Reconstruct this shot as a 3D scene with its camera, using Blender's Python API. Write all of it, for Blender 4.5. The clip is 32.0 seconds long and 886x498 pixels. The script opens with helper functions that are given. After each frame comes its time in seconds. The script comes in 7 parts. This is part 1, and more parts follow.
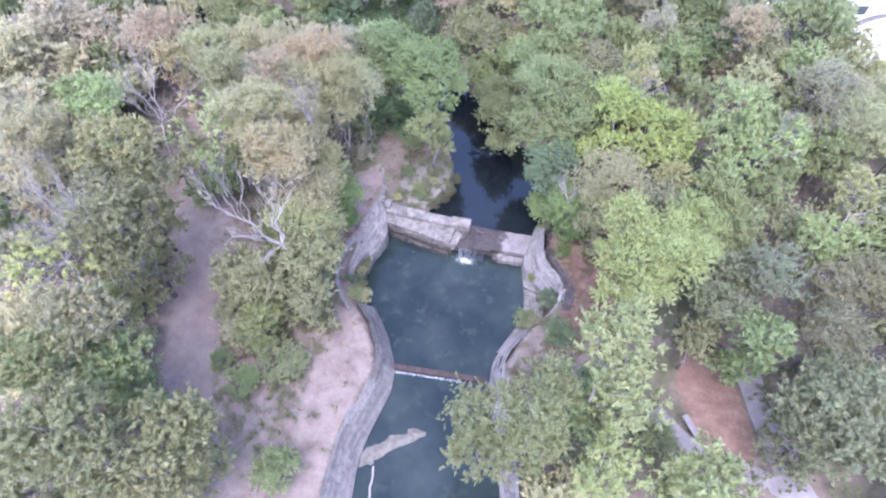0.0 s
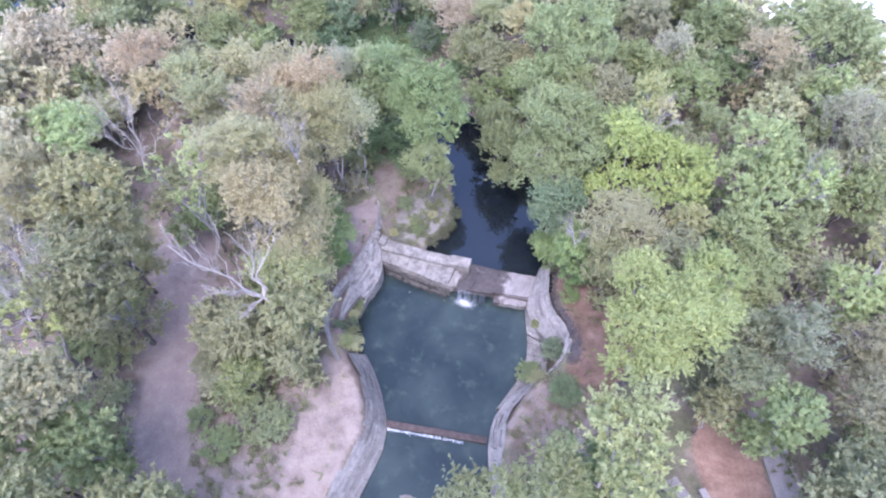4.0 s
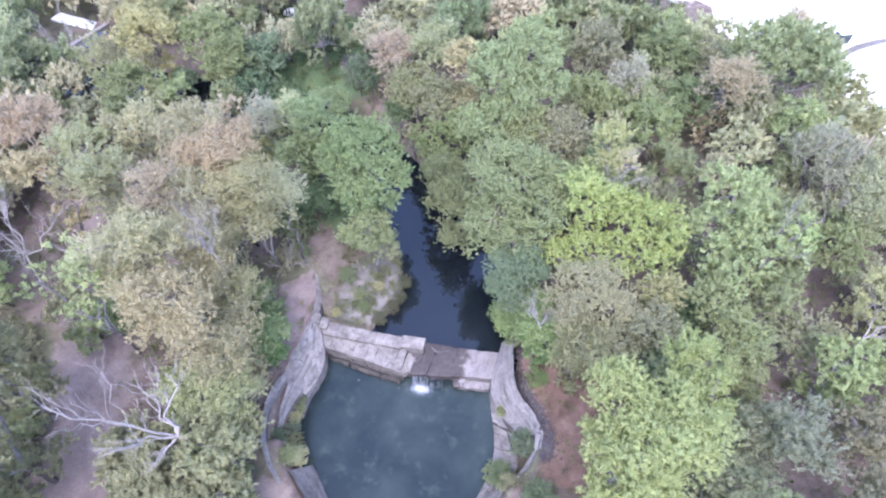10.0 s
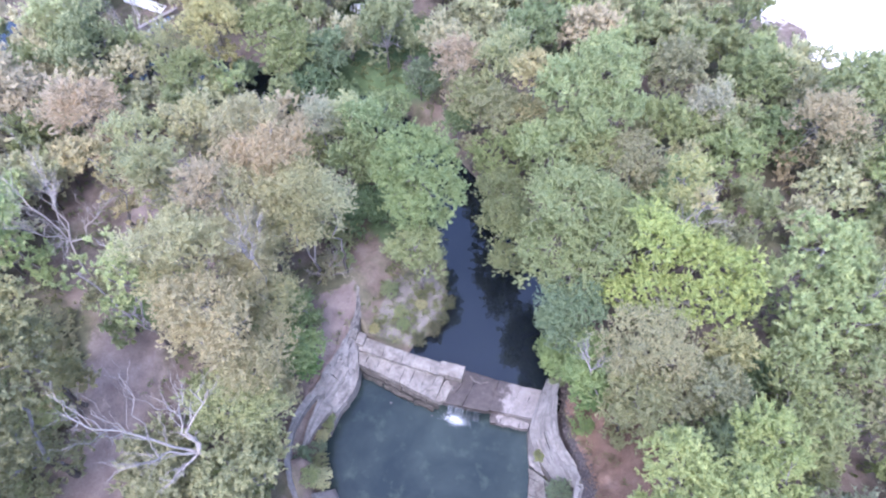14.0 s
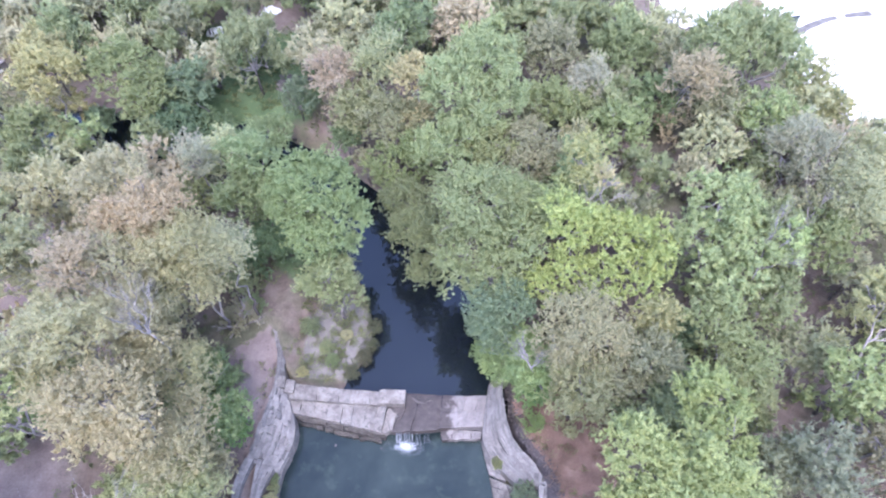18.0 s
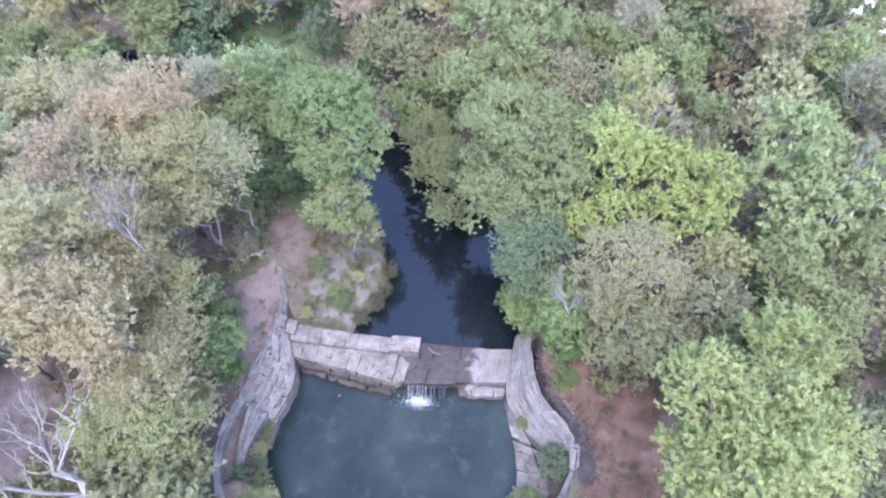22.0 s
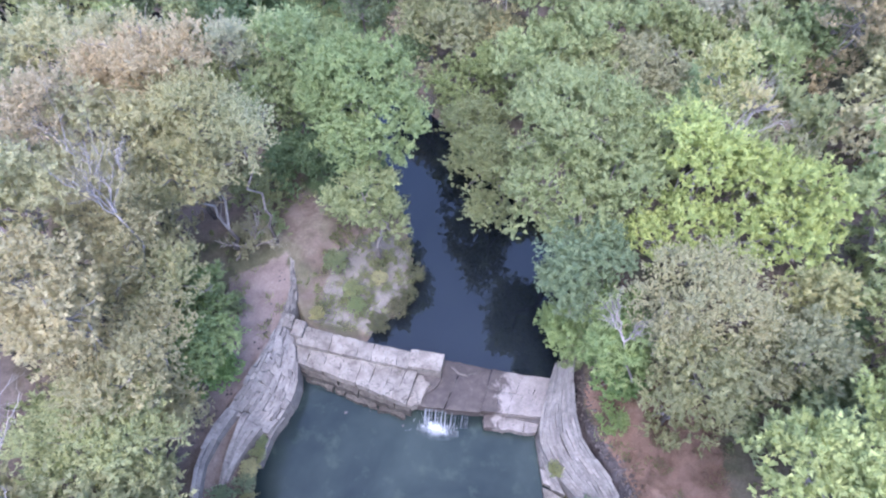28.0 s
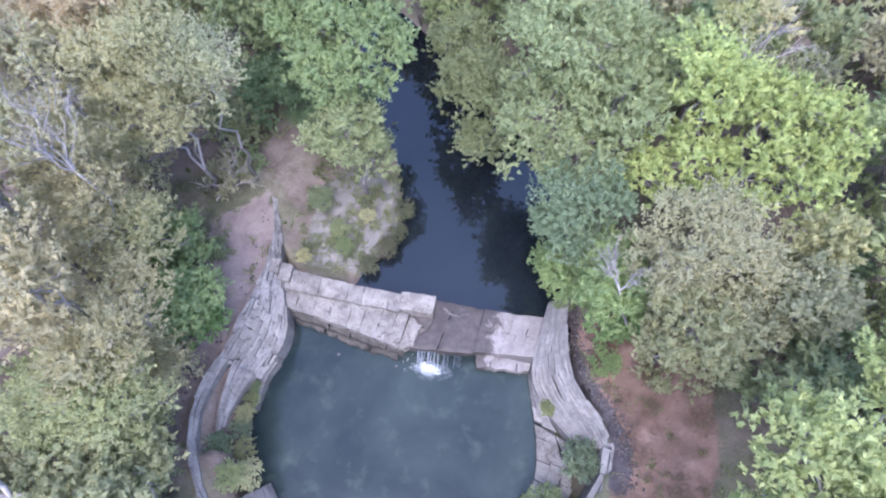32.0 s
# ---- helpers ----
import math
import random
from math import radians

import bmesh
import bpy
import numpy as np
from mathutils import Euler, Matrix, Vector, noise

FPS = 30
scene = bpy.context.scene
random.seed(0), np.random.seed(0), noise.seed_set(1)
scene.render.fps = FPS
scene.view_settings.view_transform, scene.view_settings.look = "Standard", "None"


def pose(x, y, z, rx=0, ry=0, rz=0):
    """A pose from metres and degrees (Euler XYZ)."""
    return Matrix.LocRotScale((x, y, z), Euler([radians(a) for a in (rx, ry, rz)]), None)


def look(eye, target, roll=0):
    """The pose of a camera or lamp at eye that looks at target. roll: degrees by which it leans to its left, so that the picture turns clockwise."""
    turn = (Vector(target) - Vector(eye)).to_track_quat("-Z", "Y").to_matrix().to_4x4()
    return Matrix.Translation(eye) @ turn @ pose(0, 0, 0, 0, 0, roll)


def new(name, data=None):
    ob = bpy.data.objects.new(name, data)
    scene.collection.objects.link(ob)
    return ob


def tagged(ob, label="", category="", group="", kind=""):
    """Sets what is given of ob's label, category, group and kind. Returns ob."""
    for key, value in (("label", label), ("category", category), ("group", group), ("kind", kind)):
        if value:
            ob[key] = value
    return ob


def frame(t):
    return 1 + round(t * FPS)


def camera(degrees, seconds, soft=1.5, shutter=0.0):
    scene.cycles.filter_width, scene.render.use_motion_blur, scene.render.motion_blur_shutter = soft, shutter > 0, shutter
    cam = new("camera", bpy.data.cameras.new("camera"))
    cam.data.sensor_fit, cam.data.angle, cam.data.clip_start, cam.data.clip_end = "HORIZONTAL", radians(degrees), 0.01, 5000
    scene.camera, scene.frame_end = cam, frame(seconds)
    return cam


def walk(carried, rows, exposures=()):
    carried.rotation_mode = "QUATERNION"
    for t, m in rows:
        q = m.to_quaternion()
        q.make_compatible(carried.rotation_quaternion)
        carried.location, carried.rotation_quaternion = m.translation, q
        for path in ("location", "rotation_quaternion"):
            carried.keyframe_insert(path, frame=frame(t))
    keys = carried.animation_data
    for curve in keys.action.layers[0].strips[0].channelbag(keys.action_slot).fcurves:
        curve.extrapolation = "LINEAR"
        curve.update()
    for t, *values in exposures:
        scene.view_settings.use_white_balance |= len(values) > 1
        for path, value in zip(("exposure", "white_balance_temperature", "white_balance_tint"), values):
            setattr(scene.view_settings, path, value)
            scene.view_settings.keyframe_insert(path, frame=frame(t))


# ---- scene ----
# ---- camera and walk ----
cam = camera(76.06, 32.0, soft=2.15)
walk(cam, [
    (0.0, pose(7.97, -27.43, 36.92, 37.60, 0.37, 17.29)),
    (0.5, pose(8.02, -27.24, 36.75, 37.61, 0.46, 17.80)),
    (1.0, pose(7.99, -26.93, 36.63, 37.59, 0.52, 18.19)),
    (1.5, pose(7.89, -26.47, 36.57, 37.56, 0.56, 18.37)),
    (2.0, pose(7.77, -25.91, 36.53, 37.55, 0.62, 18.42)),
    (2.5, pose(7.66, -25.28, 36.48, 37.57, 0.69, 18.43)),
    (4.5, pose(7.06, -22.21, 36.67, 37.21, 0.73, 17.39)),
    (5.0, pose(6.79, -21.43, 36.73, 37.01, 0.54, 16.18)),
    (5.5, pose(6.59, -20.72, 36.76, 36.88, 0.39, 14.88)),
    (6.0, pose(6.48, -20.21, 36.77, 36.85, 0.26, 13.34)),
    (6.5, pose(6.44, -19.99, 36.76, 36.83, 0.13, 11.82)),
    (7.0, pose(6.42, -19.90, 36.75, 36.76, 0.05, 10.79)),
    (7.5, pose(6.40, -19.71, 36.71, 36.69, 0.01, 10.19)),
    (8.0, pose(6.35, -19.23, 36.62, 36.63, -0.02, 9.86)),
    (8.5, pose(6.27, -18.44, 36.54, 36.56, -0.03, 10.00)),
    (9.0, pose(6.18, -17.41, 36.46, 36.48, -0.02, 10.75)),
    (9.5, pose(6.11, -16.30, 36.41, 36.40, 0.02, 11.66)),
    (10.0, pose(6.09, -15.36, 36.37, 36.36, 0.07, 12.45)),
    (10.5, pose(6.12, -14.83, 36.33, 36.34, 0.16, 13.70)),
    (11.0, pose(6.19, -14.62, 36.25, 36.29, 0.28, 15.20)),
    (11.5, pose(6.20, -14.57, 36.12, 36.28, 0.34, 16.25)),
    (12.0, pose(6.08, -14.57, 35.94, 36.34, 0.31, 17.38)),
    (12.5, pose(5.85, -14.41, 35.77, 36.37, 0.29, 18.74)),
    (13.0, pose(5.57, -14.01, 35.65, 36.28, 0.31, 19.76)),
    (13.5, pose(5.26, -13.49, 35.57, 36.18, 0.35, 20.08)),
    (14.0, pose(4.95, -12.95, 35.51, 36.13, 0.35, 19.36)),
    (14.5, pose(4.68, -12.41, 35.48, 36.07, 0.28, 17.23)),
    (15.0, pose(4.46, -11.91, 35.52, 35.95, 0.18, 14.04)),
    (15.5, pose(4.30, -11.45, 35.64, 35.76, 0.07, 10.73)),
    (17.5, pose(4.31, -11.08, 35.62, 35.70, -0.27, 5.37)),
    (18.0, pose(4.38, -11.24, 35.09, 35.84, -0.20, 5.00)),
    (18.5, pose(4.42, -11.46, 34.43, 35.99, -0.18, 4.66)),
    (19.0, pose(4.39, -11.66, 33.70, 36.10, -0.18, 5.32)),
    (19.5, pose(4.33, -11.80, 32.99, 36.14, -0.14, 6.86)),
    (20.0, pose(4.28, -11.94, 32.29, 36.25, -0.14, 7.71)),
    (20.5, pose(4.22, -12.13, 31.53, 36.53, -0.22, 7.87)),
    (21.0, pose(4.18, -12.29, 30.78, 36.77, -0.29, 8.02)),
    (21.5, pose(4.19, -12.37, 30.06, 36.81, -0.27, 8.16)),
    (22.0, pose(4.25, -12.40, 29.33, 36.81, -0.18, 8.28)),
    (22.5, pose(4.32, -12.42, 28.58, 36.83, -0.08, 8.41)),
    (23.0, pose(4.35, -12.45, 27.82, 36.88, -0.04, 8.53)),
    (23.5, pose(4.30, -12.53, 27.08, 37.02, -0.12, 8.55)),
    (24.0, pose(4.20, -12.57, 26.50, 37.16, -0.25, 8.52)),
    (24.5, pose(4.10, -12.49, 26.23, 37.21, -0.30, 8.68)),
    (25.0, pose(4.08, -12.36, 26.16, 37.20, -0.29, 9.09)),
    (25.5, pose(4.17, -12.27, 26.13, 37.25, -0.25, 9.68)),
    (27.5, pose(3.92, -10.70, 25.94, 37.11, -0.29, 13.16)),
    (28.0, pose(3.75, -9.66, 26.00, 36.64, -0.24, 14.07)),
    (28.5, pose(3.65, -8.78, 26.02, 36.18, -0.18, 14.46)),
    (29.0, pose(3.61, -8.25, 26.05, 35.66, -0.14, 14.07)),
    (29.5, pose(3.59, -8.01, 26.07, 34.81, -0.15, 13.61)),
    (30.0, pose(3.60, -7.85, 26.09, 33.40, -0.15, 13.42)),
    (30.5, pose(3.61, -7.76, 26.08, 31.73, -0.14, 13.32)),
    (31.0, pose(3.58, -7.68, 26.06, 29.92, -0.12, 13.22)),
    (31.5, pose(3.54, -7.51, 26.07, 27.97, -0.03, 13.11)),
    (32.0, pose(3.53, -7.36, 26.04, 26.30, 0.08, 13.02)),
], exposures=[(0.0, 2.57, 5430, 27), (32.0, 2.49, 5420, 23)])

# ---- world and sun: a bright hazy evening sky ----
SUN_UP, SUN_TURN = 62.0, 178.0
world = bpy.data.worlds.new("overcast_sky")
scene.world = world
world.use_nodes = True
_wn = world.node_tree.nodes
_sky = _wn.new("ShaderNodeTexSky")
_sky.sky_type = "NISHITA"
_sky.sun_disc = False
_sky.sun_elevation, _sky.sun_rotation = radians(SUN_UP), radians(SUN_TURN)
_sky.air_density, _sky.dust_density, _sky.ozone_density = 1.0, 3.0, 1.0
_bg = _wn["Background"]
_bg.inputs["Strength"].default_value = 0.15
world.node_tree.links.new(_sky.outputs[0], _bg.inputs["Color"])
sun_data = bpy.data.lights.new("sun", "SUN")
sun_data.energy, sun_data.angle, sun_data.color = 0.5, radians(60), (1.0, 0.95, 0.9)
sun = new("sun", sun_data)
_az = radians(SUN_TURN)
sun.matrix_world = look((0, 0, 80), (-math.sin(_az) * math.cos(radians(SUN_UP)) * 10, -math.cos(_az) * math.cos(radians(SUN_UP)) * 10, 80 - 10 * math.sin(radians(SUN_UP))))

# ---- materials ----


def material(name):
    m = bpy.data.materials.new(name)
    m.use_nodes = True
    nt = m.node_tree
    return m, nt, nt.nodes["Principled BSDF"]


def node(nt, kind, **values):
    n = nt.nodes.new(kind)
    for key, value in values.items():
        n.inputs[key.replace("_", " ")].default_value = value
    return n


def ramp(nt, fac, stops):
    n = nt.nodes.new("ShaderNodeValToRGB")
    while len(n.color_ramp.elements) < len(stops):
        n.color_ramp.elements.new(0.5)
    for e, (p, c) in zip(n.color_ramp.elements, stops):
        e.position, e.color = p, (*c, 1)
    nt.links.new(fac, n.inputs["Fac"])
    return n.outputs["Color"]


def mix(nt, fac, a, b, how="MIX"):
    n = nt.nodes.new("ShaderNodeMix")
    n.data_type, n.blend_type = "RGBA", how
    for socket, value in ((n.inputs["Factor"], fac), (n.inputs["A"], a), (n.inputs["B"], b)):
        if hasattr(value, "is_output"):
            nt.links.new(value, socket)
        elif isinstance(value, (int, float)):
            socket.default_value = value
        else:
            socket.default_value = (*value, 1)
    return n.outputs["Result"]


def noise_tex(nt, scale, detail=5.0, rough=0.6, space="Object", distortion=0.0):
    co = nt.nodes.new("ShaderNodeTexCoord")
    n = node(nt, "ShaderNodeTexNoise", Scale=scale, Detail=detail, Roughness=rough, Distortion=distortion)
    nt.links.new(co.outputs[space], n.inputs["Vector"])
    return n.outputs["Fac"]


def bumped(nt, bsdf, height, strength, distance):
    b = node(nt, "ShaderNodeBump", Strength=strength, Distance=distance)
    nt.links.new(height, b.inputs["Height"])
    nt.links.new(b.outputs["Normal"], bsdf.inputs["Normal"])


def plain(name, stops, scale=3.0, rough=0.9, bump=0.4, dist=0.03, fine=14.0, spec=0.2, island=0.0, rand=0.0):
    m, nt, b = material(name)
    big, small = noise_tex(nt, scale), noise_tex(nt, fine, 4)
    col = ramp(nt, big, stops)
    col = mix(nt, 0.35, col, ramp(nt, small, [(0.3, (0.25, 0.25, 0.25)), (0.7, (0.8, 0.8, 0.8))]), "OVERLAY")
    if rand:
        info = nt.nodes.new("ShaderNodeObjectInfo")
        col = mix(nt, rand, col, ramp(nt, info.outputs["Random"], [(0.0, (0.2, 0.19, 0.18)), (0.5, (0.5, 0.5, 0.5)), (1.0, (0.78, 0.75, 0.72))]), "OVERLAY")
    nt.links.new(col, b.inputs["Base Color"])
    b.inputs["Roughness"].default_value = rough
    b.inputs["Specular IOR Level"].default_value = spec
    bumped(nt, b, small, bump, dist)
    return m


def cracked(m, scale=1.3, width=0.012, strength=0.75, dirt=0.7):
    """Dark wandering cracks and blotchy grime added to a stone material."""
    nt = m.node_tree
    b = nt.nodes["Principled BSDF"]
    link = b.inputs["Base Color"].links[0]
    col = link.from_socket
    vein = noise_tex(nt, scale, 3, 0.5, distortion=1.2)
    off = nt.nodes.new("ShaderNodeMath")
    off.operation = "SUBTRACT"
    nt.links.new(vein, off.inputs[0])
    off.inputs[1].default_value = 0.5
    size = nt.nodes.new("ShaderNodeMath")
    size.operation = "ABSOLUTE"
    nt.links.new(off.outputs[0], size.inputs[0])
    dark = ramp(nt, size.outputs[0], [(0.0, (1 - strength,) * 3), (width, (1, 1, 1))])
    col = mix(nt, 1.0, col, dark, "MULTIPLY")
    grime = ramp(nt, noise_tex(nt, 0.8, 6, 0.7), [(0.35, (0.6, 0.58, 0.56)), (0.6, (1, 1, 1))])
    nt.links.new(mix(nt, dirt, col, grime, "MULTIPLY"), b.inputs["Base Color"])
    return m


def leaf_material(name, shine=0.18, through_light=0.52):
    # the tree's tint, greyed for haze, comes from the object's colour; clumps and leaves vary round it
    m, nt, b = material(name)
    info = nt.nodes.new("ShaderNodeObjectInfo")
    geo = nt.nodes.new("ShaderNodeNewGeometry")
    clump = noise_tex(nt, 2.2, 3)
    col = mix(nt, 0.75, info.outputs["Color"], ramp(nt, geo.outputs["Random Per Island"], [(0.0, (0.42, 0.43, 0.41)), (0.5, (0.5, 0.5, 0.49)), (1.0, (0.60, 0.585, 0.53))]), "OVERLAY")
    col = mix(nt, 0.6, col, ramp(nt, clump, [(0.3, (0.37, 0.405, 0.41)), (0.7, (0.655, 0.62, 0.54))]), "OVERLAY")
    nt.links.new(col, b.inputs["Base Color"])
    b.inputs["Roughness"].default_value = 0.7
    b.inputs["Specular IOR Level"].default_value = shine
    tr = nt.nodes.new("ShaderNodeBsdfTranslucent")
    nt.links.new(col, tr.inputs["Color"])
    mx = node(nt, "ShaderNodeMixShader", Fac=through_light)
    nt.links.new(b.outputs[0], mx.inputs[1])
    nt.links.new(tr.outputs[0], mx.inputs[2])
    nt.links.new(mx.outputs[0], nt.nodes["Material Output"].inputs["Surface"])
    return m


LEAF = leaf_material("leaves")
FINE_LEAF = leaf_material("fine_thin_leaves", through_light=0.64)
GRIT = plain("dark_grit", [(0.3, (0.05, 0.044, 0.042)), (0.7, (0.12, 0.105, 0.10))], 4, bump=0.6)
BARK = plain("bark", [(0.3, (0.15, 0.138, 0.13)), (0.7, (0.29, 0.27, 0.255))], 4, bump=0.8)
TRUNK_BARK = plain("trunk_bark", [(0.3, (0.055, 0.05, 0.045)), (0.7, (0.13, 0.118, 0.108))], 4, bump=0.8)
DEADWOOD = plain("bleached_deadwood", [(0.3, (0.20, 0.18, 0.162)), (0.7, (0.33, 0.3, 0.27))], 3, bump=0.5)
GREYWOOD = plain("grey_deadwood", [(0.3, (0.15, 0.14, 0.135)), (0.7, (0.27, 0.255, 0.25))], 3, bump=0.5)
STONE = plain("limestone", [(0.25, (0.13, 0.122, 0.113)), (0.5, (0.184, 0.174, 0.161)), (0.8, (0.235, 0.223, 0.207))], 2.6, bump=0.8, rand=0.36)
PALESTONE = plain("pale_limestone", [(0.25, (0.108, 0.1, 0.09)), (0.5, (0.17, 0.158, 0.142)), (0.8, (0.224, 0.21, 0.19))], 1.6, bump=0.9, rand=0.22)
cracked(PALESTONE)
cracked(STONE, 1.6, 0.010, 0.45, 0.6)
# damp waterline stone, its colour lowered further for the shadow at the dam's foot
DAMP_SHADED_STONE = cracked(plain("damp_dark_limestone", [(0.3, (0.045, 0.041, 0.036)), (0.6, (0.078, 0.072, 0.063)), (0.85, (0.125, 0.116, 0.102))], 2.4, bump=0.9, fine=9.0), 1.4, 0.02, 0.6)
WETSTONE = plain("wet_spillway_stone", [(0.3, (0.04, 0.036, 0.032)), (0.6, (0.08, 0.07, 0.062)), (0.8, (0.15, 0.135, 0.12))], 1.8, rough=0.35, spec=0.5)
CONCRETE = plain("weathered_concrete", [(0.3, (0.165, 0.15, 0.142)), (0.7, (0.235, 0.215, 0.205))], 1.2)
SILT = plain("silt", [(0.3, (0.08, 0.075, 0.063)), (0.7, (0.16, 0.148, 0.128))], 2.2)
RUST = plain("rusty_beam", [(0.3, (0.035, 0.027, 0.025)), (0.7, (0.075, 0.058, 0.052))], 3)


def ground_material():
    m, nt, b = material("ground_soil")
    big, mid, small = noise_tex(nt, 0.18), noise_tex(nt, 1.1, 6, 0.65), noise_tex(nt, 9.0, 5, 0.7)
    soil = ramp(nt, mid, [(0.25, (0.075, 0.058, 0.046)), (0.5, (0.14, 0.112, 0.092)), (0.75, (0.20, 0.165, 0.138))])
    grass = ramp(nt, mid, [(0.3, (0.06, 0.062, 0.036)), (0.7, (0.125, 0.122, 0.075))])
    base = mix(nt, ramp(nt, big, [(0.45, (0, 0, 0)), (0.6, (1, 1, 1))]), soil, grass)

    def mask(name):
        a = nt.nodes.new("ShaderNodeAttribute")
        a.attribute_name = name
        s = nt.nodes.new("ShaderNodeMath")
        s.operation = "ADD"
        nt.links.new(a.outputs["Fac"], s.inputs[0])
        w = nt.nodes.new("ShaderNodeMath")
        w.operation = "MULTIPLY_ADD"
        nt.links.new(mid, w.inputs[0])
        w.inputs[1].default_value, w.inputs[2].default_value = 0.9, -0.45
        nt.links.new(w.outputs[0], s.inputs[1])
        return ramp(nt, s.outputs[0], [(0.4, (0, 0, 0)), (0.6, (1, 1, 1))])
    base = mix(nt, mask("bare"), base, ramp(nt, mid, [(0.25, (0.105, 0.085, 0.071)), (0.5, (0.168, 0.138, 0.118)), (0.8, (0.226, 0.189, 0.165))]))
    base = mix(nt, mask("path"), base, ramp(nt, mid, [(0.25, (0.13, 0.104, 0.09)), (0.6, (0.20, 0.163, 0.145)), (0.8, (0.25, 0.21, 0.19))]))
    base = mix(nt, mask("red"), base, ramp(nt, mid, [(0.25, (0.105, 0.068, 0.05)), (0.6, (0.195, 0.13, 0.098)), (0.8, (0.26, 0.192, 0.152))]))
    base = mix(nt, mask("grassy"), base, ramp(nt, mid, [(0.25, (0.045, 0.075, 0.032)), (0.6, (0.085, 0.12, 0.055)), (0.8, (0.13, 0.14, 0.085))]))
    base = mix(nt, mask("grit"), base, ramp(nt, mid, [(0.3, (0.035, 0.031, 0.031)), (0.7, (0.085, 0.075, 0.074))]))
    base = mix(nt, mask("silt"), base, ramp(nt, mid, [(0.25, (0.10, 0.094, 0.08)), (0.6, (0.165, 0.153, 0.137)), (0.8, (0.21, 0.196, 0.178))]))
    base = mix(nt, mask("lot"), base, ramp(nt, big, [(0.3, (0.70, 0.66, 0.63)), (0.7, (0.80, 0.77, 0.75))]))
    base = mix(nt, 0.35, base, ramp(nt, small, [(0.3, (0.22, 0.22, 0.22)), (0.7, (0.8, 0.8, 0.8))]), "OVERLAY")
    nt.links.new(base, b.inputs["Base Color"])
    b.inputs["Roughness"].default_value = 0.95
    b.inputs["Specular IOR Level"].default_value = 0.1
    bumped(nt, b, small, 0.6, 0.06)
    return m


def water_material(name, deep, murk, patch, ior=1.33):
    m, nt, b = material(name)
    big, mid = noise_tex(nt, 0.24, 4, 0.55, distortion=0.25), noise_tex(nt, 0.9, 4, 0.6)
    col = mix(nt, ramp(nt, big, [(0.38, (0, 0, 0)), (0.66, (1, 1, 1))]), deep, murk)
    col = mix(nt, ramp(nt, mid, [(0.55, (0, 0, 0)), (0.8, (1, 1, 1))]), col, patch)
    nt.links.new(col, b.inputs["Base Color"])
    b.inputs["Roughness"].default_value = 0.04
    b.inputs["IOR"].default_value = ior
    bumped(nt, b, noise_tex(nt, 3.0, 3), 0.05, 0.02)
    return m


GROUND = ground_material()
WATER_LOW = water_material("pool_water", (0.013, 0.020, 0.021), (0.029, 0.040, 0.037), (0.041, 0.057, 0.044))
WATER_HIGH = water_material("creek_water", (0.005, 0.007, 0.009), (0.009, 0.012, 0.015), (0.010, 0.014, 0.014), 1.5)


def foam_material():
    m, nt, b = material("falling_white_water")
    n = noise_tex(nt, 7.0, 4)
    nt.links.new(ramp(nt, n, [(0.3, (0.32, 0.36, 0.40)), (0.6, (0.62, 0.65, 0.68))]), b.inputs["Base Color"])
    b.inputs["Roughness"].default_value = 0.3
    return m


FOAM = foam_material()
VEIL = plain("thin_falling_water", [(0.3, (0.13, 0.15, 0.18)), (0.7, (0.36, 0.39, 0.43))], 5.0, rough=0.15, spec=0.5, bump=0.2)

# ---- building helpers ----


def part(name, bm, mat, parent=None, label=""):
    """Links a bmesh as one mesh object under a thing or part."""
    me = bpy.data.meshes.new(name)
    bm.to_mesh(me)
    bm.free()
    me.materials.append(mat)
    ob = new(name, me)
    ob.parent = parent
    if label:
        tagged(ob, label)
    return ob


def solid(name, verts, faces, mat, parent=None, smooth=False):
    me = bpy.data.meshes.new(name)
    me.from_pydata(verts, [], faces)
    me.materials.append(mat)
    if smooth:
        me.shade_smooth()
    ob = new(name, me)
    ob.parent = parent
    return ob


def smooth01(v):
    v = np.clip(v, 0, 1)
    return v * v * (3 - 2 * v)


def spread(points, n):
    """n points at even steps along a smoothed polyline."""
    p = np.array(points, float)
    for _ in range(2):
        q = np.empty((2 * len(p), p.shape[1]))
        q[0], q[-1] = p[0], p[-1]
        q[1:-1:2] = 0.75 * p[:-1] + 0.25 * p[1:]
        q[2:-1:2] = 0.25 * p[:-1] + 0.75 * p[1:]
        p = q
    s = np.r_[0, np.cumsum(np.linalg.norm(np.diff(p[:, :2], axis=0), axis=1))]
    u = np.linspace(0, s[-1], n)
    return np.stack([np.interp(u, s, p[:, k]) for k in range(p.shape[1])], 1), s[-1]


def inside(poly, x, y):
    poly = np.array(poly, float)
    hit = np.zeros(x.shape, bool)
    for (x0, y0), (x1, y1) in zip(poly, np.roll(poly, -1, 0)):
        c = (y0 > y) != (y1 > y)
        hit ^= c & (x < (x1 - x0) * (y - y0) / ((y1 - y0) or 1e-9) + x0)
    return hit


def edge_distance(poly, x, y, closed=True):
    poly = np.array(poly, float)
    ends = np.roll(poly, -1, 0) if closed else poly[1:]
    best = np.full(x.shape, 1e9)
    for (x0, y0), (x1, y1) in zip(poly, ends):
        dx, dy = x1 - x0, y1 - y0
        u = np.clip(((x - x0) * dx + (y - y0) * dy) / (dx * dx + dy * dy + 1e-9), 0, 1)
        best = np.minimum(best, np.hypot(x - x0 - u * dx, y - y0 - u * dy))
    return best


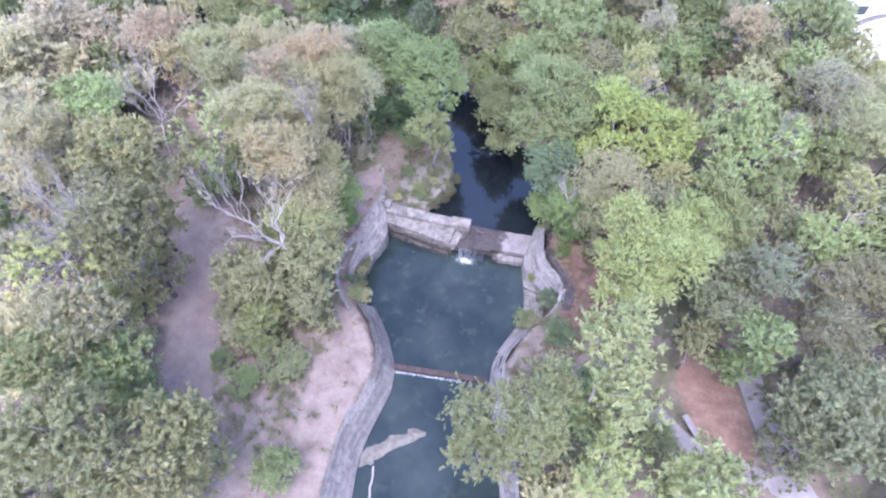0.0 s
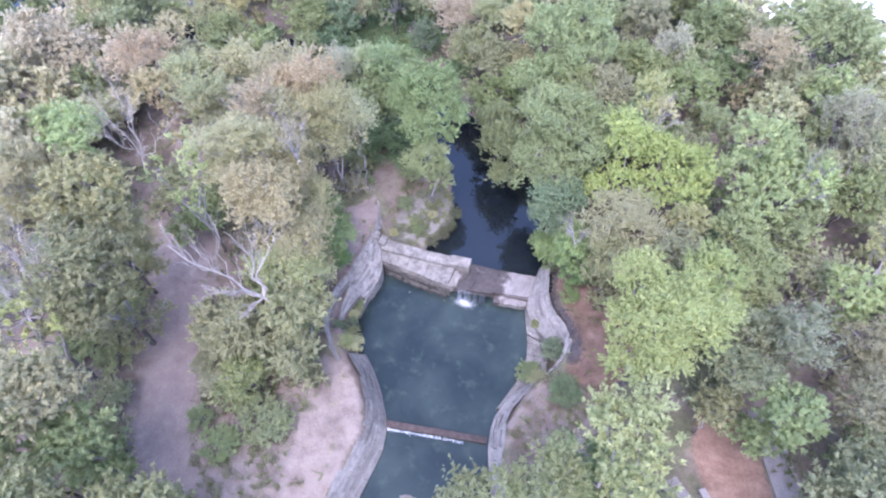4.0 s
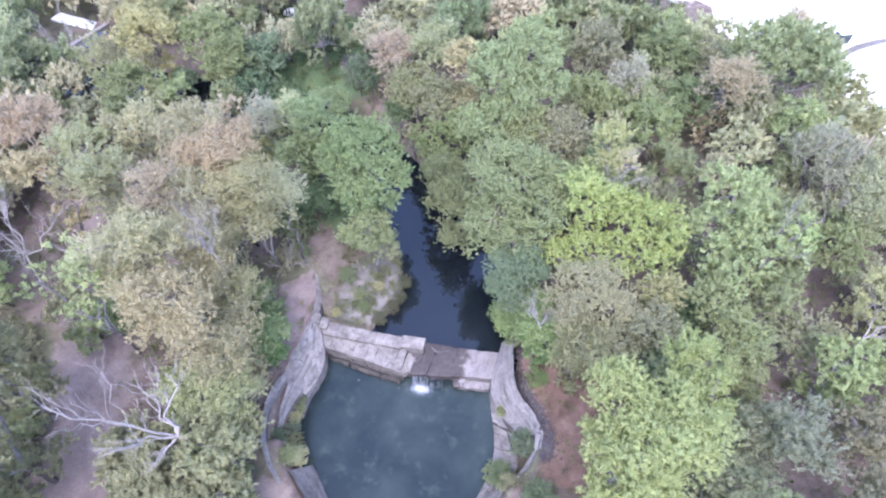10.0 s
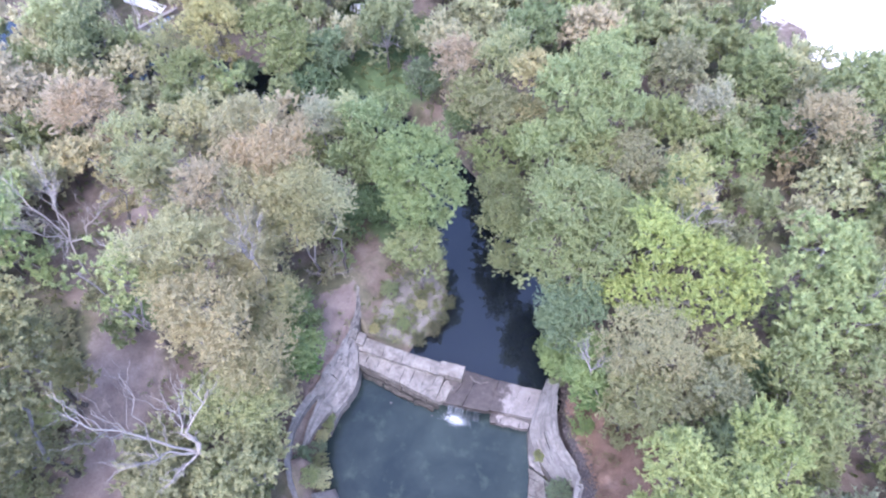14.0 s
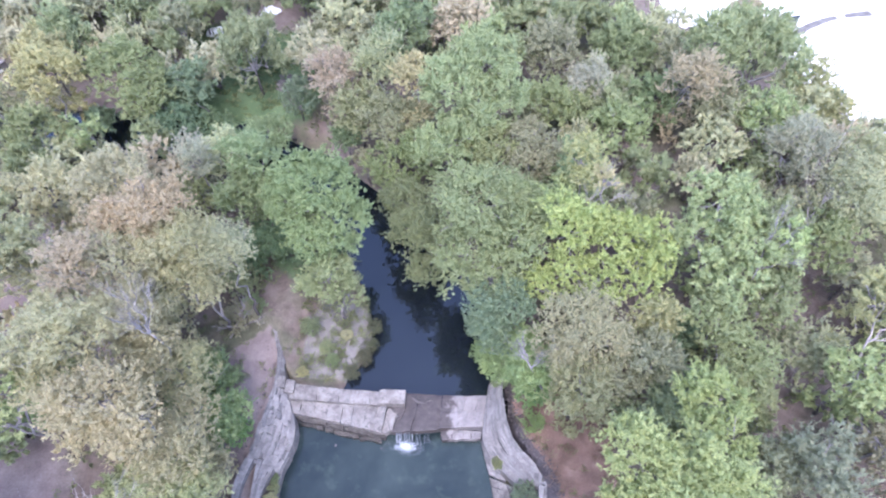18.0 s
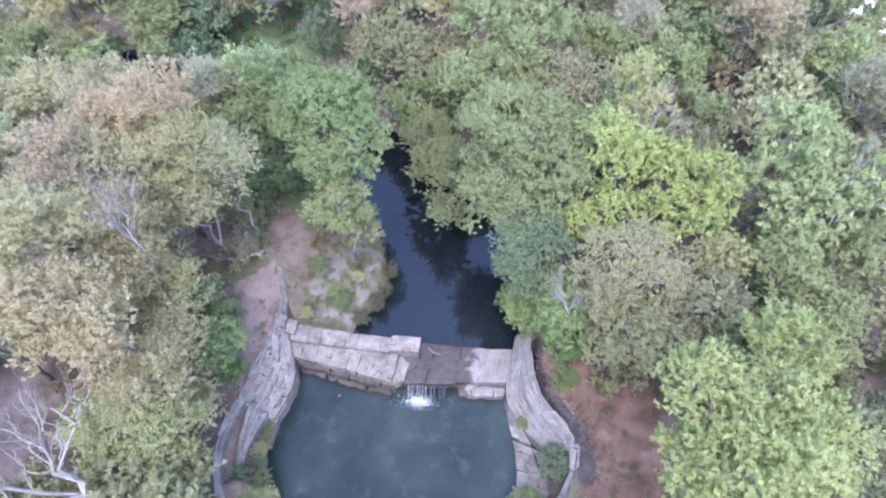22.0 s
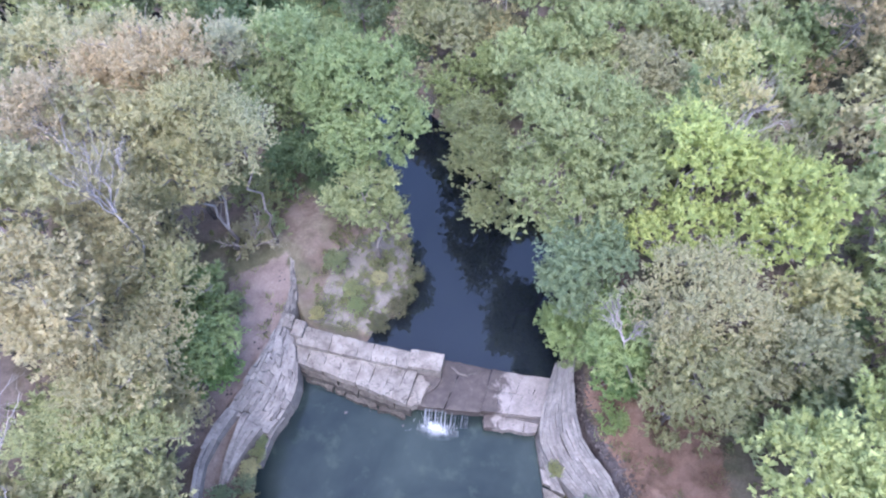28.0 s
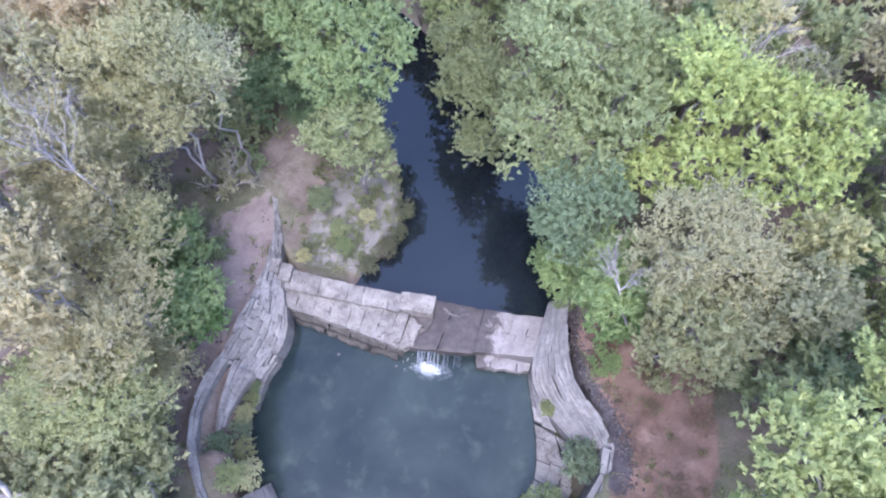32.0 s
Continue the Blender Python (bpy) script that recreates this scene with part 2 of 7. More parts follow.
def signed(poly, x, y):
    d = edge_distance(poly, x, y)
    return np.where(inside(poly, x, y), d, -d)


def wobble(x, y, scale, seed):
    """Smooth sums of waves, about -1 to 1."""
    g = np.random.default_rng(seed)
    out = 0
    for k in range(6):
        a, b, ph = g.normal(0, 1, 2).tolist() + [g.uniform(0, 6.28)]
        out = out + np.sin((a * x + b * y) / scale * (1 + 0.5 * k) + ph) / (1 + 0.6 * k)
    return out / 2.2


# ---- the plan ----
POOL = [(-5.6, 0.8), (-5.9, -1.7), (-5.6, -3.4), (-4.7, -5.9), (-3.9, -7.5), (-2.4, -8.8), (-1.1, -10.8), (-0.35, -12.4), (-0.4, -14.1), (-0.7, -16.2), (-0.8, -17.9), (-0.3, -20.1), (0.4, -24), (0.6, -60),
        (10.5, -60), (9.6, -24), (8.2, -17.5), (7.0, -14.6), (5.9, -12.5), (5.6, -11), (5.5, -9.6), (5.8, -8.5), (6.3, -7.0), (6.8, -5.6), (6.8, -4.0), (6.5, -2.7), (6.0, -1.0), (5.8, 0.8)]
CREEK = [(-2.6, 1.0), (-2.4, 2.6), (-1.6, 3.6), (-1.2, 5.6), (-2.0, 8.2), (-3.3, 11.4), (-5.0, 14.5), (-9, 18), (-17, 20.6), (-26, 21), (-38, 21), (-75, 18),
         (-75, 23), (-38, 25), (-26, 25), (-16, 24.6), (-8.5, 21.5), (-4.0, 18), (-1.2, 15.4), (1.0, 13.2), (3.4, 11.3), (5.0, 9.5), (5.7, 7.5), (5.9, 4.8), (6.2, 1.0)]
LEDGE = [(5.6, 1.2), (6.9, 2.4), (7.1, 0.8), (7.6, -0.5), (8.7, -2.0), (9.2, -3.4), (8.7, -4.9), (7.6, -6.4), (6.4, -7.4), (5.6, -6.0)]
APRON = [(-6.95, 2.6), (-6.7, 2.2), (-6.6, 0.7), (-6.8, -1.2), (-7.2, -3.0), (-7.3, -5.0), (-6.9, -6.6), (-5.0, -6.2), (-5.0, 1.0), (-6.2, 1.9)]
LOT = [(12, 62), (18.5, 47), (23.0, 43.5), (31.0, 41.5), (32.4, 36), (34.8, 29.4), (37.5, 25.5), (52, 14), (160, 10), (160, 160), (12, 160)]
TRAIL = [(-27, 9), (-21.5, 0), (-19.2, -5.3), (-17.0, -10), (-14.6, -14.6), (-11.8, -18.6), (-8.5, -22), (-6.5, -27), (-6, -40)]
BARE_LEFT = [(-6.2, -8.8), (-4.3, -9.3), (-2.6, -10.8), (-1.8, -12.4), (-2.0, -15.5), (-2.3, -17.5), (-1.9, -21), (-1, -30), (-9, -30), (-8.6, -21), (-5.6, -18), (-5.4, -14.5), (-6.3, -11)]
BARE_DAM = [(-10.4, 3.2), (-8.2, 5.2), (-7.2, 3.6), (-6.8, 0.8), (-7.2, -2), (-8.2, -5.5), (-9.8, -6), (-9.4, -1.5)]
RED_RIGHT = [(7.4, 2.0), (8.6, 2.6), (10.5, 2.8), (13.0, 1.6), (13.6, -3), (12.6, -6.4), (9.6, -5.6), (9.6, -3.2), (8.6, -1.2)]
BARE_RIGHT = [(6.8, -7.6), (9.4, -5.4), (12.2, -6), (12, -9), (9.6, -11), (6.6, -11)]
RED_PARK = [(17.6, -8.0), (17.8, -5.5), (20.8, -5.0), (21.4, -7.9), (22.4, -10.9), (22.0, -12.1), (19.2, -11.75), (18.3, -10.4)]


CLEARING = [(-13.5, -14.5), (-10.2, -12.6), (-6.2, -9.0), (-2.5, -11), (-2, -20), (-1.5, -30), (-10, -30), (-9.8, -19)]


def ground_height(x, y):
    low, up = signed(POOL, x, y), signed(CREEK, x, y)
    rise = 2.0 + 0.35 * wobble(x, y, 9.0, 3) + 0.5 * smooth01((np.abs(x) - 8) / 14) + 0.3 * smooth01((y - 10) / 20)
    s_low, s_up = -low, -up
    h_low = np.where(low > 0, -0.25 - 0.9 * smooth01(low / 2.0), -0.25 + (rise + 0.25) * smooth01((s_low - 0.55) / 0.9))
    bank = 0.75 + (rise - 0.75) * smooth01((s_up - 0.2) / 2.2)
    h_up = np.where(up > 0, 0.75 - 1.0 * smooth01(up / 2.5), bank)
    h = np.minimum(np.where(y < 0.6, h_low, rise), np.where(y > 0.2, h_up, rise))
    spit = signed([(-6.2, 1.6), (-7.0, 4.2), (-6.6, 8.5), (-4.5, 11), (-2.2, 8.5), (-1.2, 5.5), (-2.2, 2.0)], x, y)
    h = np.where(up > 0, h, h + smooth01((spit + 0.6) / 1.4) * (1.35 + 0.12 * wobble(x, y, 1.6, 8) - h) * (up < -0.4))
    ledge = signed(LEDGE, x, y)
    h = np.where((ledge > -0.25) & (low < 0.3), np.minimum(h, 0.10), h)
    foot = np.where(y > -2.9, 0.4, np.clip(0.75 + (-6.15 - x) * 1.05, -0.2, 1.95))
    h = np.where((signed(APRON, x, y) > -0.2), np.minimum(h, foot), h)
    return h + 0.05 * wobble(x, y, 1.3, 5) * (low < -1.5) * (up < -1.5)


def ground_at(x, y):
    return float(ground_height(np.array([float(x)]), np.array([float(y)]))[0])


def make_ground():
    def axis(lo, hi, step, out):
        mid = np.arange(lo, hi + 1e-6, step)
        tail, d = [], step
        v = 0.0
        while v < out:
            d *= 1.35
            v += d
            tail.append(v)
        tail = np.array(tail)
        return np.r_[lo - tail[::-1], mid, hi + tail]
    ax, ay = axis(-24, 27, 0.26, 900), axis(-27, 25, 0.26, 900)
    gx, gy = np.meshgrid(ax, ay)
    x, y = gx.ravel(), gy.ravel()
    z = ground_height(x, y)
    nx, ny = len(ax), len(ay)
    i = (np.arange(ny - 1)[:, None] * nx + np.arange(nx - 1)).ravel()
    quads = np.stack([i, i + 1, i + 1 + nx, i + nx], 1)
    me = bpy.data.meshes.new("ground")
    me.from_pydata(np.stack([x, y, z], 1).tolist(), [], quads.tolist())
    me.materials.append(GROUND)
    me.shade_smooth()

    def lay(name, values):
        a = me.attributes.new(name, "FLOAT", "POINT")
        a.data.foreach_set("value", values.astype(np.float32))

    def area(poly, soft):
        return smooth01(signed(poly, x, y) / soft + 0.5)
    trail = 1.55 + 0.35 * wobble(x, y, 5, 4)
    # BARE_DAM is no path: it takes this lighter colour to offset tree shade
    lay("path", np.maximum(smooth01((trail + 0.5 - edge_distance(TRAIL, x, y, False)) / 1.2), 0.9 * area(BARE_DAM, 1.2)))
    lay("bare", np.maximum.reduce([0.62 * area(CLEARING, 2.0), area(BARE_LEFT, 1.6), area(BARE_DAM, 1.4), area([(-24, 34), (-15, 33.5), (-12, 41), (-24, 42)], 3), 0.85 * area(BARE_RIGHT, 1.6), 0.75 * smooth01((4.2 - edge_distance(TRAIL, x, y, False)) / 3)]))
    lay("red", np.maximum(area(RED_RIGHT, 1.6), area(RED_PARK, 2.0)) + 0.9 * area([(-11.6, -2.6), (-9.2, -2.8), (-8.8, -4.6), (-10.4, -5.2), (-11.8, -4.4)], 1.0))
    up = signed(CREEK, x, y)
    lay("silt", smooth01((signed([(-6.0, 2.0), (-6.4, 6.5), (-4.2, 9.5), (-2.0, 7.5), (-1.2, 5.0), (-2.6, 2.0)], x, y) + 0.3) / 1.0) * (0.85 + 0.3 * wobble(x, y, 0.9, 12)))
    lay("grassy", np.maximum.reduce([area([(-22, 25), (-10, 24.5), (-9, 31), (-14, 37), (-24, 36)], 3), area([(30, 27), (40, 18), (52, 10), (52, 16), (38, 25)], 2), 0.6 * area([(-7.6, 8), (-5.2, 9.5), (-3, 9.5), (-4, 14), (-9, 16), (-10, 10)], 2)]))
    lay("grit", smooth01((0.62 - edge_distance([(7.1, 2.8), (7.3, 1.0), (7.8, -0.4), (9.1, -1.8), (9.8, -2.9), (9.8, -4.4)], x, y, False)) / 0.5))
    lay("lot", area(LOT, 0.7))
    return tagged(new("ground", me), "brown soil with leaf litter, dirt trails and bare banks", "ground", kind="structure")


make_ground()
low_water = solid("water", [(-9, -90, 0), (16, -90, 0), (10, 0.9, 0), (-7.0, 0.9, 0)], [(0, 1, 2, 3)], WATER_LOW)
tagged(low_water, "murky green-blue pool below the dam", "pool", kind="structure")
high_water = solid("water", [(-6.2, 1.2, 0.98), (7.4, 1.2, 0.98), (9, 12, 0.98), (2, 22, 0.98), (-12, 28, 0.98), (-80, 28, 0.98), (-80, 14, 0.98), (-10, 14, 0.98), (-6.2, 9, 0.98)], [tuple(range(9))], WATER_HIGH)
tagged(high_water, "dark still creek held back above the dam", "creek", kind="structure")

# ---- stone work ----


def stone_mesh(corners_top, corners_low, rng, inset=0.05):
    """A rough block: a four-cornered top, eased and a little tilted, over a four-cornered base."""
    t = np.array(corners_top, float)
    b = np.array(corners_low, float)
    mid = t.mean(0)
    lift = rng.normal(0, 0.008, 4)
    rim = t + (mid - t) * 0.008
    rim[:, 2] -= 0.010
    crown = t + (mid - t) * inset * rng.uniform(0.6, 1.3, (4, 1))
    crown[:, 2] += lift * 0.6 + 0.006
    verts = np.r_[b, rim, crown]
    faces = [(8, 9, 10, 11)]
    for k in range(4):
        n = (k + 1) % 4
        faces += [(4 + k, 4 + n, 8 + n, 8 + k), (k, n, 4 + n, 4 + k)]
    return verts.tolist(), faces


def stone_ribbon(parent, inner, outer, rows, length, mat, seed, depth=0.9, steps=True, gap=0.018, chance=1.0, name="stone", rough=0.012, lap=0.0015):
    """Rows of stones between two lines given as (x, y, z); each row a course, stepped where steps is set."""
    rng = np.random.default_rng(seed)
    _, along = spread(outer, 50)
    n = 200
    a, _ = spread(inner, n)
    b, _ = spread(outer, n)
    u_axis = np.linspace(0, 1, n)

    def at(u, v):
        p = np.array([np.interp(u, u_axis, a[:, k]) for k in range(3)])
        q = np.array([np.interp(u, u_axis, b[:, k]) for k in range(3)])
        return p + (q - p) * v
    cuts = np.linspace(0, 1, rows + 1)
    for r in range(rows):
        u = -rng.uniform(0, 0.5) * length / along
        while u < 1:
            w = length / along * rng.uniform(0.6, 1.5)
            u0, u1 = max(u, 0.0), min(u + w, 1.0)
            u += w
            if u1 - u0 < 0.3 * length / along or rng.random() > chance:
                continue
            g = gap / along
            v0, v1 = cuts[r] + lap, cuts[r + 1] - lap + (0.0 if r < rows - 1 else rng.uniform(-0.3, 0.25) / rows)
            c = [at(u0 + g, v0), at(u1 - g, v0), at(u1 - g, v1), at(u0 + g, v1)]
            top = np.array(c)
            top[:, :2] += rng.normal(0, rough, (4, 2))
            if steps:
                top[:, 2] = at((u0 + u1) / 2, (v0 + v1) / 2)[2] + rng.normal(0, 0.025)
            low = top.copy()
            low[:, 2] -= depth
            verts, faces = stone_mesh(top, low, rng)
            solid(name, verts, faces, mat, parent)


def holder(name, x, y, z, label, category, group="", kind=""):
    e = new(name)
    e.empty_display_size = 0.3
    e.location = (x, y, z)
    return tagged(e, label, category, group, kind)


def root(name, label, category, group="", kind=""):
    return holder(name, 0, 0, 0, label, category, group, kind)


# left bank wall below the weir
wall_low_left = root("stone_wall", "stepped grey limestone retaining wall along the pool bank", "stone wall", kind="structure")
LL_IN = [(-4.0, -7.3, 0.2), (-2.5, -8.8, 0.2), (-1.15, -10.8, 0.2), (-0.4, -12.4, 0.2), (-0.45, -14.1, 0.2), (-0.75, -16.2, 0.2), (-0.85, -17.9, 0.2), (-0.35, -20.1, 0.2), (0.35, -24, 0.2), (0.5, -30, 0.2)]
LL_OUT = [(-4.7, -8.3, 2.0), (-3.3, -9.5, 2.05), (-2.3, -11.0, 2.05), (-1.65, -12.6, 2.05), (-1.75, -14.1, 2.05), (-2.15, -16.2, 2.05), (-2.3, -17.9, 2.05), (-1.9, -20.1, 2.05), (-1.2, -24, 2.05), (-1.1, -30, 2.05)]
stone_ribbon(wall_low_left, LL_IN, LL_OUT, 8, 1.1, STONE, 11, depth=1.0, steps=False, gap=-0.004, rough=0.008, lap=0.003)
# left apron beside the dam, splitting into two ribbons
apron_left = root("stone_apron", "sloping grey rubble-stone apron beside the dam", "stone wall", kind="structure")
stone_ribbon(apron_left, [(-7.72, 4.95, 2.2), (-6.75, 3.0, 2.1), (-6.22, 1.2, 1.95), (-5.45, -0.2, 1.5), (-5.15, -1.3, 1.2), (-5.4, -2.5, 1.0), (-5.75, -3.4, 1.0)],
             [(-7.98, 5.05, 2.25), (-7.2, 3.3, 2.3), (-6.95, 2.0, 2.35), (-6.95, 0.6, 2.4), (-7.1, -1.0, 2.4), (-7.2, -2.3, 2.4), (-7.35, -3.2, 2.4)], 13, 0.5, STONE, 12, depth=1.4, steps=False, gap=0.003, rough=0.022, lap=0.001)
ribbon_outer = root("stone_wall", "narrow grey stone kerb curving away from the apron", "stone wall", kind="structure")
stone_ribbon(ribbon_outer, [(-6.95, -3.1, 2.25), (-7.2, -4.2, 2.2), (-7.3, -5.4, 2.15), (-6.85, -6.85, 2.1), (-6.0, -8.1, 2.05), (-4.95, -9.0, 2.05)], [(-7.35, -3.1, 2.4), (-7.6, -4.2, 2.35), (-7.65, -5.5, 2.3), (-7.15, -7.0, 2.25), (-6.2, -8.3, 2.2), (-5.1, -9.2, 2.15)], 2, 0.9, STONE, 16, depth=1.3, steps=False, gap=-0.006, lap=-0.004)
ribbon_inner = root("stone_wall", "narrow grey stone spur running down to the pool edge", "stone wall", kind="structure")
stone_ribbon(ribbon_inner, [(-5.9, -3.3, 1.45), (-6.15, -4.0, 1.4), (-6.35, -4.8, 1.35), (-6.4, -5.9, 1.1)], [(-6.75, -3.2, 2.1), (-6.75, -4.2, 1.9), (-6.75, -5.0, 1.75), (-6.62, -6.0, 1.4)], 4, 0.9, STONE, 17, depth=1.3, steps=False, gap=-0.006, lap=-0.004)
stone_ribbon(ribbon_inner, [(-5.35, -2.4, 0.75), (-5.65, -3.2, 0.6), (-5.6, -4.6, 0.5)], [(-5.55, -2.6, 0.8), (-5.9, -3.4, 0.65), (-5.9, -4.7, 0.55)], 1, 0.6, STONE, 18, depth=0.9, steps=False, gap=0.006)
# right apron: thin courses that flow round to the bank
apron_right = root("stone_apron", "curved grey limestone apron in thin courses above the pool", "stone wall", kind="structure")
stone_ribbon(apron_right, [(6.15, 2.9, 1.45), (5.95, 1.2, 1.3), (5.85, 0.0, 1.1), (6.0, -0.8, 0.9), (6.6, -1.7, 0.85), (7.4, -2.4, 0.95), (8.0, -2.9, 1.1)],
             [(6.95, 3.1, 2.3), (7.0, 1.4, 2.3), (7.35, -0.2, 2.3), (7.95, -1.1, 2.3), (8.85, -1.9, 2.25), (9.4, -2.6, 2.2), (9.65, -3.2, 2.2)], 12, 0.9, STONE, 13, depth=1.3, steps=False, gap=-0.006, rough=0.006, lap=0.0035)
stone_ribbon(apron_right, [(9.1, -3.0, 2.05), (9.2, -3.8, 2.0), (8.9, -4.8, 1.9), (8.2, -5.8, 1.8)], [(9.65, -3.1, 2.2), (9.65, -4.0, 2.1), (9.25, -5.1, 2.0), (8.5, -6.1, 1.9)], 2, 0.9, STONE, 19, depth=1.6, steps=False, gap=0.006)
stone_ribbon(apron_right, [(5.85, -0.3, 0.35), (6.15, -1.3, 0.3), (6.5, -2.4, 0.25)], [(5.95, -0.6, 0.9), (6.6, -1.7, 0.8), (7.5, -2.6, 0.6)], 3, 0.7, STONE, 20, depth=1.0, steps=False, gap=0.006)
ledge_right = root("stone_ledge", "pale flat stone ledge at the pool's edge", "stone ledge", kind="structure")
stone_ribbon(ledge_right, [(6.5, -2.4, 0.22), (6.75, -3.4, 0.22), (6.85, -4.4, 0.22), (6.75, -5.6, 0.22), (6.3, -7.0, 0.22), (5.75, -8.4, 0.22)],
             [(7.9, -2.9, 0.5), (8.5, -3.6, 0.5), (8.6, -4.4, 0.5), (7.9, -5.9, 0.45), (7.0, -7.0, 0.45), (6.2, -8.3, 0.45)], 3, 1.1, PALESTONE, 14, depth=0.8, steps=False, gap=0.008)
rim_right = root("stone_wall", "low curved stone kerb wall on the bank", "stone wall", kind="structure")
stone_ribbon(rim_right, [(8.2, -5.6, 1.6), (7.4, -6.6, 1.5), (6.3, -7.8, 1.2), (5.75, -9.2, 0.9), (5.8, -10.8, 0.8), (6.3, -12.4, 0.7), (7.2, -14.6, 0.7), (8.2, -17, 0.7), (9.4, -22, 0.7)],
             [(8.6, -6.0, 1.85), (7.8, -6.9, 1.85), (6.9, -8.2, 1.8), (6.6, -9.4, 1.75), (6.75, -10.7, 1.75), (7.35, -12.2, 1.7), (8.3, -14.3, 1.7), (9.2, -16.8, 1.7), (10.5, -22, 1.7)], 4, 0.9, STONE, 15, depth=1.5, steps=False, gap=0.01)

# the dam
dam = root("dam", "old pale limestone block dam with a broken wet spillway", "dam", kind="structure")




def rough_block(name, corners, z_front, z_back, depth, mat, seed, parent, jag=0.05, chip=0.03, step=0.16):
    """A worn stone slab over the four corners (front left, front right, back right, back left): a fine mesh with
    jagged edges, chipped arrises and an uneven top."""
    c = np.array(corners, float)
    wide = max(np.linalg.norm(c[1] - c[0]), np.linalg.norm(c[2] - c[3]))
    deep = max(np.linalg.norm(c[3] - c[0]), np.linalg.norm(c[2] - c[1]))
    nu, nv = max(3, int(wide / step)), max(3, int(deep / step))
    verts, faces = [], []

    def n3(x, y, z, f):
        return noise.noise(Vector((x * f + seed * 1.7, y * f, z * f)))
    for j in range(nv + 1):
        for i in range(nu + 1):
            u, v = i / nu, j / nv
            p = (c[0] * (1 - u) + c[1] * u) * (1 - v) + (c[3] * (1 - u) + c[2] * u) * v
            rim = i in (0, nu) or j in (0, nv)
            x, y = p
            z = z_front + (z_back - z_front) * v + 0.02 * n3(x, y, 0, 1.3) + 0.012 * n3(x, y, 3, 4)
            if rim:
                x += jag * n3(x, y, 5, 3.1)
                y += jag * n3(x, y, 9, 3.1)
                z -= chip * (0.6 + 0.8 * abs(n3(x, y, 2, 2.5)))
            verts.append((x, y, z))
    w = nu + 1
    for j in range(nv):
        for i in range(nu):
            faces.append((j * w + i, j * w + i + 1, (j + 1) * w + i + 1, (j + 1) * w + i))
    edge = [i for i in range(w)] + [j * w + nu for j in range(1, nv + 1)] + [nv * w + i for i in range(nu - 1, -1, -1)] + [j * w for j in range(nv - 1, 0, -1)]
    rings = 3
    last = edge
    for k in range(1, rings + 1):
        now = []
        for e in edge:
            x, y, z = verts[e]
            zz = z - depth * k / rings
            now.append(len(verts))
            verts.append((x + 0.05 * n3(x, y, zz, 2.6), y + 0.05 * n3(x, y, zz + 7, 2.6), zz))
        for q in range(len(edge)):
            r = (q + 1) % len(edge)
            faces.append((last[r], last[q], now[q], now[r]))
        last = now
    faces.append(tuple(last))
    return solid(name, verts, faces, mat, parent)


def dam_course(front, back, cuts, z_front, z_back, depth, mat, seed, **more):
    """Slabs side by side between two lines, cut at the given fractions."""
    f, _ = spread([(*p, 0) for p in front], 101)
    g, _ = spread([(*p, 0) for p in back], 101)
    rng = np.random.default_rng(seed)
    for k, (u0, u1) in enumerate(zip(cuts[:-1], cuts[1:])):
        a, b = int(u0 * 100), int(u1 * 100)
        dz = rng.normal(0, 0.012)
        rough_block("slab", [f[a, :2] + (0.006, 0), f[b, :2] - (0.006, 0), g[b, :2] - (0.006, 0), g[a, :2] + (0.006, 0)], z_front + dz, z_back + dz, depth, mat, seed + k, dam, **more)


def stained_material():
    # pale slabs with brown wet algae creeping over them from the spillway
    m, nt, b = material("stained_spillway_slab")
    co = nt.nodes.new("ShaderNodeTexCoord")
    sep = nt.nodes.new("ShaderNodeSeparateXYZ")
    nt.links.new(co.outputs["Object"], sep.inputs[0])
    reach = nt.nodes.new("ShaderNodeMapRange")
    reach.inputs["From Min"].default_value, reach.inputs["From Max"].default_value = 2.6, 5.0
    reach.inputs["To Min"].default_value, reach.inputs["To Max"].default_value = 0.95, 0.30
    nt.links.new(sep.outputs["X"], reach.inputs["Value"])
    blot = noise_tex(nt, 1.7, 6, 0.65, distortion=0.6)
    gap = nt.nodes.new("ShaderNodeMath")
    gap.operation = "SUBTRACT"
    nt.links.new(reach.outputs["Result"], gap.inputs[0])
    nt.links.new(blot, gap.inputs[1])
    wet = ramp(nt, gap.outputs[0], [(0.0, (0, 0, 0)), (0.12, (1, 1, 1))])
    dry = ramp(nt, noise_tex(nt, 2.5), [(0.25, (0.115, 0.104, 0.095)), (0.5, (0.17, 0.154, 0.142)), (0.8, (0.22, 0.202, 0.187))])
    brown = ramp(nt, noise_tex(nt, 3.0), [(0.3, (0.026, 0.02, 0.017)), (0.6, (0.05, 0.04, 0.035)), (0.85, (0.1, 0.083, 0.073))])
    col = mix(nt, wet, dry, brown)
    fine = noise_tex(nt, 16.0, 4)
    col = mix(nt, 0.3, col, ramp(nt, fine, [(0.3, (0.25, 0.25, 0.25)), (0.7, (0.8, 0.8, 0.8))]), "OVERLAY")
    nt.links.new(col, b.inputs["Base Color"])
    b.inputs["Roughness"].default_value = 0.6
    bumped(nt, b, fine, 0.5, 0.03)
    return m


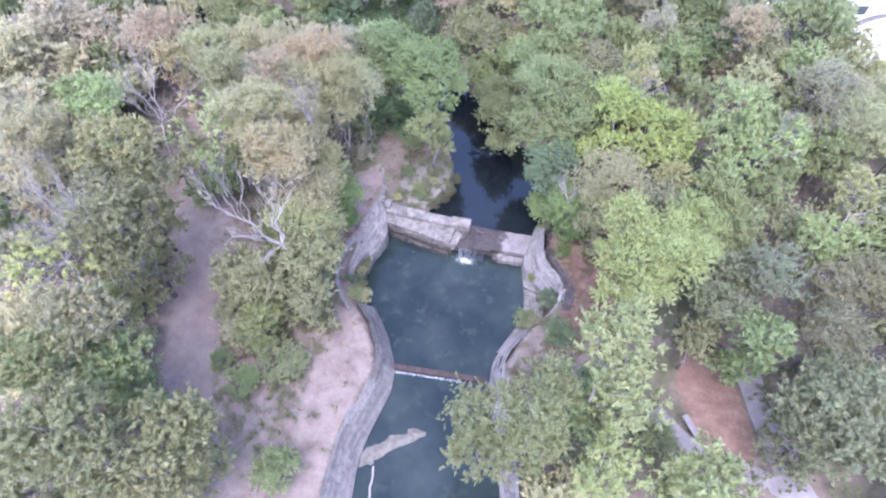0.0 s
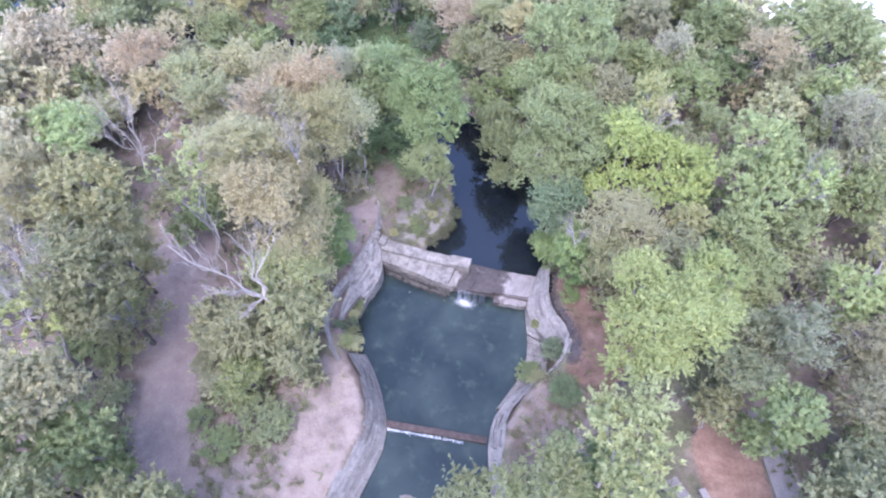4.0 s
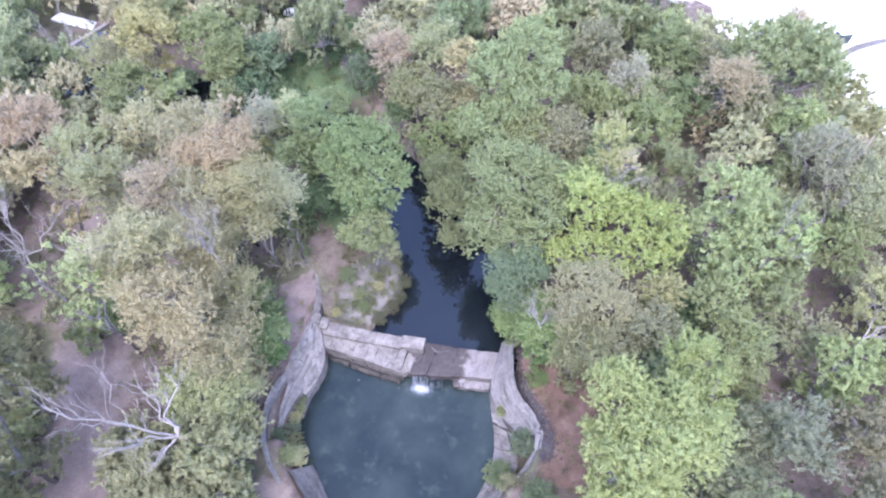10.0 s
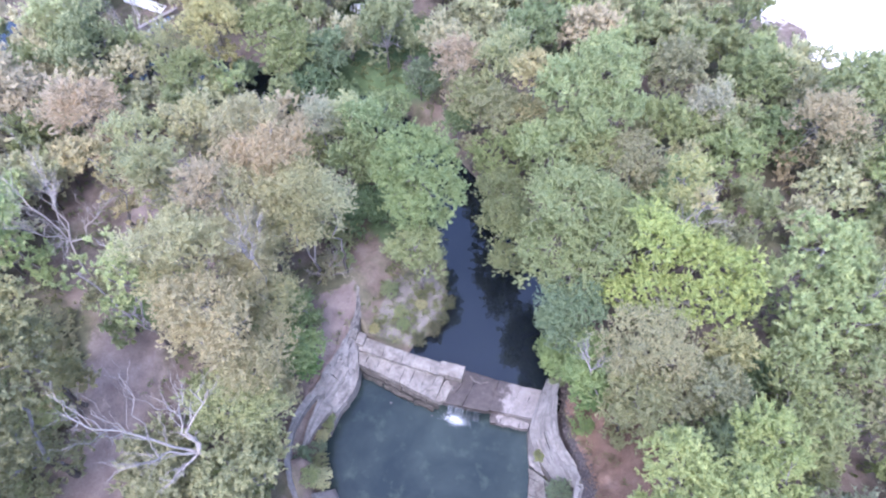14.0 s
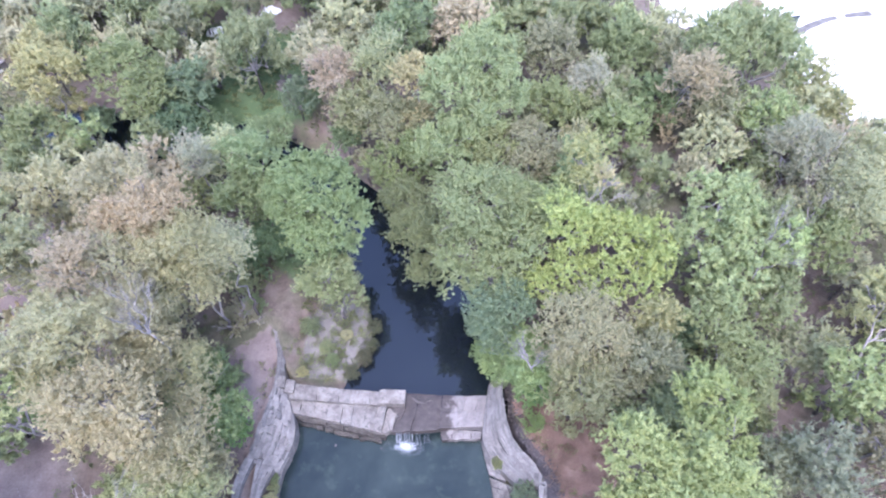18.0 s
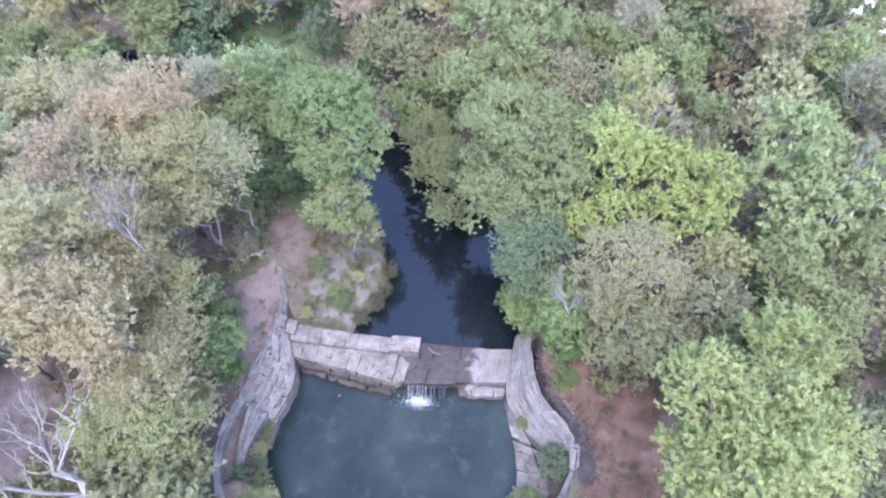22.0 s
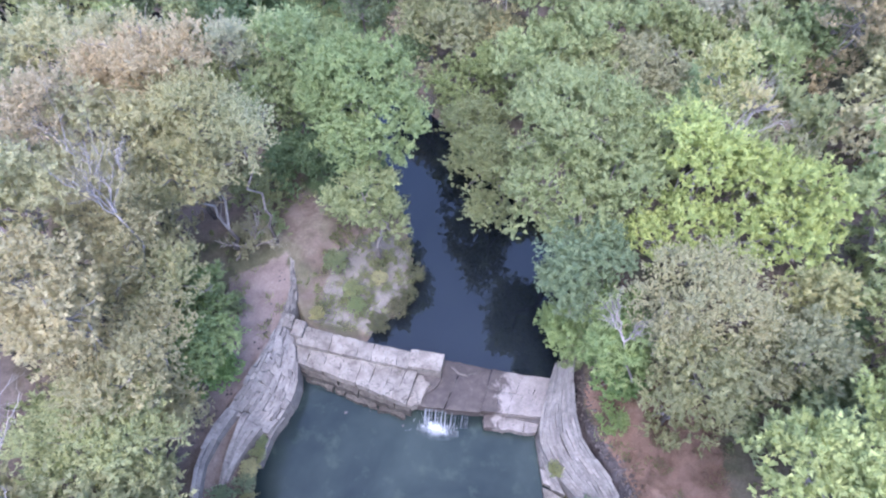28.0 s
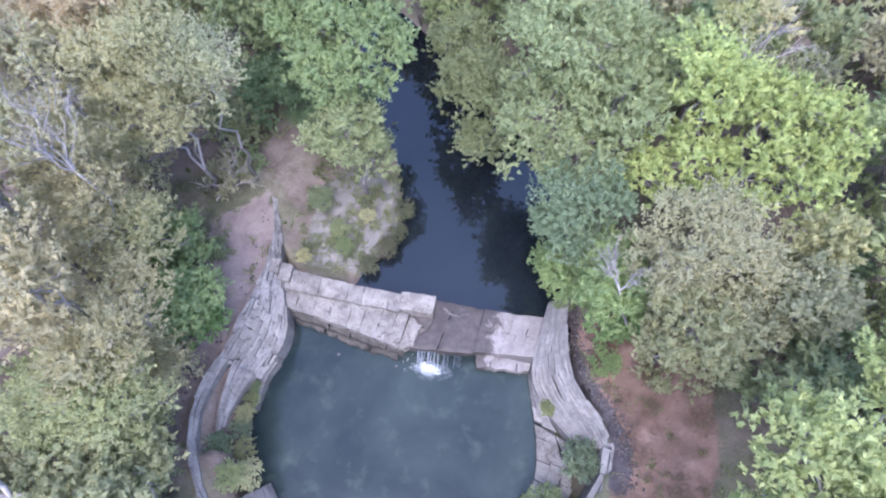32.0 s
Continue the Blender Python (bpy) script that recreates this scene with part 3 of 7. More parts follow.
STAINED = cracked(stained_material(), 1.0, 0.008, 0.6)
dam_course([(-5.95, 0.7), (-3.2, 0.72), (-0.5, 0.78), (-0.45, 0.78)], [(-6.0, 1.65), (-3.4, 1.55), (-0.6, 1.6), (-0.55, 1.6)], (0, 0.16, 0.3, 0.42, 0.55, 0.68, 0.8, 0.9, 1), 1.84, 1.92, 1.6, PALESTONE, 21)
rough_block("slab", [(-0.45, 0.88), (1.08, 1.0), (1.06, 1.86), (-0.55, 1.72)], 1.86, 1.92, 1.6, PALESTONE, 90, dam)
rough_block("block", [(-6.25, 1.0), (-5.7, 1.0), (-5.72, 1.75), (-6.3, 1.8)], 2.12, 2.16, 1.2, PALESTONE, 91, dam)
rough_block("block", [(-6.75, 1.25), (-6.28, 1.2), (-6.32, 1.85), (-6.8, 1.9)], 2.3, 2.32, 0.9, PALESTONE, 92, dam)
dam_course([(-5.95, 0.02), (-3.0, -0.28), (-0.9, -0.6), (-0.1, -0.72)], [(-6.0, 0.72), (-3.2, 0.76), (-0.9, 0.82), (0.0, 0.9)], (0, 0.13, 0.27, 0.41, 0.56, 0.67, 0.8, 0.91, 1), 1.38, 1.56, 0.5, PALESTONE, 22, jag=0.06)
rough_block("slab", [(-0.1, -0.7), (0.42, -0.45), (0.75, 0.5), (0.0, 0.9)], 1.2, 1.35, 0.6, PALESTONE, 93, dam, jag=0.16)
rough_block("slab", [(0.0, 0.4), (0.7, 0.1), (1.15, 1.0), (0.3, 1.2)], 1.08, 1.2, 0.6, STAINED, 94, dam, jag=0.16)
dam_course([(0.25, -0.52), (1.6, -0.38), (3.2, -0.14)], [(0.8, 1.95), (1.8, 2.0), (3.3, 2.02)], (0, 0.45, 1), 0.98, 1.06, 0.5, STAINED, 23)
dam_course([(3.2, -0.1), (4.4, 0.1), (5.9, 0.3)], [(3.25, 1.0), (4.6, 1.08), (6.0, 1.2)], (0, 0.24, 0.45, 0.62, 0.8, 1), 1.08, 1.14, 0.4, STAINED, 24)
dam_course([(3.25, 1.02), (4.6, 1.1), (6.0, 1.22)], [(3.35, 2.02), (4.8, 2.08), (6.15, 2.25)], (0, 0.5, 0.78, 1), 1.1, 1.14, 0.5, STAINED, 25)
dam_course([(3.5, -0.6), (4.6, -0.45), (5.85, -0.32)], [(3.4, 0.0), (4.6, 0.12), (5.9, 0.28)], (0, 0.4, 0.75, 1), 0.62, 0.68, 0.45, STAINED, 26, jag=0.09)
# lower courses: damp, with shade under the slabs put into their colour
dam_course([(-5.6, -0.15), (-3.0, -0.5), (0.1, -0.85)], [(-5.7, 0.35), (-3.0, 0.15), (0.1, -0.2)], (0, 0.2, 0.36, 0.55, 0.7, 0.86, 1), 0.80, 0.88, 0.6, DAMP_SHADED_STONE, 27, jag=0.14)
dam_course([(-5.3, -0.3), (-3.0, -0.66), (-0.2, -0.98)], [(-5.4, 0.1), (-3.0, -0.2), (-0.2, -0.5)], (0, 0.13, 0.3, 0.42, 0.6, 0.74, 0.88, 1), 0.30, 0.42, 0.5, DAMP_SHADED_STONE, 28, jag=0.18)
core = solid("core", [(-6.1, 0.15, -1), (6.0, 0.05, -1), (6.0, 2.1, -1), (-6.1, 1.7, -1), (-6.1, 0.2, 0.8), (6.0, 0.1, 0.8), (6.0, 2.0, 0.8), (-6.1, 1.6, 0.8)],
             [(3, 2, 1, 0), (4, 5, 6, 7), (0, 1, 5, 4), (1, 2, 6, 5), (2, 3, 7, 6), (3, 0, 4, 7)], WETSTONE, dam)

# weir beam and gravel bar
weir = root("weir_beam", "dark rusty beam laid across the pool as a weir", "weir", kind="structure")


def bar(parent, name, p, q, width, height, mat):
    p, q = Vector(p), Vector(q)
    d = (q - p).normalized()
    side = d.cross(Vector((0, 0, 1))).normalized() * width / 2
    up = Vector((0, 0, height / 2))
    v = [p - side - up, p + side - up, p + side + up, p - side + up, q - side - up, q + side - up, q + side + up, q - side + up]
    return solid(name, [tuple(c) for c in v], [(3, 2, 1, 0), (4, 5, 6, 7), (0, 1, 5, 4), (1, 2, 6, 5), (2, 3, 7, 6), (3, 0, 4, 7)], mat, parent)


bar(weir, "beam", (-0.9, -11.5, 0.08), (5.7, -10.6, 0.08), 0.38, 0.4, RUST)

# ---- trees ----


def quads_mesh(name, centre, axis_a, axis_b, mat):
    """Many small four-cornered leaves in one mesh."""
    n = len(centre)
    v = np.stack([centre - axis_a, centre - axis_b * 0.9, centre + axis_a, centre + axis_b], 1).reshape(-1, 3)
    me = bpy.data.meshes.new(name)
    me.vertices.add(4 * n)
    me.vertices.foreach_set("co", v.astype(np.float32).ravel())
    me.loops.add(4 * n)
    me.loops.foreach_set("vertex_index", np.arange(4 * n, dtype=np.int32))
    me.polygons.add(n)
    me.polygons.foreach_set("loop_start", np.arange(0, 4 * n, 4, dtype=np.int32))
    me.update(calc_edges=True)
    me.materials.append(mat)
    return me


def leaf_mesh(name, root, tip, side, mat):
    """Many small pointed leaves, a triangle each, in one mesh."""
    n = len(root)
    v = np.stack([root - side, root + side, tip], 1).reshape(-1, 3)
    me = bpy.data.meshes.new(name)
    me.vertices.add(3 * n)
    me.vertices.foreach_set("co", v.astype(np.float32).ravel())
    me.loops.add(3 * n)
    me.loops.foreach_set("vertex_index", np.arange(3 * n, dtype=np.int32))
    me.polygons.add(n)
    me.polygons.foreach_set("loop_start", np.arange(0, 3 * n, 3, dtype=np.int32))
    me.update(calc_edges=True)
    me.materials.append(mat)
    return me


def unit(v):
    return v / (np.linalg.norm(v, axis=1, keepdims=True) + 1e-9)


def leaves(rng, centres, radii, count, size, shell=0.5, up=0.35, shoot=0.5, loose=0.5, per=12, dome=0.45):
    """Leaves set along short shoots that rise out of clumps: the root, tip and half width of each."""
    m = max(1, count // per)
    which = rng.choice(len(centres), m, p=radii ** 2 / (radii ** 2).sum())
    way = unit(rng.normal(0, 1, (m, 3)))
    way[:, 2] = np.where(way[:, 2] < -0.3, -way[:, 2] * 0.7, way[:, 2])
    far = radii[which] * (shell + (1 - shell) * rng.random(m) ** 0.8)
    start = centres[which] + way * far[:, None] * np.array([1, 1, 0.85])
    course = unit(way * 0.7 + np.array([0, 0, up]) + rng.normal(0, 0.4, (m, 3)))
    reach = radii[which] * shoot * rng.uniform(0.5, 1.3, m)
    i = np.repeat(np.arange(m), per)
    n = len(i)
    p = start[i] + course[i] * (reach[i] * rng.random(n))[:, None] + rng.normal(0, 0.06, (n, 3)) * radii[which][i][:, None] * loose * 2
    t = unit(course[i] * 0.7 + rng.normal(0, 0.55, (n, 3)))
    nrm = unit(np.array([0, 0, 1.0]) + way[i] * dome + rng.normal(0, 0.33, (n, 3)))
    b = unit(np.cross(nrm, t))
    s = size * rng.uniform(0.6, 1.4, (n, 1))
    return p, p + t * s * 3.2, b * s


def limb(verts, faces, p, q, r0, r1, rng, bends=3, sides=6, sag=0.08):
    """A tapered crooked branch from p to q."""
    p, q = np.array(p, float), np.array(q, float)
    d = q - p
    length = np.linalg.norm(d) + 1e-9
    d = d / length
    a = np.cross(d, (0.3, 0.5, 0.81))
    a /= np.linalg.norm(a) + 1e-9
    b = np.cross(d, a)
    start = len(verts)
    mids = []
    for k in range(bends + 1):
        u = k / bends
        c = p + (q - p) * u
        if 0 < k < bends:
            c = c + (a * rng.normal() + b * rng.normal()) * sag * length
        mids.append(c)
        r = r0 + (r1 - r0) * u
        for s in range(sides):
            w = 2 * math.pi * s / sides
            verts.append(tuple(c + (a * math.cos(w) + b * math.sin(w)) * r))
    for k in range(bends):
        for s in range(sides):
            i, j = start + k * sides + s, start + k * sides + (s + 1) % sides
            faces.append((i, j, j + sides, i + sides))
    faces.append(tuple(start + bends * sides + s for s in range(sides)))
    return mids


CROWNS = {}


def crown_kind(key, seed, clumps, count, size, spread_r=(0.2, 0.34), tall=0.75, shell=0.5, up=0.35, shoot=0.5, limbs=9, lobe=0.2):
    """One kind of crown, a unit wide, with the limbs inside it and the trunk that carries it."""
    rng = np.random.default_rng(seed)
    heads, sizes = [np.array([0, 0, 0.12])], [0.55]
    for _ in range(int(rng.integers(9, 13))):
        tries = unit(rng.normal(0, 1, (60, 3)))
        tries = tries[tries[:, 2] > -0.25]
        gap = np.min([np.linalg.norm(tries - unit(h[None])[0], axis=1) for h in heads[1:]] or [np.zeros(len(tries))], axis=0)
        d = tries[np.argmax(gap)]
        heads.append(d * rng.uniform(0.50, 0.50 + 1.1 * lobe))
        sizes.append(rng.uniform(0.27, 0.42))
    heads, sizes = np.array(heads), np.array(sizes)
    own = rng.choice(len(heads), clumps, p=sizes ** 2 / (sizes ** 2).sum())
    way = unit(rng.normal(0, 1, (clumps, 3)) + unit(heads[own]) * 0.8 + np.array([0, 0, 0.3]))
    centres = heads[own] + way * (sizes[own] * rng.uniform(0.35, 0.85, clumps))[:, None]
    radii = rng.uniform(*spread_r, clumps) * 0.62
    root, tip, side = leaves(rng, centres, radii, count, size, shell, up, shoot)
    wide = np.percentile(np.hypot(root[:, 0], root[:, 1]), 96)
    high = np.percentile(root[:, 2], 98) / tall
    fit = np.array([1 / wide, 1 / wide, 1 / high])
    centres = centres * fit
    crown = leaf_mesh("crown_" + key, root * fit, tip * fit, side * fit, LEAF)
    verts, faces = [], []
    pick = rng.permutation(len(centres))[:limbs]
    for k in pick:
        tip = centres[k] * (1.22 if "airy" in key else 1.0)
        m = limb(verts, faces, (0, 0, -0.5 + rng.uniform(-0.1, 0.2)), tip, 0.017 if "big" in key else 0.022, 0.005, rng, 4, 5, 0.07)
        for _ in range(3):
            q = m[rng.integers(2, 4)]
            limb(verts, faces, q, q + rng.normal(0, 0.15, 3) + tip * 0.12, 0.010, 0.003, rng, 2, 4, 0.1)
    boughs = bpy.data.meshes.new("limbs_" + key)
    boughs.from_pydata(verts, [], faces)
    boughs.materials.append(BARK)
    boughs.shade_smooth()
    verts, faces = [], []
    limb(verts, faces, (0, 0, 0), (rng.normal(0, 0.03), rng.normal(0, 0.03), 1), 1.0, 0.6, rng, 5, 9, 0.02)
    stem = bpy.data.meshes.new("trunk_" + key)
    stem.from_pydata(verts, [], faces)
    stem.materials.append(TRUNK_BARK)
    stem.shade_smooth()
    CROWNS.setdefault(key.split("_")[0], []).append((crown, boughs, stem))


FORMS = {  # clumps, clump sizes, height, shell, upswing, shoot length, lobes
    "dense": (150, (0.20, 0.34), 0.95, 0.40, 0.25, 0.50, 0.18),
    "airy": (210, (0.27, 0.46), 0.92, 0.15, 0.35, 1.10, 0.24),
    "spray": (130, (0.20, 0.34), 1.00, 0.30, 0.70, 1.20, 0.26),
    "lobed": (150, (0.20, 0.34), 0.95, 0.35, 0.35, 0.70, 0.26),
    "clumpy": (130, (0.18, 0.31), 0.98, 0.30, 0.50, 0.80, 0.28),
}
GRADES = {"near": (10000, 0.0218, 14, 1.0), "mid": (6000, 0.0280, 10, 1.0), "far": (2700, 0.0415, 6, 0.75)}  # leaves, leaf size, limbs, clumps


def crowns_of(form):
    """The crowns of one kind, built when first asked for."""
    if form not in CROWNS:
        if form == "shrub":
            crown_kind("shrub_0", 500, 44, 5200, 0.029, (0.28, 0.46), 0.85, shell=0.3, up=0.5, shoot=0.8, limbs=8)
            crown_kind("shrub_1", 501, 36, 4800, 0.030, (0.28, 0.46), 0.9, shell=0.3, up=0.5, shoot=0.9, limbs=8)
        else:
            grade = next(g for g in GRADES if form.startswith(g))
            count, size, limbs, share = GRADES[grade]
            clumps, sizes, tall, shell, up, shoot, lobe = FORMS[form[len(grade):]]
            for k in range(3):
                crown_kind("%s_%d" % (form, k), 200 + 10 * len(CROWNS) + k, int(clumps * share), count, size, sizes, tall, shell, up, shoot, limbs, lobe)
    return CROWNS[form]


# species: crown kind, leaf colour, label
KINDS = {
    "darkolive": ("lobed", (0.15, 0.158, 0.078), "dark olive bushy tree beside the trail"),
    "pale": ("airy", (0.278, 0.258, 0.152), "pale olive broad-crowned tree with thinning late leaves"),
    "palegreen": ("airy", (0.24, 0.246, 0.126), "pale green airy tree with fine leaves"),
    "tan": ("airy", (0.275, 0.236, 0.148), "tan-yellow tree with drying leaves"),
    "tanpink": ("airy", (0.27, 0.226, 0.148), "pinkish tan tree with drying leaves"),
    "ochre": ("lobed", (0.24, 0.21, 0.105), "ochre-leaved tree turning for autumn"),
    "ochregreen": ("lobed", (0.2, 0.195, 0.088), "olive tree with an ochre top"),
    "olivegreen": ("lobed", (0.155, 0.178, 0.075), "olive-green leafy tree in the creekside woods"),
    "olive": ("lobed", (0.175, 0.178, 0.095), "dull olive leafy tree in the woods"),
    "graygreen": ("airy", (0.254, 0.244, 0.145), "grey-green fine-leaved tree in the woods"),
    "gray": ("airy", (0.228, 0.228, 0.156), "greyish tree with thinning leaves"),
    "light": ("clumpy", (0.19, 0.226, 0.09), "light green tree with upswept leafy shoots"),
    "lightsparse": ("sparse", (0.205, 0.25, 0.1), "sparse light green tree with bare limbs showing"),
    "yellowsparse": ("sparse", (0.225, 0.25, 0.09), "sparse yellow-green tree among grey branches"),
    "teal": ("dense", (0.104, 0.143, 0.08), "blue-green tree with a dense crown"),
    "darkteal": ("dense", (0.104, 0.143, 0.078), "dark green tree leaning over the creek"),
    "darkgreen": ("dense", (0.092, 0.13, 0.062), "dark green tree with a dense crown"),
    "green": ("dense", (0.138, 0.172, 0.075), "mid-green leafy tree in the woods"),
    "bright": ("dense", (0.143, 0.19, 0.076), "rounded fresh green tree on the creek bank"),
    "bright2": ("clumpy", (0.205, 0.242, 0.07), "bright yellow-green tree with a few bare twigs"),
    "yellowgreen": ("spray", (0.176, 0.206, 0.09), "large yellow-green tree turning for autumn"),
    "yellow": ("spray", (0.235, 0.222, 0.095), "yellowing tree with upright leafy shoots"),
    "paleyellow": ("spray", (0.18, 0.2, 0.095), "pale yellow-green tree beside the path"),
    "spiky": ("spray", (0.15, 0.2, 0.088), "yellow-green tree with upright spiky shoots"),
    "silver": ("spray", (0.157, 0.194, 0.082), "silvery green tree overhanging the creek"),
    "silverwhite": ("airy", (0.165, 0.172, 0.115), "whitish grey-leaved tree in the woods"),
    "twiggy": ("airy", (0.23, 0.238, 0.14), "thin twiggy grey-tan tree"),
    "creekolive": ("lobed", (0.128, 0.145, 0.07), "dark olive-green tree leaning over the creek"),
    "olivesparse": ("airy", (0.17, 0.182, 0.09), "thin olive tree overhanging the pool's bank wall"),
    "duskgreen": ("lobed", (0.132, 0.15, 0.082), "dull dark green bushy tree beside the path"),
    "duskolive": ("airy", (0.175, 0.165, 0.1), "dull brownish olive tree with thinning leaves"),
    "spit": ("lobed", (0.155, 0.178, 0.08), "small olive-green tree on the silt spit by the creek"),
    "bank": ("dense", (0.148, 0.198, 0.078), "fresh green bushy tree on the bank beside the dam"),
    "freshgreen": ("dense", (0.125, 0.172, 0.07), "fresh green bush beside the bare bank of the dam"),
    "yellowtip": ("sparse", (0.26, 0.235, 0.11), "thin yellow leaf spray at the top of bare twigs"),
    "spire": ("spray", (0.215, 0.225, 0.095), "tall narrow tree with a pale yellow tip"),
    "oliveyellow": ("lobed", (0.172, 0.178, 0.085), "yellowish olive bushy tree above red soil"),
    "brownolive": ("lobed", (0.16, 0.155, 0.085), "brownish olive bush beside the red soil"),
    "lime": ("lobed", (0.18, 0.22, 0.08), "large lime-green tree on the bank"),
}
TREE_RNG = np.random.default_rng(77)
PLACED = []
FAR_WOODS = {}


def place(kind, x, y, zc, r, shape=None, tint=None, filler=False):
    """A tree whose crown of radius r is centred at height zc over (x, y)."""
    form, colour, label = KINDS[kind]
    reach = math.hypot(x, y - 3)
    near = reach < 20.5 and y > -13
    grade = "near" if not filler and ((near and r > 1.8) or r > 2.9 or (y < -4 and r > 2.2)) else "mid" if near or not filler or (y < -4 and -24 < x < 28) else "far"
    form = shape or grade + ("clumpy" if form == "sparse" else form)
    base = ground_at(x, y) - 0.15
    low = form == "shrub"
    kinds = crowns_of(form)
    crown, boughs, stem = kinds[int(TREE_RNG.integers(len(kinds)))]
    if low:
        label = "low " + label.replace("large ", "").replace("tree", "shrub").replace("tall ", "")
    if filler and grade == "far":
        turn, k = TREE_RNG.uniform(0, 6.28), TREE_RNG.uniform(0.9, 1.1)
        m = pose(x, y, zc, 0, 0, math.degrees(turn)) @ Matrix.Diagonal((r * 1.12, r * 1.06, r * 1.15 * k, 1))
        t = pose(x, y, base) @ Matrix.Diagonal((0.045 * r + 0.02, 0.045 * r + 0.02, max(zc - base - 0.4 * r, 0.25), 1))
        FAR_WOODS.setdefault(kind, []).append((crown, boughs, stem, m, t))
        PLACED.append((x, y, r))
        return None
    thing = holder("shrub" if low else "tree", x, y, base, label, "shrub" if low else "tree", "bank shrubs" if low else "woodland trees")
    thing.rotation_euler = (0, 0, TREE_RNG.uniform(0, 6.28))
    high = max(zc - base, 0.3)
    c = new("crown", crown)
    c.parent, c.location = thing, (0, 0, high)
    rz = min(r * TREE_RNG.uniform(0.95, 1.15), high * 1.1)
    if zc < 5.2 and not low:
        rz = max(rz, 0.82 * high)
    c.scale = (r * 1.12, r * 1.06, rz * 1.1)
    k = TREE_RNG.uniform(0.93, 1.07) * TREE_RNG.uniform(0.965, 1.035, 3)
    colour = tint or colour
    # mix in grey: distance haze put into the leaf colour
    grey = 0.3 * colour[0] + 0.6 * colour[1] + 0.1 * colour[2]
    c.color = tuple(1.66 * (0.80 * v + 0.22 * grey) * w for v, w in zip(colour, k)) + (1,)
    w = new("branchwork", boughs)
    w.parent, w.location, w.scale = thing, c.location, c.scale
    t = new("trunk", stem)
    t.parent, t.location = thing, (0, 0, 0)
    thick = (0.035 if low else 0.045) * r + 0.02
    t.scale = (thick, thick, max(high - 0.4 * rz, 0.25))
    PLACED.append((x, y, r))
    return thing


def dry_spot(x, y):
    """The nearest place on firm ground, where a trunk can stand."""
    for ring in np.arange(0, 6.1, 0.4):
        a = np.linspace(0, 2 * math.pi, 24, endpoint=False)
        xs, ys = x + ring * np.cos(a), y + ring * np.sin(a)
        firm = (signed(POOL, xs, ys) < -2.0) & (signed(CREEK, xs, ys) < -0.9) & (signed(APRON, xs, ys) < -0.6) & (signed(LEDGE, xs, ys) < -0.6)
        if firm.any():
            k = int(np.argmax(firm))
            return float(xs[k]), float(ys[k])
    return x, y


# habit: clump radius, gaps, leaf half width, shell, upswing, shoot length, leaves per square metre, limbs showing, raggedness
HABITS = {
    "dense": (0.33, 0.14, 0.043, 0.40, 0.35, 0.60, 490, 5, 0.11),
    "lobed": (0.33, 0.20, 0.041, 0.35, 0.40, 0.75, 480, 6, 0.13),
    "clumpy": (0.30, 0.28, 0.046, 0.30, 0.50, 0.90, 380, 8, 0.16),
    "spray": (0.31, 0.20, 0.044, 0.25, 0.85, 1.20, 420, 6, 0.14),
    "airy": (0.37, 0.19, 0.033, 0.20, 0.50, 1.10, 580, 13, 0.15),
    "sparse": (0.28, 0.50, 0.050, 0.30, 0.50, 1.00, 280, 14, 0.20),
}
OPEN_BELOW = ("lightsparse", "yellowsparse", "yellowtip", "silver", "bright", "spit", "lime", "darkteal", "bank", "bright2")
LEAFY_RNG = np.random.default_rng(501)


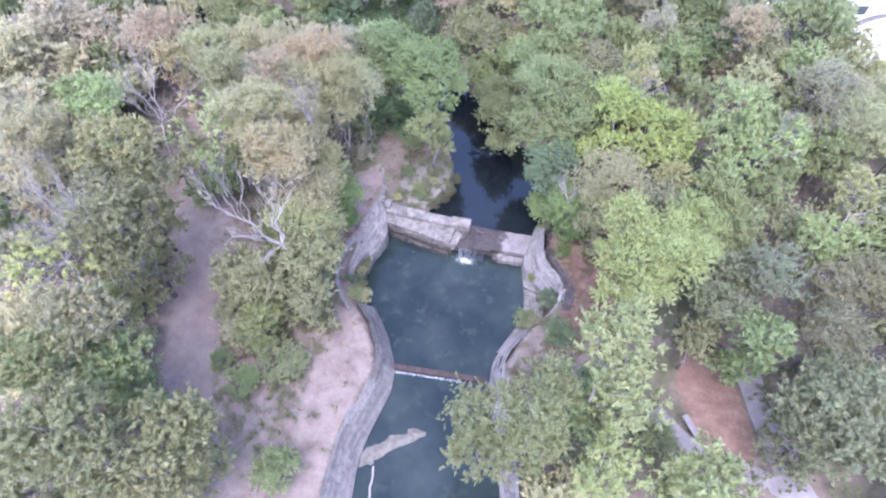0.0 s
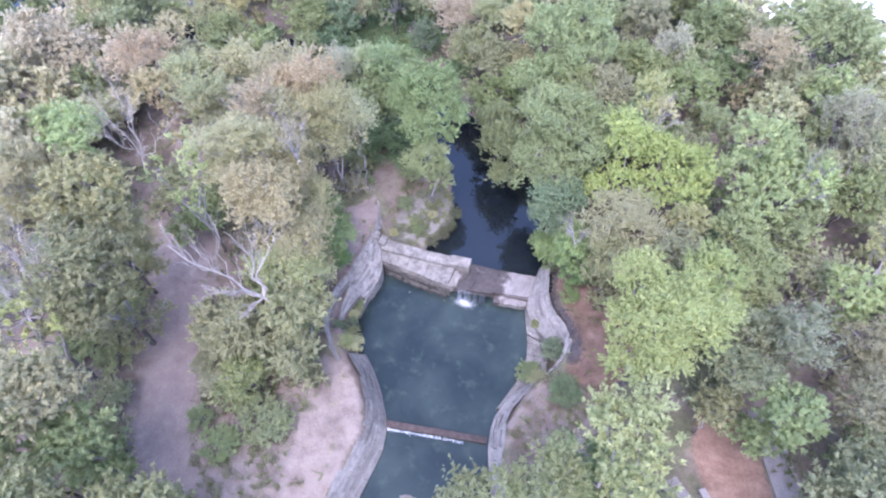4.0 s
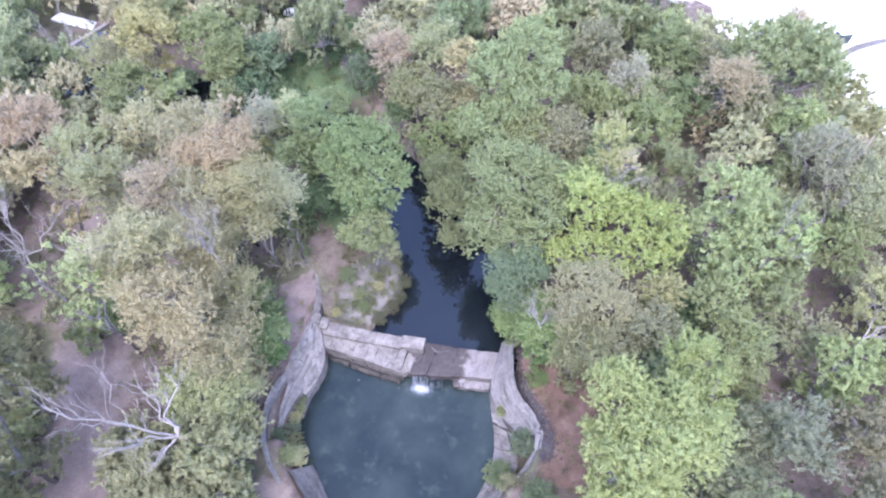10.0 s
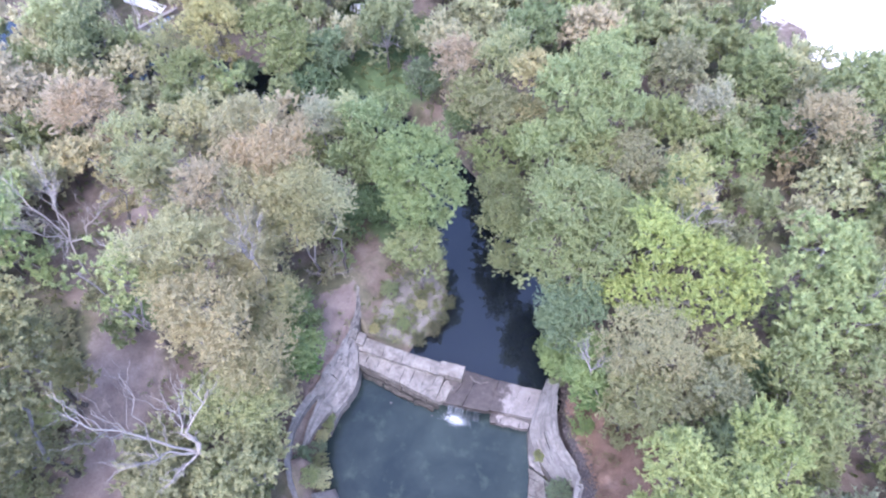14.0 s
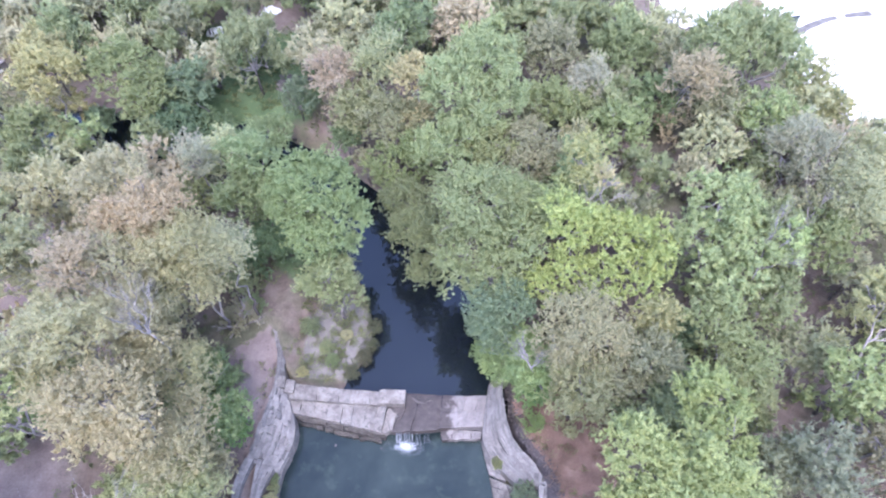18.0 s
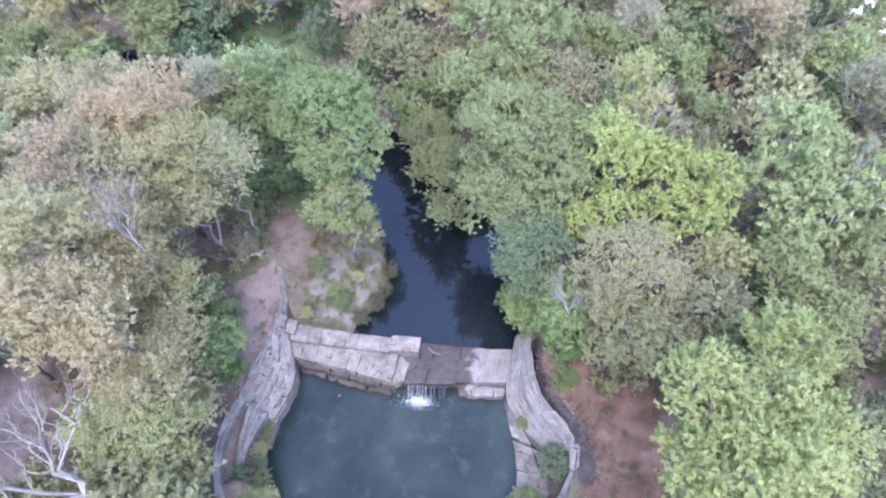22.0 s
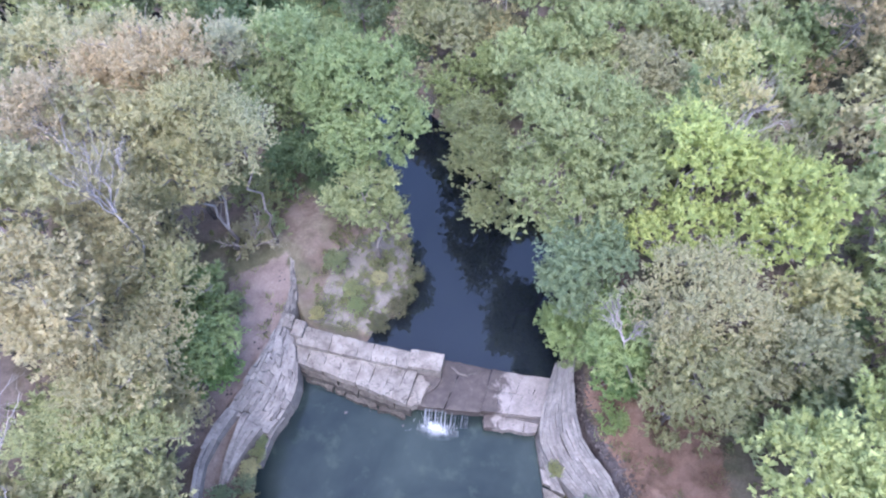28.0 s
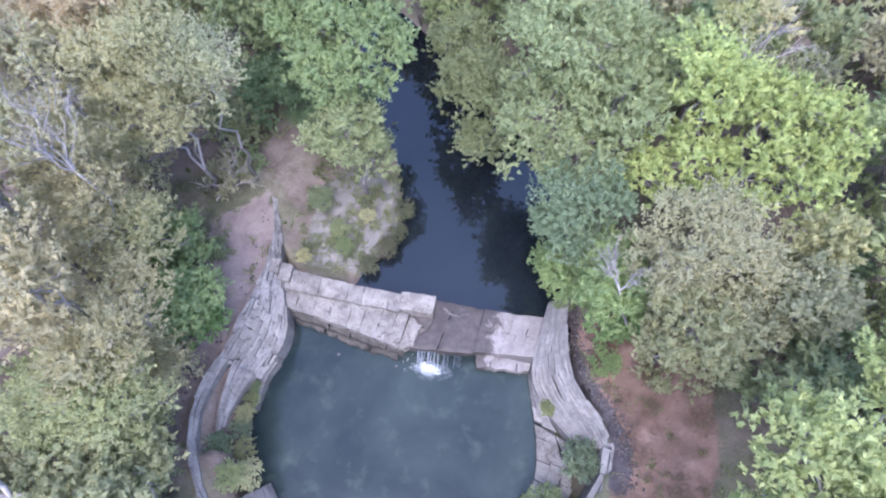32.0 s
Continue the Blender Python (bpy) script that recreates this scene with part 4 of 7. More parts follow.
def leafy(kind, *lobes, skirt=True):
    """A tree whose crown is a cluster of leafy lobes, each (x, y, z, radius, half height)."""
    form, colour, label = KINDS[kind]
    clump, gaps, size, shell, up, shoot, density, bare, rag = HABITS[form]
    rng = np.random.default_rng(int(LEAFY_RNG.integers(1 << 30)))
    lobes = np.array(lobes, float)
    weight = lobes[:, 3] ** 2
    mid = (lobes[:, :2] * weight[:, None]).sum(0) / weight.sum()
    bx, by = dry_spot(*mid)
    base = ground_at(bx, by) - 0.15
    thing = holder("tree", bx, by, base, label, "tree", "woodland trees")
    o = np.array([bx, by, base])
    far = math.hypot(mid[0], mid[1] - 3)
    coarse = 1.0 if far < 13 or kind == "lime" else 1.22 if far < 20 else 1.5  # broader, fewer leaves on trees further off
    size, density, top = size * coarse, density * 0.92 / coarse ** 2, len(lobes)
    low = float((lobes[:, 2] - lobes[:, 4]).min())
    if skirt and low - base > 3.0 and kind not in OPEN_BELOW:
        reach = float(lobes[:, 3].max())
        lobes = np.r_[lobes, [(*(0.7 * mid + 0.3 * np.array([bx, by])), base + 0.62 * (low - base), 0.85 * reach, 0.42 * (low - base)), (bx, by, base + 0.3 * (low - base), 0.6 * reach, 0.3 * (low - base))]]
    centres, radii, fill, fill_r = [], [], [], []
    for k, (x, y, z, r, v) in enumerate(lobes):
        c, ax = np.array([x, y, z]), np.array([r, r, v])
        n = max(10, int(2.0 * math.pi * r * (r + v) / ((5.0 if k < top else 11.0) * clump * clump)))
        i = np.arange(n)
        h = 1 - 1.45 * (i + 0.5) / n
        a = i * 2.39996 + rng.uniform(0, 6.28)
        w = np.stack([np.sqrt(np.maximum(0, 1 - h * h)) * np.cos(a), np.sqrt(np.maximum(0, 1 - h * h)) * np.sin(a), h], 1)
        w = unit(w + rng.normal(0, 0.55 * clump / r, (n, 3)))
        lump = np.array([noise.noise(Vector(d * 2.3) + Vector((7.0 * k, bx, by))) for d in w])
        bunch = np.array([noise.noise(Vector(d * (2.2 * r)) + Vector((bx, 5.0 * k, by))) for d in w])
        swell = 1 + 0.34 * lump + 0.42 / r * bunch + rng.normal(0, rag * 0.6, n)
        p = c + w * ax * (swell - 0.45 * clump / r)[:, None]
        keep = rng.random(n) > gaps + 4.0 * gaps * np.clip(-bunch - 0.12, 0, 1)
        for j, (x2, y2, z2, r2, v2) in enumerate(lobes):
            if j != k:
                keep &= (((p - (x2, y2, z2)) / (r2, r2, v2)) ** 2).sum(1) > 0.6
        centres.append(p[keep])
        radii.append(clump * np.exp(rng.normal(0, 0.36, int(keep.sum()))))
        e = rng.random(n) < 0.10
        centres.append(c + w[e] * ax * rng.uniform(1.02, 1.22, (int(e.sum()), 1)))
        radii.append(np.full(int(e.sum()), clump * 0.45))
        q = c + w[::3] * ax * 0.55
        fill.append(q)
        fill_r.append(np.full(len(q), clump * 1.3))
    centres, radii, fill, fill_r = (np.concatenate(v) for v in (centres, radii, fill, fill_r))
    area = (2 * math.pi * radii ** 2).sum()
    sets = [leaves(rng, centres - o, radii, int(area * density * 0.5), size, shell, up, shoot, dome=1.3), leaves(rng, fill - o, fill_r, int(area * density * (0.03 if form == 'sparse' else 0.13 if form == 'dense' else 0.08)), size * 1.25, 0.2, up, 0.8, dome=1.0)]
    c = new("crown", leaf_mesh("leafy_crown", *(np.concatenate(v) for v in zip(*sets)), FINE_LEAF if form == 'airy' else LEAF))
    c.parent = thing
    k = rng.uniform(0.94, 1.06) * rng.uniform(0.97, 1.03, 3)
    # leaf colour pulled towards grey to carry the haze
    grey = 0.3 * colour[0] + 0.6 * colour[1] + 0.1 * colour[2]
    c.color = tuple(1.70 * (0.86 * v + 0.155 * grey) * w for v, w in zip(colour, k)) + (1,)
    fork = np.array([mid[0] * 0.4 + bx * 0.6, mid[1] * 0.4 + by * 0.6, max(base + 1.0, 0.5 * (base + low))]) - o
    thick = 0.05 + 0.04 * math.sqrt(weight.sum())
    verts, faces = [], []
    limb(verts, faces, (0, 0, 0), fork, thick, thick * 0.7, rng, 5, 9, 0.03)
    solid("trunk", verts, faces, TRUNK_BARK, thing, True)
    verts, faces = [], []
    for x, y, z, r, v in lobes:
        heart = np.array([x, y, z - 0.3 * v]) - o
        limb(verts, faces, fork, heart, thick * 0.55, 0.05, rng, 4, 6, 0.06)
        for _ in range(bare):
            tip = centres[rng.integers(len(centres))] - o
            if np.linalg.norm(tip - heart) < 1.7 * r:
                tip = heart + (tip - heart) * (1.15 if bare > 8 else 0.95)
                m = limb(verts, faces, heart, tip, 0.045, 0.014, rng, 4, 5, 0.07)
                for _ in range(2 if bare > 5 else 1):
                    q = m[rng.integers(1, 4)]
                    limb(verts, faces, q, q + (tip - heart) * 0.3 + rng.normal(0, 0.22, 3) * r * 0.6, 0.022, 0.008, rng, 2, 4, 0.1)
    solid("branchwork", verts, faces, BARK, thing, True)
    return thing


# the trees round the water and the trail, then those behind them
leafy('bright', (-5.53, 11.75, 8.81, 2.58, 1.82), (-4.05, 9.88, 8.19, 2.04, 1.38), (-6.98, 10.76, 8.21, 1.5, 2.03), (-4.92, 8.86, 7.5, 1.72, 1.07))
leafy('spiky', (-11.48, 14.62, 7.93, 1.07, 1.21), (-10.03, 14.5, 7.56, 1.25, 1.66))
leafy('green', (-11.16, 13.36, 5.28, 1.93, 2.24))
leafy('darkgreen', (-9.56, 10.97, 3.4, 1.93, 1.55))
leafy('spit', (-4.06, 6.7, 6.37, 1.54, 0.95), (-3.05, 6.69, 4.72, 1.0, 1.35))
leafy('silver', (4.9, 10.94, 9.34, 2.46, 1.53), (4.18, 8.82, 7.24, 2.09, 1.54), (6.79, 9.2, 8.05, 1.82, 1.48), (3.94, 7.28, 6.61, 1.27, 0.79), (7.51, 11.19, 8.62, 1.44, 1.44), (5.83, 7.08, 6.67, 1.34, 0.83))
leafy('creekolive', (0.63, 12.18, 4.29, 1.62, 2.18), (-0.27, 14.58, 4.47, 1.85, 1.48), (1.84, 9.63, 3.45, 1.32, 0.86))
leafy('olivegreen', (-1.32, 18.18, 4.27, 2.14, 1.97))
leafy('darkteal', (6.78, 5.66, 6.53, 1.39, 1.19), (6.01, 4.51, 5.66, 1.32, 1.52))
leafy('bank', (8.22, 2.26, 4.98, 1.13, 1.53), (6.65, 3.63, 2.94, 1.13, 1.37), (7.89, 4.2, 4.68, 1.02, 1.23))
leafy('bright2', (10.06, 9.49, 9.42, 1.38, 1.52), (12.75, 9.91, 8.22, 1.65, 1.49), (14.81, 9.49, 7.66, 1.57, 1.71), (10.23, 7.85, 7.07, 1.72, 1.07), (12.42, 7.48, 7.33, 1.62, 1.0), (8.42, 6.94, 6.56, 1.18, 0.73), (14.42, 6.85, 7.47, 1.36, 0.84))
leafy('yellowtip', (12.1, 12.38, 10.36, 0.62, 0.84))
leafy('spire', (10.8, 14.79, 10.41, 0.89, 1.2), (11.4, 14.1, 9.32, 1.23, 0.94))
leafy('twiggy', (10.59, 3.84, 7.7, 1.81, 1.12), (12.13, 3.18, 7.59, 1.29, 1.1), (9.6, 2.92, 6.73, 1.24, 1.03))
leafy('ochregreen', (14.96, 5.02, 7.46, 1.17, 1.34))
leafy('olive', (14.4, 2.37, 7.56, 1.33, 0.83), (12.64, 1.64, 6.92, 1.2, 0.75))
leafy('oliveyellow', (10.74, 0.76, 6.98, 1.61, 1.0))
leafy('light', (18.77, 11.93, 10.07, 1.91, 1.19), (18.1, 10.73, 8.11, 1.65, 1.65), (20.68, 10.25, 7.95, 1.94, 1.34), (19.06, 7.63, 7.8, 1.73, 1.07))
leafy('lightsparse', (22.85, 10.49, 8.87, 0.76, 1.0))
leafy('olivegreen', (18.15, 5.19, 7.53, 1.53, 1.19), (19.31, 3.6, 7.02, 1.29, 0.93))
leafy('olivegreen', (21.84, 7.0, 6.27, 1.6, 1.6), (23.32, 9.8, 6.13, 1.19, 1.47))
leafy('gray', (26.25, 18.48, 8.19, 1.97, 1.59), (24.87, 17.96, 8.15, 1.11, 1.23))
leafy('palegreen', (28.1, 14.52, 7.58, 2.12, 2.0), (29.65, 18.23, 7.8, 1.54, 2.01))
leafy('olivegreen', (26.42, 12.44, 6.2, 1.96, 1.82))
leafy('yellowgreen', (24.9, 29.85, 8.98, 3.04, 1.88), (21.62, 28.0, 9.22, 2.02, 2.02), (27.17, 27.79, 8.37, 1.63, 2.21))
leafy('tan', (19.7, 24.76, 8.59, 1.69, 1.94))
leafy('light', (24.82, 22.38, 7.38, 1.93, 1.8))
leafy('olive', (22.52, 23.89, 6.5, 2.01, 2.01))
leafy('ochregreen', (29.81, 28.39, 6.37, 1.59, 2.1), (31.01, 25.57, 5.47, 1.75, 1.89))
leafy('olive', (9.9, 29.52, 7.04, 2.18, 2.46))
leafy('gray', (12.51, 25.51, 6.51, 1.49, 2.01))
leafy('green', (16.33, 31.79, 5.74, 2.47, 2.47))
leafy('green', (17.77, 25.8, 5.54, 2.01, 2.29))
leafy('olivegreen', (14.46, 21.09, 6.3, 1.98, 2.12))
leafy('olive', (8.01, 17.44, 7.16, 1.98, 1.98))
leafy('olivegreen', (9.72, 24.34, 5.82, 1.99, 2.14))
leafy('yellowgreen', (4.21, 23.1, 10.17, 2.22, 1.96), (2.34, 21.04, 9.43, 2.11, 2.11), (6.07, 21.3, 8.63, 1.57, 2.12), (4.3, 19.67, 8.12, 1.83, 1.83))
leafy('olivegreen', (5.28, 17.66, 7.28, 1.63, 1.32))
leafy('yellowgreen', (2.3, 17.6, 7.59, 2.08, 1.29))
leafy('ochre', (-0.38, 22.58, 8.79, 1.61, 1.75))
leafy('palegreen', (-3.87, 25.22, 7.43, 1.92, 2.2))
leafy('tanpink', (-7.19, 24.63, 7.55, 1.71, 1.99))
leafy('olive', (-4.88, 22.25, 5.67, 2.01, 2.31))
leafy('olive', (-2.4, 20.86, 5.82, 1.96, 1.96))
leafy('yellow', (-28.56, 22.09, 7.65, 2.24, 1.56))
leafy('olivegreen', (-23.72, 23.8, 7.12, 2.39, 1.82), (-21.55, 21.91, 6.26, 1.85, 1.7))
leafy('teal', (-19.54, 24.42, 5.02, 1.82, 1.97))
leafy('teal', (-19.21, 20.81, 4.5, 1.97, 1.22))
leafy('light', (-23.99, 17.54, 6.49, 1.07, 1.45))
leafy('olivegreen', (-27.47, 16.48, 6.58, 2.03, 1.76))
leafy('palegreen', (-31.91, 19.17, 6.48, 1.72, 1.58))
leafy('gray', (-14.31, 14.47, 7.33, 1.09, 1.23))
leafy('pale', (-21.84, 9.83, 9.12, 1.93, 1.2))
leafy('graygreen', (-18.37, 11.07, 8.6, 2.14, 1.32))
leafy('tanpink', (-28.07, 7.95, 10.27, 1.78, 1.32))
leafy('palegreen', (-23.52, 6.49, 9.94, 1.74, 1.25))
leafy('ochre', (-23.42, 3.13, 11.4, 1.16, 0.94))
leafy('palegreen', (-20.91, 4.85, 9.91, 1.61, 1.36))
leafy('graygreen', (-20.31, 4.23, 8.58, 1.32, 1.32))
leafy('tan', (-12.58, 6.89, 11.78, 1.71, 1.06), (-14.46, 6.01, 11.67, 1.03, 1.03))
leafy('tanpink', (-14.97, 2.78, 11.84, 1.4, 1.03))
leafy('graygreen', (-13.6, 3.48, 10.9, 1.51, 1.25), (-12.45, 4.74, 10.23, 1.48, 1.48))
leafy('palegreen', (-10.24, 5.41, 11.11, 1.32, 1.44), (-10.68, 4.01, 8.61, 1.59, 1.87), skirt=False)
leafy('graygreen', (-8.98, 5.78, 9.27, 1.22, 1.62), skirt=False)
leafy('pale', (-14.32, -1.02, 12.22, 1.62, 1.11), (-13.07, -0.34, 11.19, 1.47, 1.47), (-14.81, -2.55, 10.79, 1.17, 1.17))
leafy('graygreen', (-12.14, 1.03, 9.82, 1.48, 1.61), (-11.38, -0.33, 8.14, 1.43, 1.43))
leafy('pale', (-11.55, -3.49, 11.43, 1.62, 1.01), (-9.81, -3.92, 10.66, 1.44, 1.13), (-12.3, -4.41, 9.77, 1.16, 0.72))
leafy('palegreen', (-9.93, -0.1, 6.97, 1.46, 1.28), skirt=False)
leafy('freshgreen', (-8.13, -1.85, 5.05, 1.18, 1.6), (-9.42, 0.38, 4.81, 1.16, 0.94))
leafy('pale', (-8.48, -4.82, 8.25, 1.37, 0.95), (-8.57, -2.67, 7.53, 1.17, 0.74))
leafy('palegreen', (-9.16, -6.74, 7.88, 1.47, 1.02), (-7.69, -6.15, 7.05, 1.31, 1.07))
leafy('olive', (-7.18, -9.32, 7.72, 1.46, 1.2), (-6.57, -7.95, 6.36, 1.16, 1.56))
leafy('olive', (-9.9, -11.46, 6.45, 1.34, 1.34), (-8.65, -10.68, 6.44, 1.11, 1.11))
leafy('olivegreen', (-9.12, -12.71, 5.32, 1.16, 0.72))
leafy('olive', (-6.56, -10.85, 6.17, 1.41, 0.87))
leafy('lightsparse', (-16.65, -2.68, 12.59, 0.75, 0.86), (-15.97, -3.38, 11.32, 0.89, 1.2), (-19.21, -3.67, 10.61, 0.78, 0.48), (-16.39, -4.13, 8.73, 0.87, 1.0))
leafy('green', (-19.78, -3.1, 3.82, 1.3, 0.95))
leafy('darkgreen', (-16.83, 21.46, 3.6, 1.82, 1.13))
leafy('green', (-12.59, 21.21, 3.59, 1.81, 1.12))
leafy('teal', (-26.43, 21.9, 3.64, 1.16, 0.79))
leafy('darkgreen', (-5.69, 20.99, 4.29, 1.03, 1.19))
leafy('olive', (-4.34, 19.04, 3.83, 0.92, 1.08))
leafy('olive', (15.79, 20.7, 4.08, 1.02, 0.63))
leafy('green', (-19.19, -1.73, 4.35, 1.28, 0.79))
leafy('olive', (-21.81, -0.12, 5.3, 1.21, 1.05))
leafy('olivegreen', (-17.02, -1.19, 6.14, 1.33, 1.33))
leafy('olive', (-22.34, -2.22, 4.36, 1.01, 1.01))
leafy('ochregreen', (-19.53, -8.0, 13.22, 2.11, 1.31), (-20.31, -9.53, 13.05, 1.03, 0.82))
leafy('darkolive', (-18.24, -9.64, 11.82, 2.38, 1.5), (-17.28, -12.44, 11.26, 2.22, 1.85), (-16.46, -13.63, 9.89, 1.49, 1.74), (-18.15, -14.33, 9.67, 1.36, 1.36))
leafy('pale', (-30.48, -5.86, 9.49, 2.15, 1.55))
leafy('pale', (-27.68, -10.3, 10.2, 1.51, 1.28))
leafy('light', (-27.42, -2.09, 10.06, 1.7, 1.05))
leafy('yellowsparse', (-19.59, -15.05, 10.32, 2.33, 1.45), (-20.43, -16.39, 10.34, 1.31, 0.81), (-17.53, -14.55, 10.76, 1.05, 0.65))
leafy('olive', (-14.8, -18.87, 11.16, 1.95, 1.21))
leafy('green', (-13.21, -19.83, 9.57, 1.68, 1.04))
leafy('olivegreen', (-15.28, -21.66, 11.69, 1.49, 1.11))
leafy('darkolive', (-12.0, -23.44, 11.29, 2.0, 1.24), (-12.32, -25.18, 10.94, 1.54, 0.95), (-10.47, -24.25, 10.66, 1.3, 0.81))
leafy('darkolive', (-8.1, -21.92, 9.36, 1.79, 1.11), (-7.96, -21.13, 8.61, 1.16, 1.16))
leafy('darkolive', (-8.23, -23.72, 7.85, 1.97, 1.22))
leafy('duskgreen', (23.39, -10.86, 9.4, 2.17, 1.34), (22.5, -12.08, 8.3, 1.27, 1.43), (24.51, -12.9, 9.04, 1.48, 1.48))
leafy('brownolive', (17.6, -7.04, 5.78, 1.18, 1.55))
leafy('paleyellow', (12.43, -12.34, 12.18, 1.43, 0.89), (13.11, -14.21, 11.52, 1.5, 0.93), (11.04, -11.89, 12.02, 1.01, 0.63), (12.38, -13.65, 12.08, 1.23, 0.76))
leafy('light', (13.21, -16.9, 8.44, 1.6, 0.99))
leafy('yellowgreen', (17.86, -16.08, 7.99, 1.71, 1.06))
leafy('olivesparse', (5.76, -16.35, 8.01, 1.25, 1.68), (6.69, -17.98, 7.34, 1.34, 1.81))
leafy('olivesparse', (8.7, -15.54, 9.75, 1.75, 1.09), (9.8, -14.23, 9.35, 1.16, 1.16), (9.39, -16.84, 8.62, 1.3, 0.81))
leafy('lime', (11.63, -3.77, 11.78, 1.36, 1.16), (13.56, -4.46, 11.76, 1.34, 0.92), (12.8, -6.37, 11.97, 1.6, 0.99), (15.05, -5.13, 10.51, 1.3, 1.66), (11.41, -5.8, 10.58, 1.13, 1.52), (12.09, -7.32, 9.84, 1.28, 0.79), (13.61, -7.09, 10.29, 1.21, 0.75))
leafy('lime', (16.26, -0.47, 9.41, 1.4, 1.03), (16.78, -2.09, 8.96, 1.12, 0.7))
leafy('silverwhite', (20.58, -2.86, 9.04, 1.51, 0.97))
leafy('duskgreen', (18.93, -2.56, 7.67, 1.2, 1.55))
leafy('duskgreen', (17.94, -5.58, 8.31, 1.18, 1.55))
leafy('duskolive', (24.7, -5.02, 7.25, 1.62, 2.05))
leafy('green', (20.49, -7.29, 8.46, 1.46, 0.91))
leafy('duskolive', (25.11, -1.38, 7.66, 1.46, 1.16))
leafy('light', (24.73, 2.07, 7.7, 1.69, 1.05), (26.22, 2.73, 7.59, 1.16, 0.72))
leafy('olive', (23.23, 4.59, 5.25, 1.57, 1.57))
leafy('duskgreen', (25.32, -7.63, 6.76, 1.5, 0.93))
leafy('ochregreen', (27.23, 6.86, 7.83, 1.52, 0.94))
leafy('duskolive', (27.82, -0.07, 7.57, 1.29, 1.66))
leafy('olivegreen', (19.21, 0.57, 6.48, 1.17, 1.17))
leafy('teal', (17.04, 5.53, 4.36, 1.18, 1.53))

place('tanpink', -32.4, 9.7, 7.5, 2.5)
place('yellow', -32.2, 26.4, 6.2, 2.0)
place('palegreen', -41.5, 19.4, 6.5, 3.0)
place('yellowgreen', -43.5, 22.4, 6.0, 2.4)
place('olivegreen', -37.6, 16.6, 6.5, 3.1)
place('gray', -16.1, 16.9, 5.0, 1.8)
place('olivegreen', -14.8, 27.5, 6.5, 2.6)
place('green', -2.8, 31.7, 6.5, 2.6)
place('graygreen', 13.4, 28.4, 5.0, 2.0)
place('palegreen', 11.6, 20.7, 5.0, 1.5)
place('olivegreen', 22.6, 12.8, 6.5, 1.8)
place('teal', 16.8, 2.6, 4.0, 1.6)
place('teal', -10.5, 24.6, 4.5, 1.4)
place('light', -32.2, 0.7, 6.5, 2.3)
place('pale', -40.4, 2.7, 6.5, 4.2)
place('tan', -39.6, 8.7, 7.0, 3.6)
place('pale', -34.8, -3.5, 6.5, 3.4)
place('pale', -20.8, -19.4, 6.5, 3.0)
place('darkolive', -15.6, -25.3, 6.5, 2.9)
place('green', -9.3, -16.5, 2.7, 1.1, 'shrub')
place('green', -7.3, -14.5, 2.8, 1.5, 'shrub')
place('green', -4.5, -20.8, 2.6, 1.3, 'shrub')
place('olivegreen', -9.8, -13.1, 3.2, 1.6, 'shrub')
place('olivegreen', -8.0, -9.8, 3.4, 1.9, 'shrub')
place('green', -8.1, -8.1, 3.0, 1.3, 'shrub')
place('olive', -12.8, -10.0, 3.6, 2.0, 'shrub')
place('olivegreen', -10.7, -6.1, 4.2, 2.2, 'shrub')
place('green', -11.5, -15.4, 2.4, 0.8, 'shrub')
place('green', 16.4, -12.8, 3.0, 1.2, 'shrub')
place('darkgreen', 9.7, -6.9, 2.6, 1.0, 'shrub')
place('olivegreen', -10.9, 8.2, 3.2, 1.5, 'shrub')
place('olive', -10.1, 5.4, 2.8, 1.1, 'shrub')
place('green', -9.6, 6.4, 2.6, 0.8, 'shrub')


# shrubs and small trees along the banks
place("green", 7.0, 3.9, 2.8, 1.1, "shrub")
place("green", 8.7, 2.2, 2.7, 1.15, "shrub", (0.105, 0.165, 0.055))
place("green", 8.0, 3.4, 3.0, 1.1, "shrub", (0.115, 0.165, 0.06))
place("green", 8.7, 0.3, 2.5, 0.65, "shrub", (0.13, 0.19, 0.06))
place("green", 6.1, 4.4, 2.6, 1.1, "shrub", (0.13, 0.19, 0.06))
place("bright", -8.7, -1.9, 2.9, 1.3, "shrub", (0.12, 0.20, 0.055))
place("green", -9.3, 1.6, 2.5, 0.6, "shrub")
place("green", -10.6, -0.9, 3.2, 1.5, "shrub")
place("olivegreen", -10.8, 1.2, 3.2, 1.4, "shrub")
place("green", -6.2, 8.7, 2.2, 0.9, "shrub")
place("green", -3.9, 3.4, 1.6, 0.42, "shrub")
place("olivegreen", -4.4, 4.4, 1.5, 0.5, "shrub")
place("palegreen", -3.3, 5.4, 1.5, 0.4, "shrub")
place("green", -5.7, 5.5, 1.8, 0.6, "shrub")
place("yellow", -5.5, 2.45, 1.8, 0.36, "shrub")
place("darkolive", -2.5, 2.9, 1.3, 0.5, "shrub", (0.085, 0.09, 0.05))
place("darkolive", -1.9, 3.9, 1.3, 0.5, "shrub", (0.085, 0.09, 0.05))
place("darkolive", -1.6, 4.9, 1.3, 0.45, "shrub", (0.085, 0.09, 0.05))
place("darkolive", -1.6, 6.2, 1.4, 0.5, "shrub", (0.085, 0.09, 0.05))
place("palegreen", -5.85, -5.0, 0.9, 0.4, "shrub")
place("teal", -6.3, -6.6, 1.3, 0.65, "shrub")
place("olivegreen", -5.3, -6.3, 1.0, 0.45, "shrub")
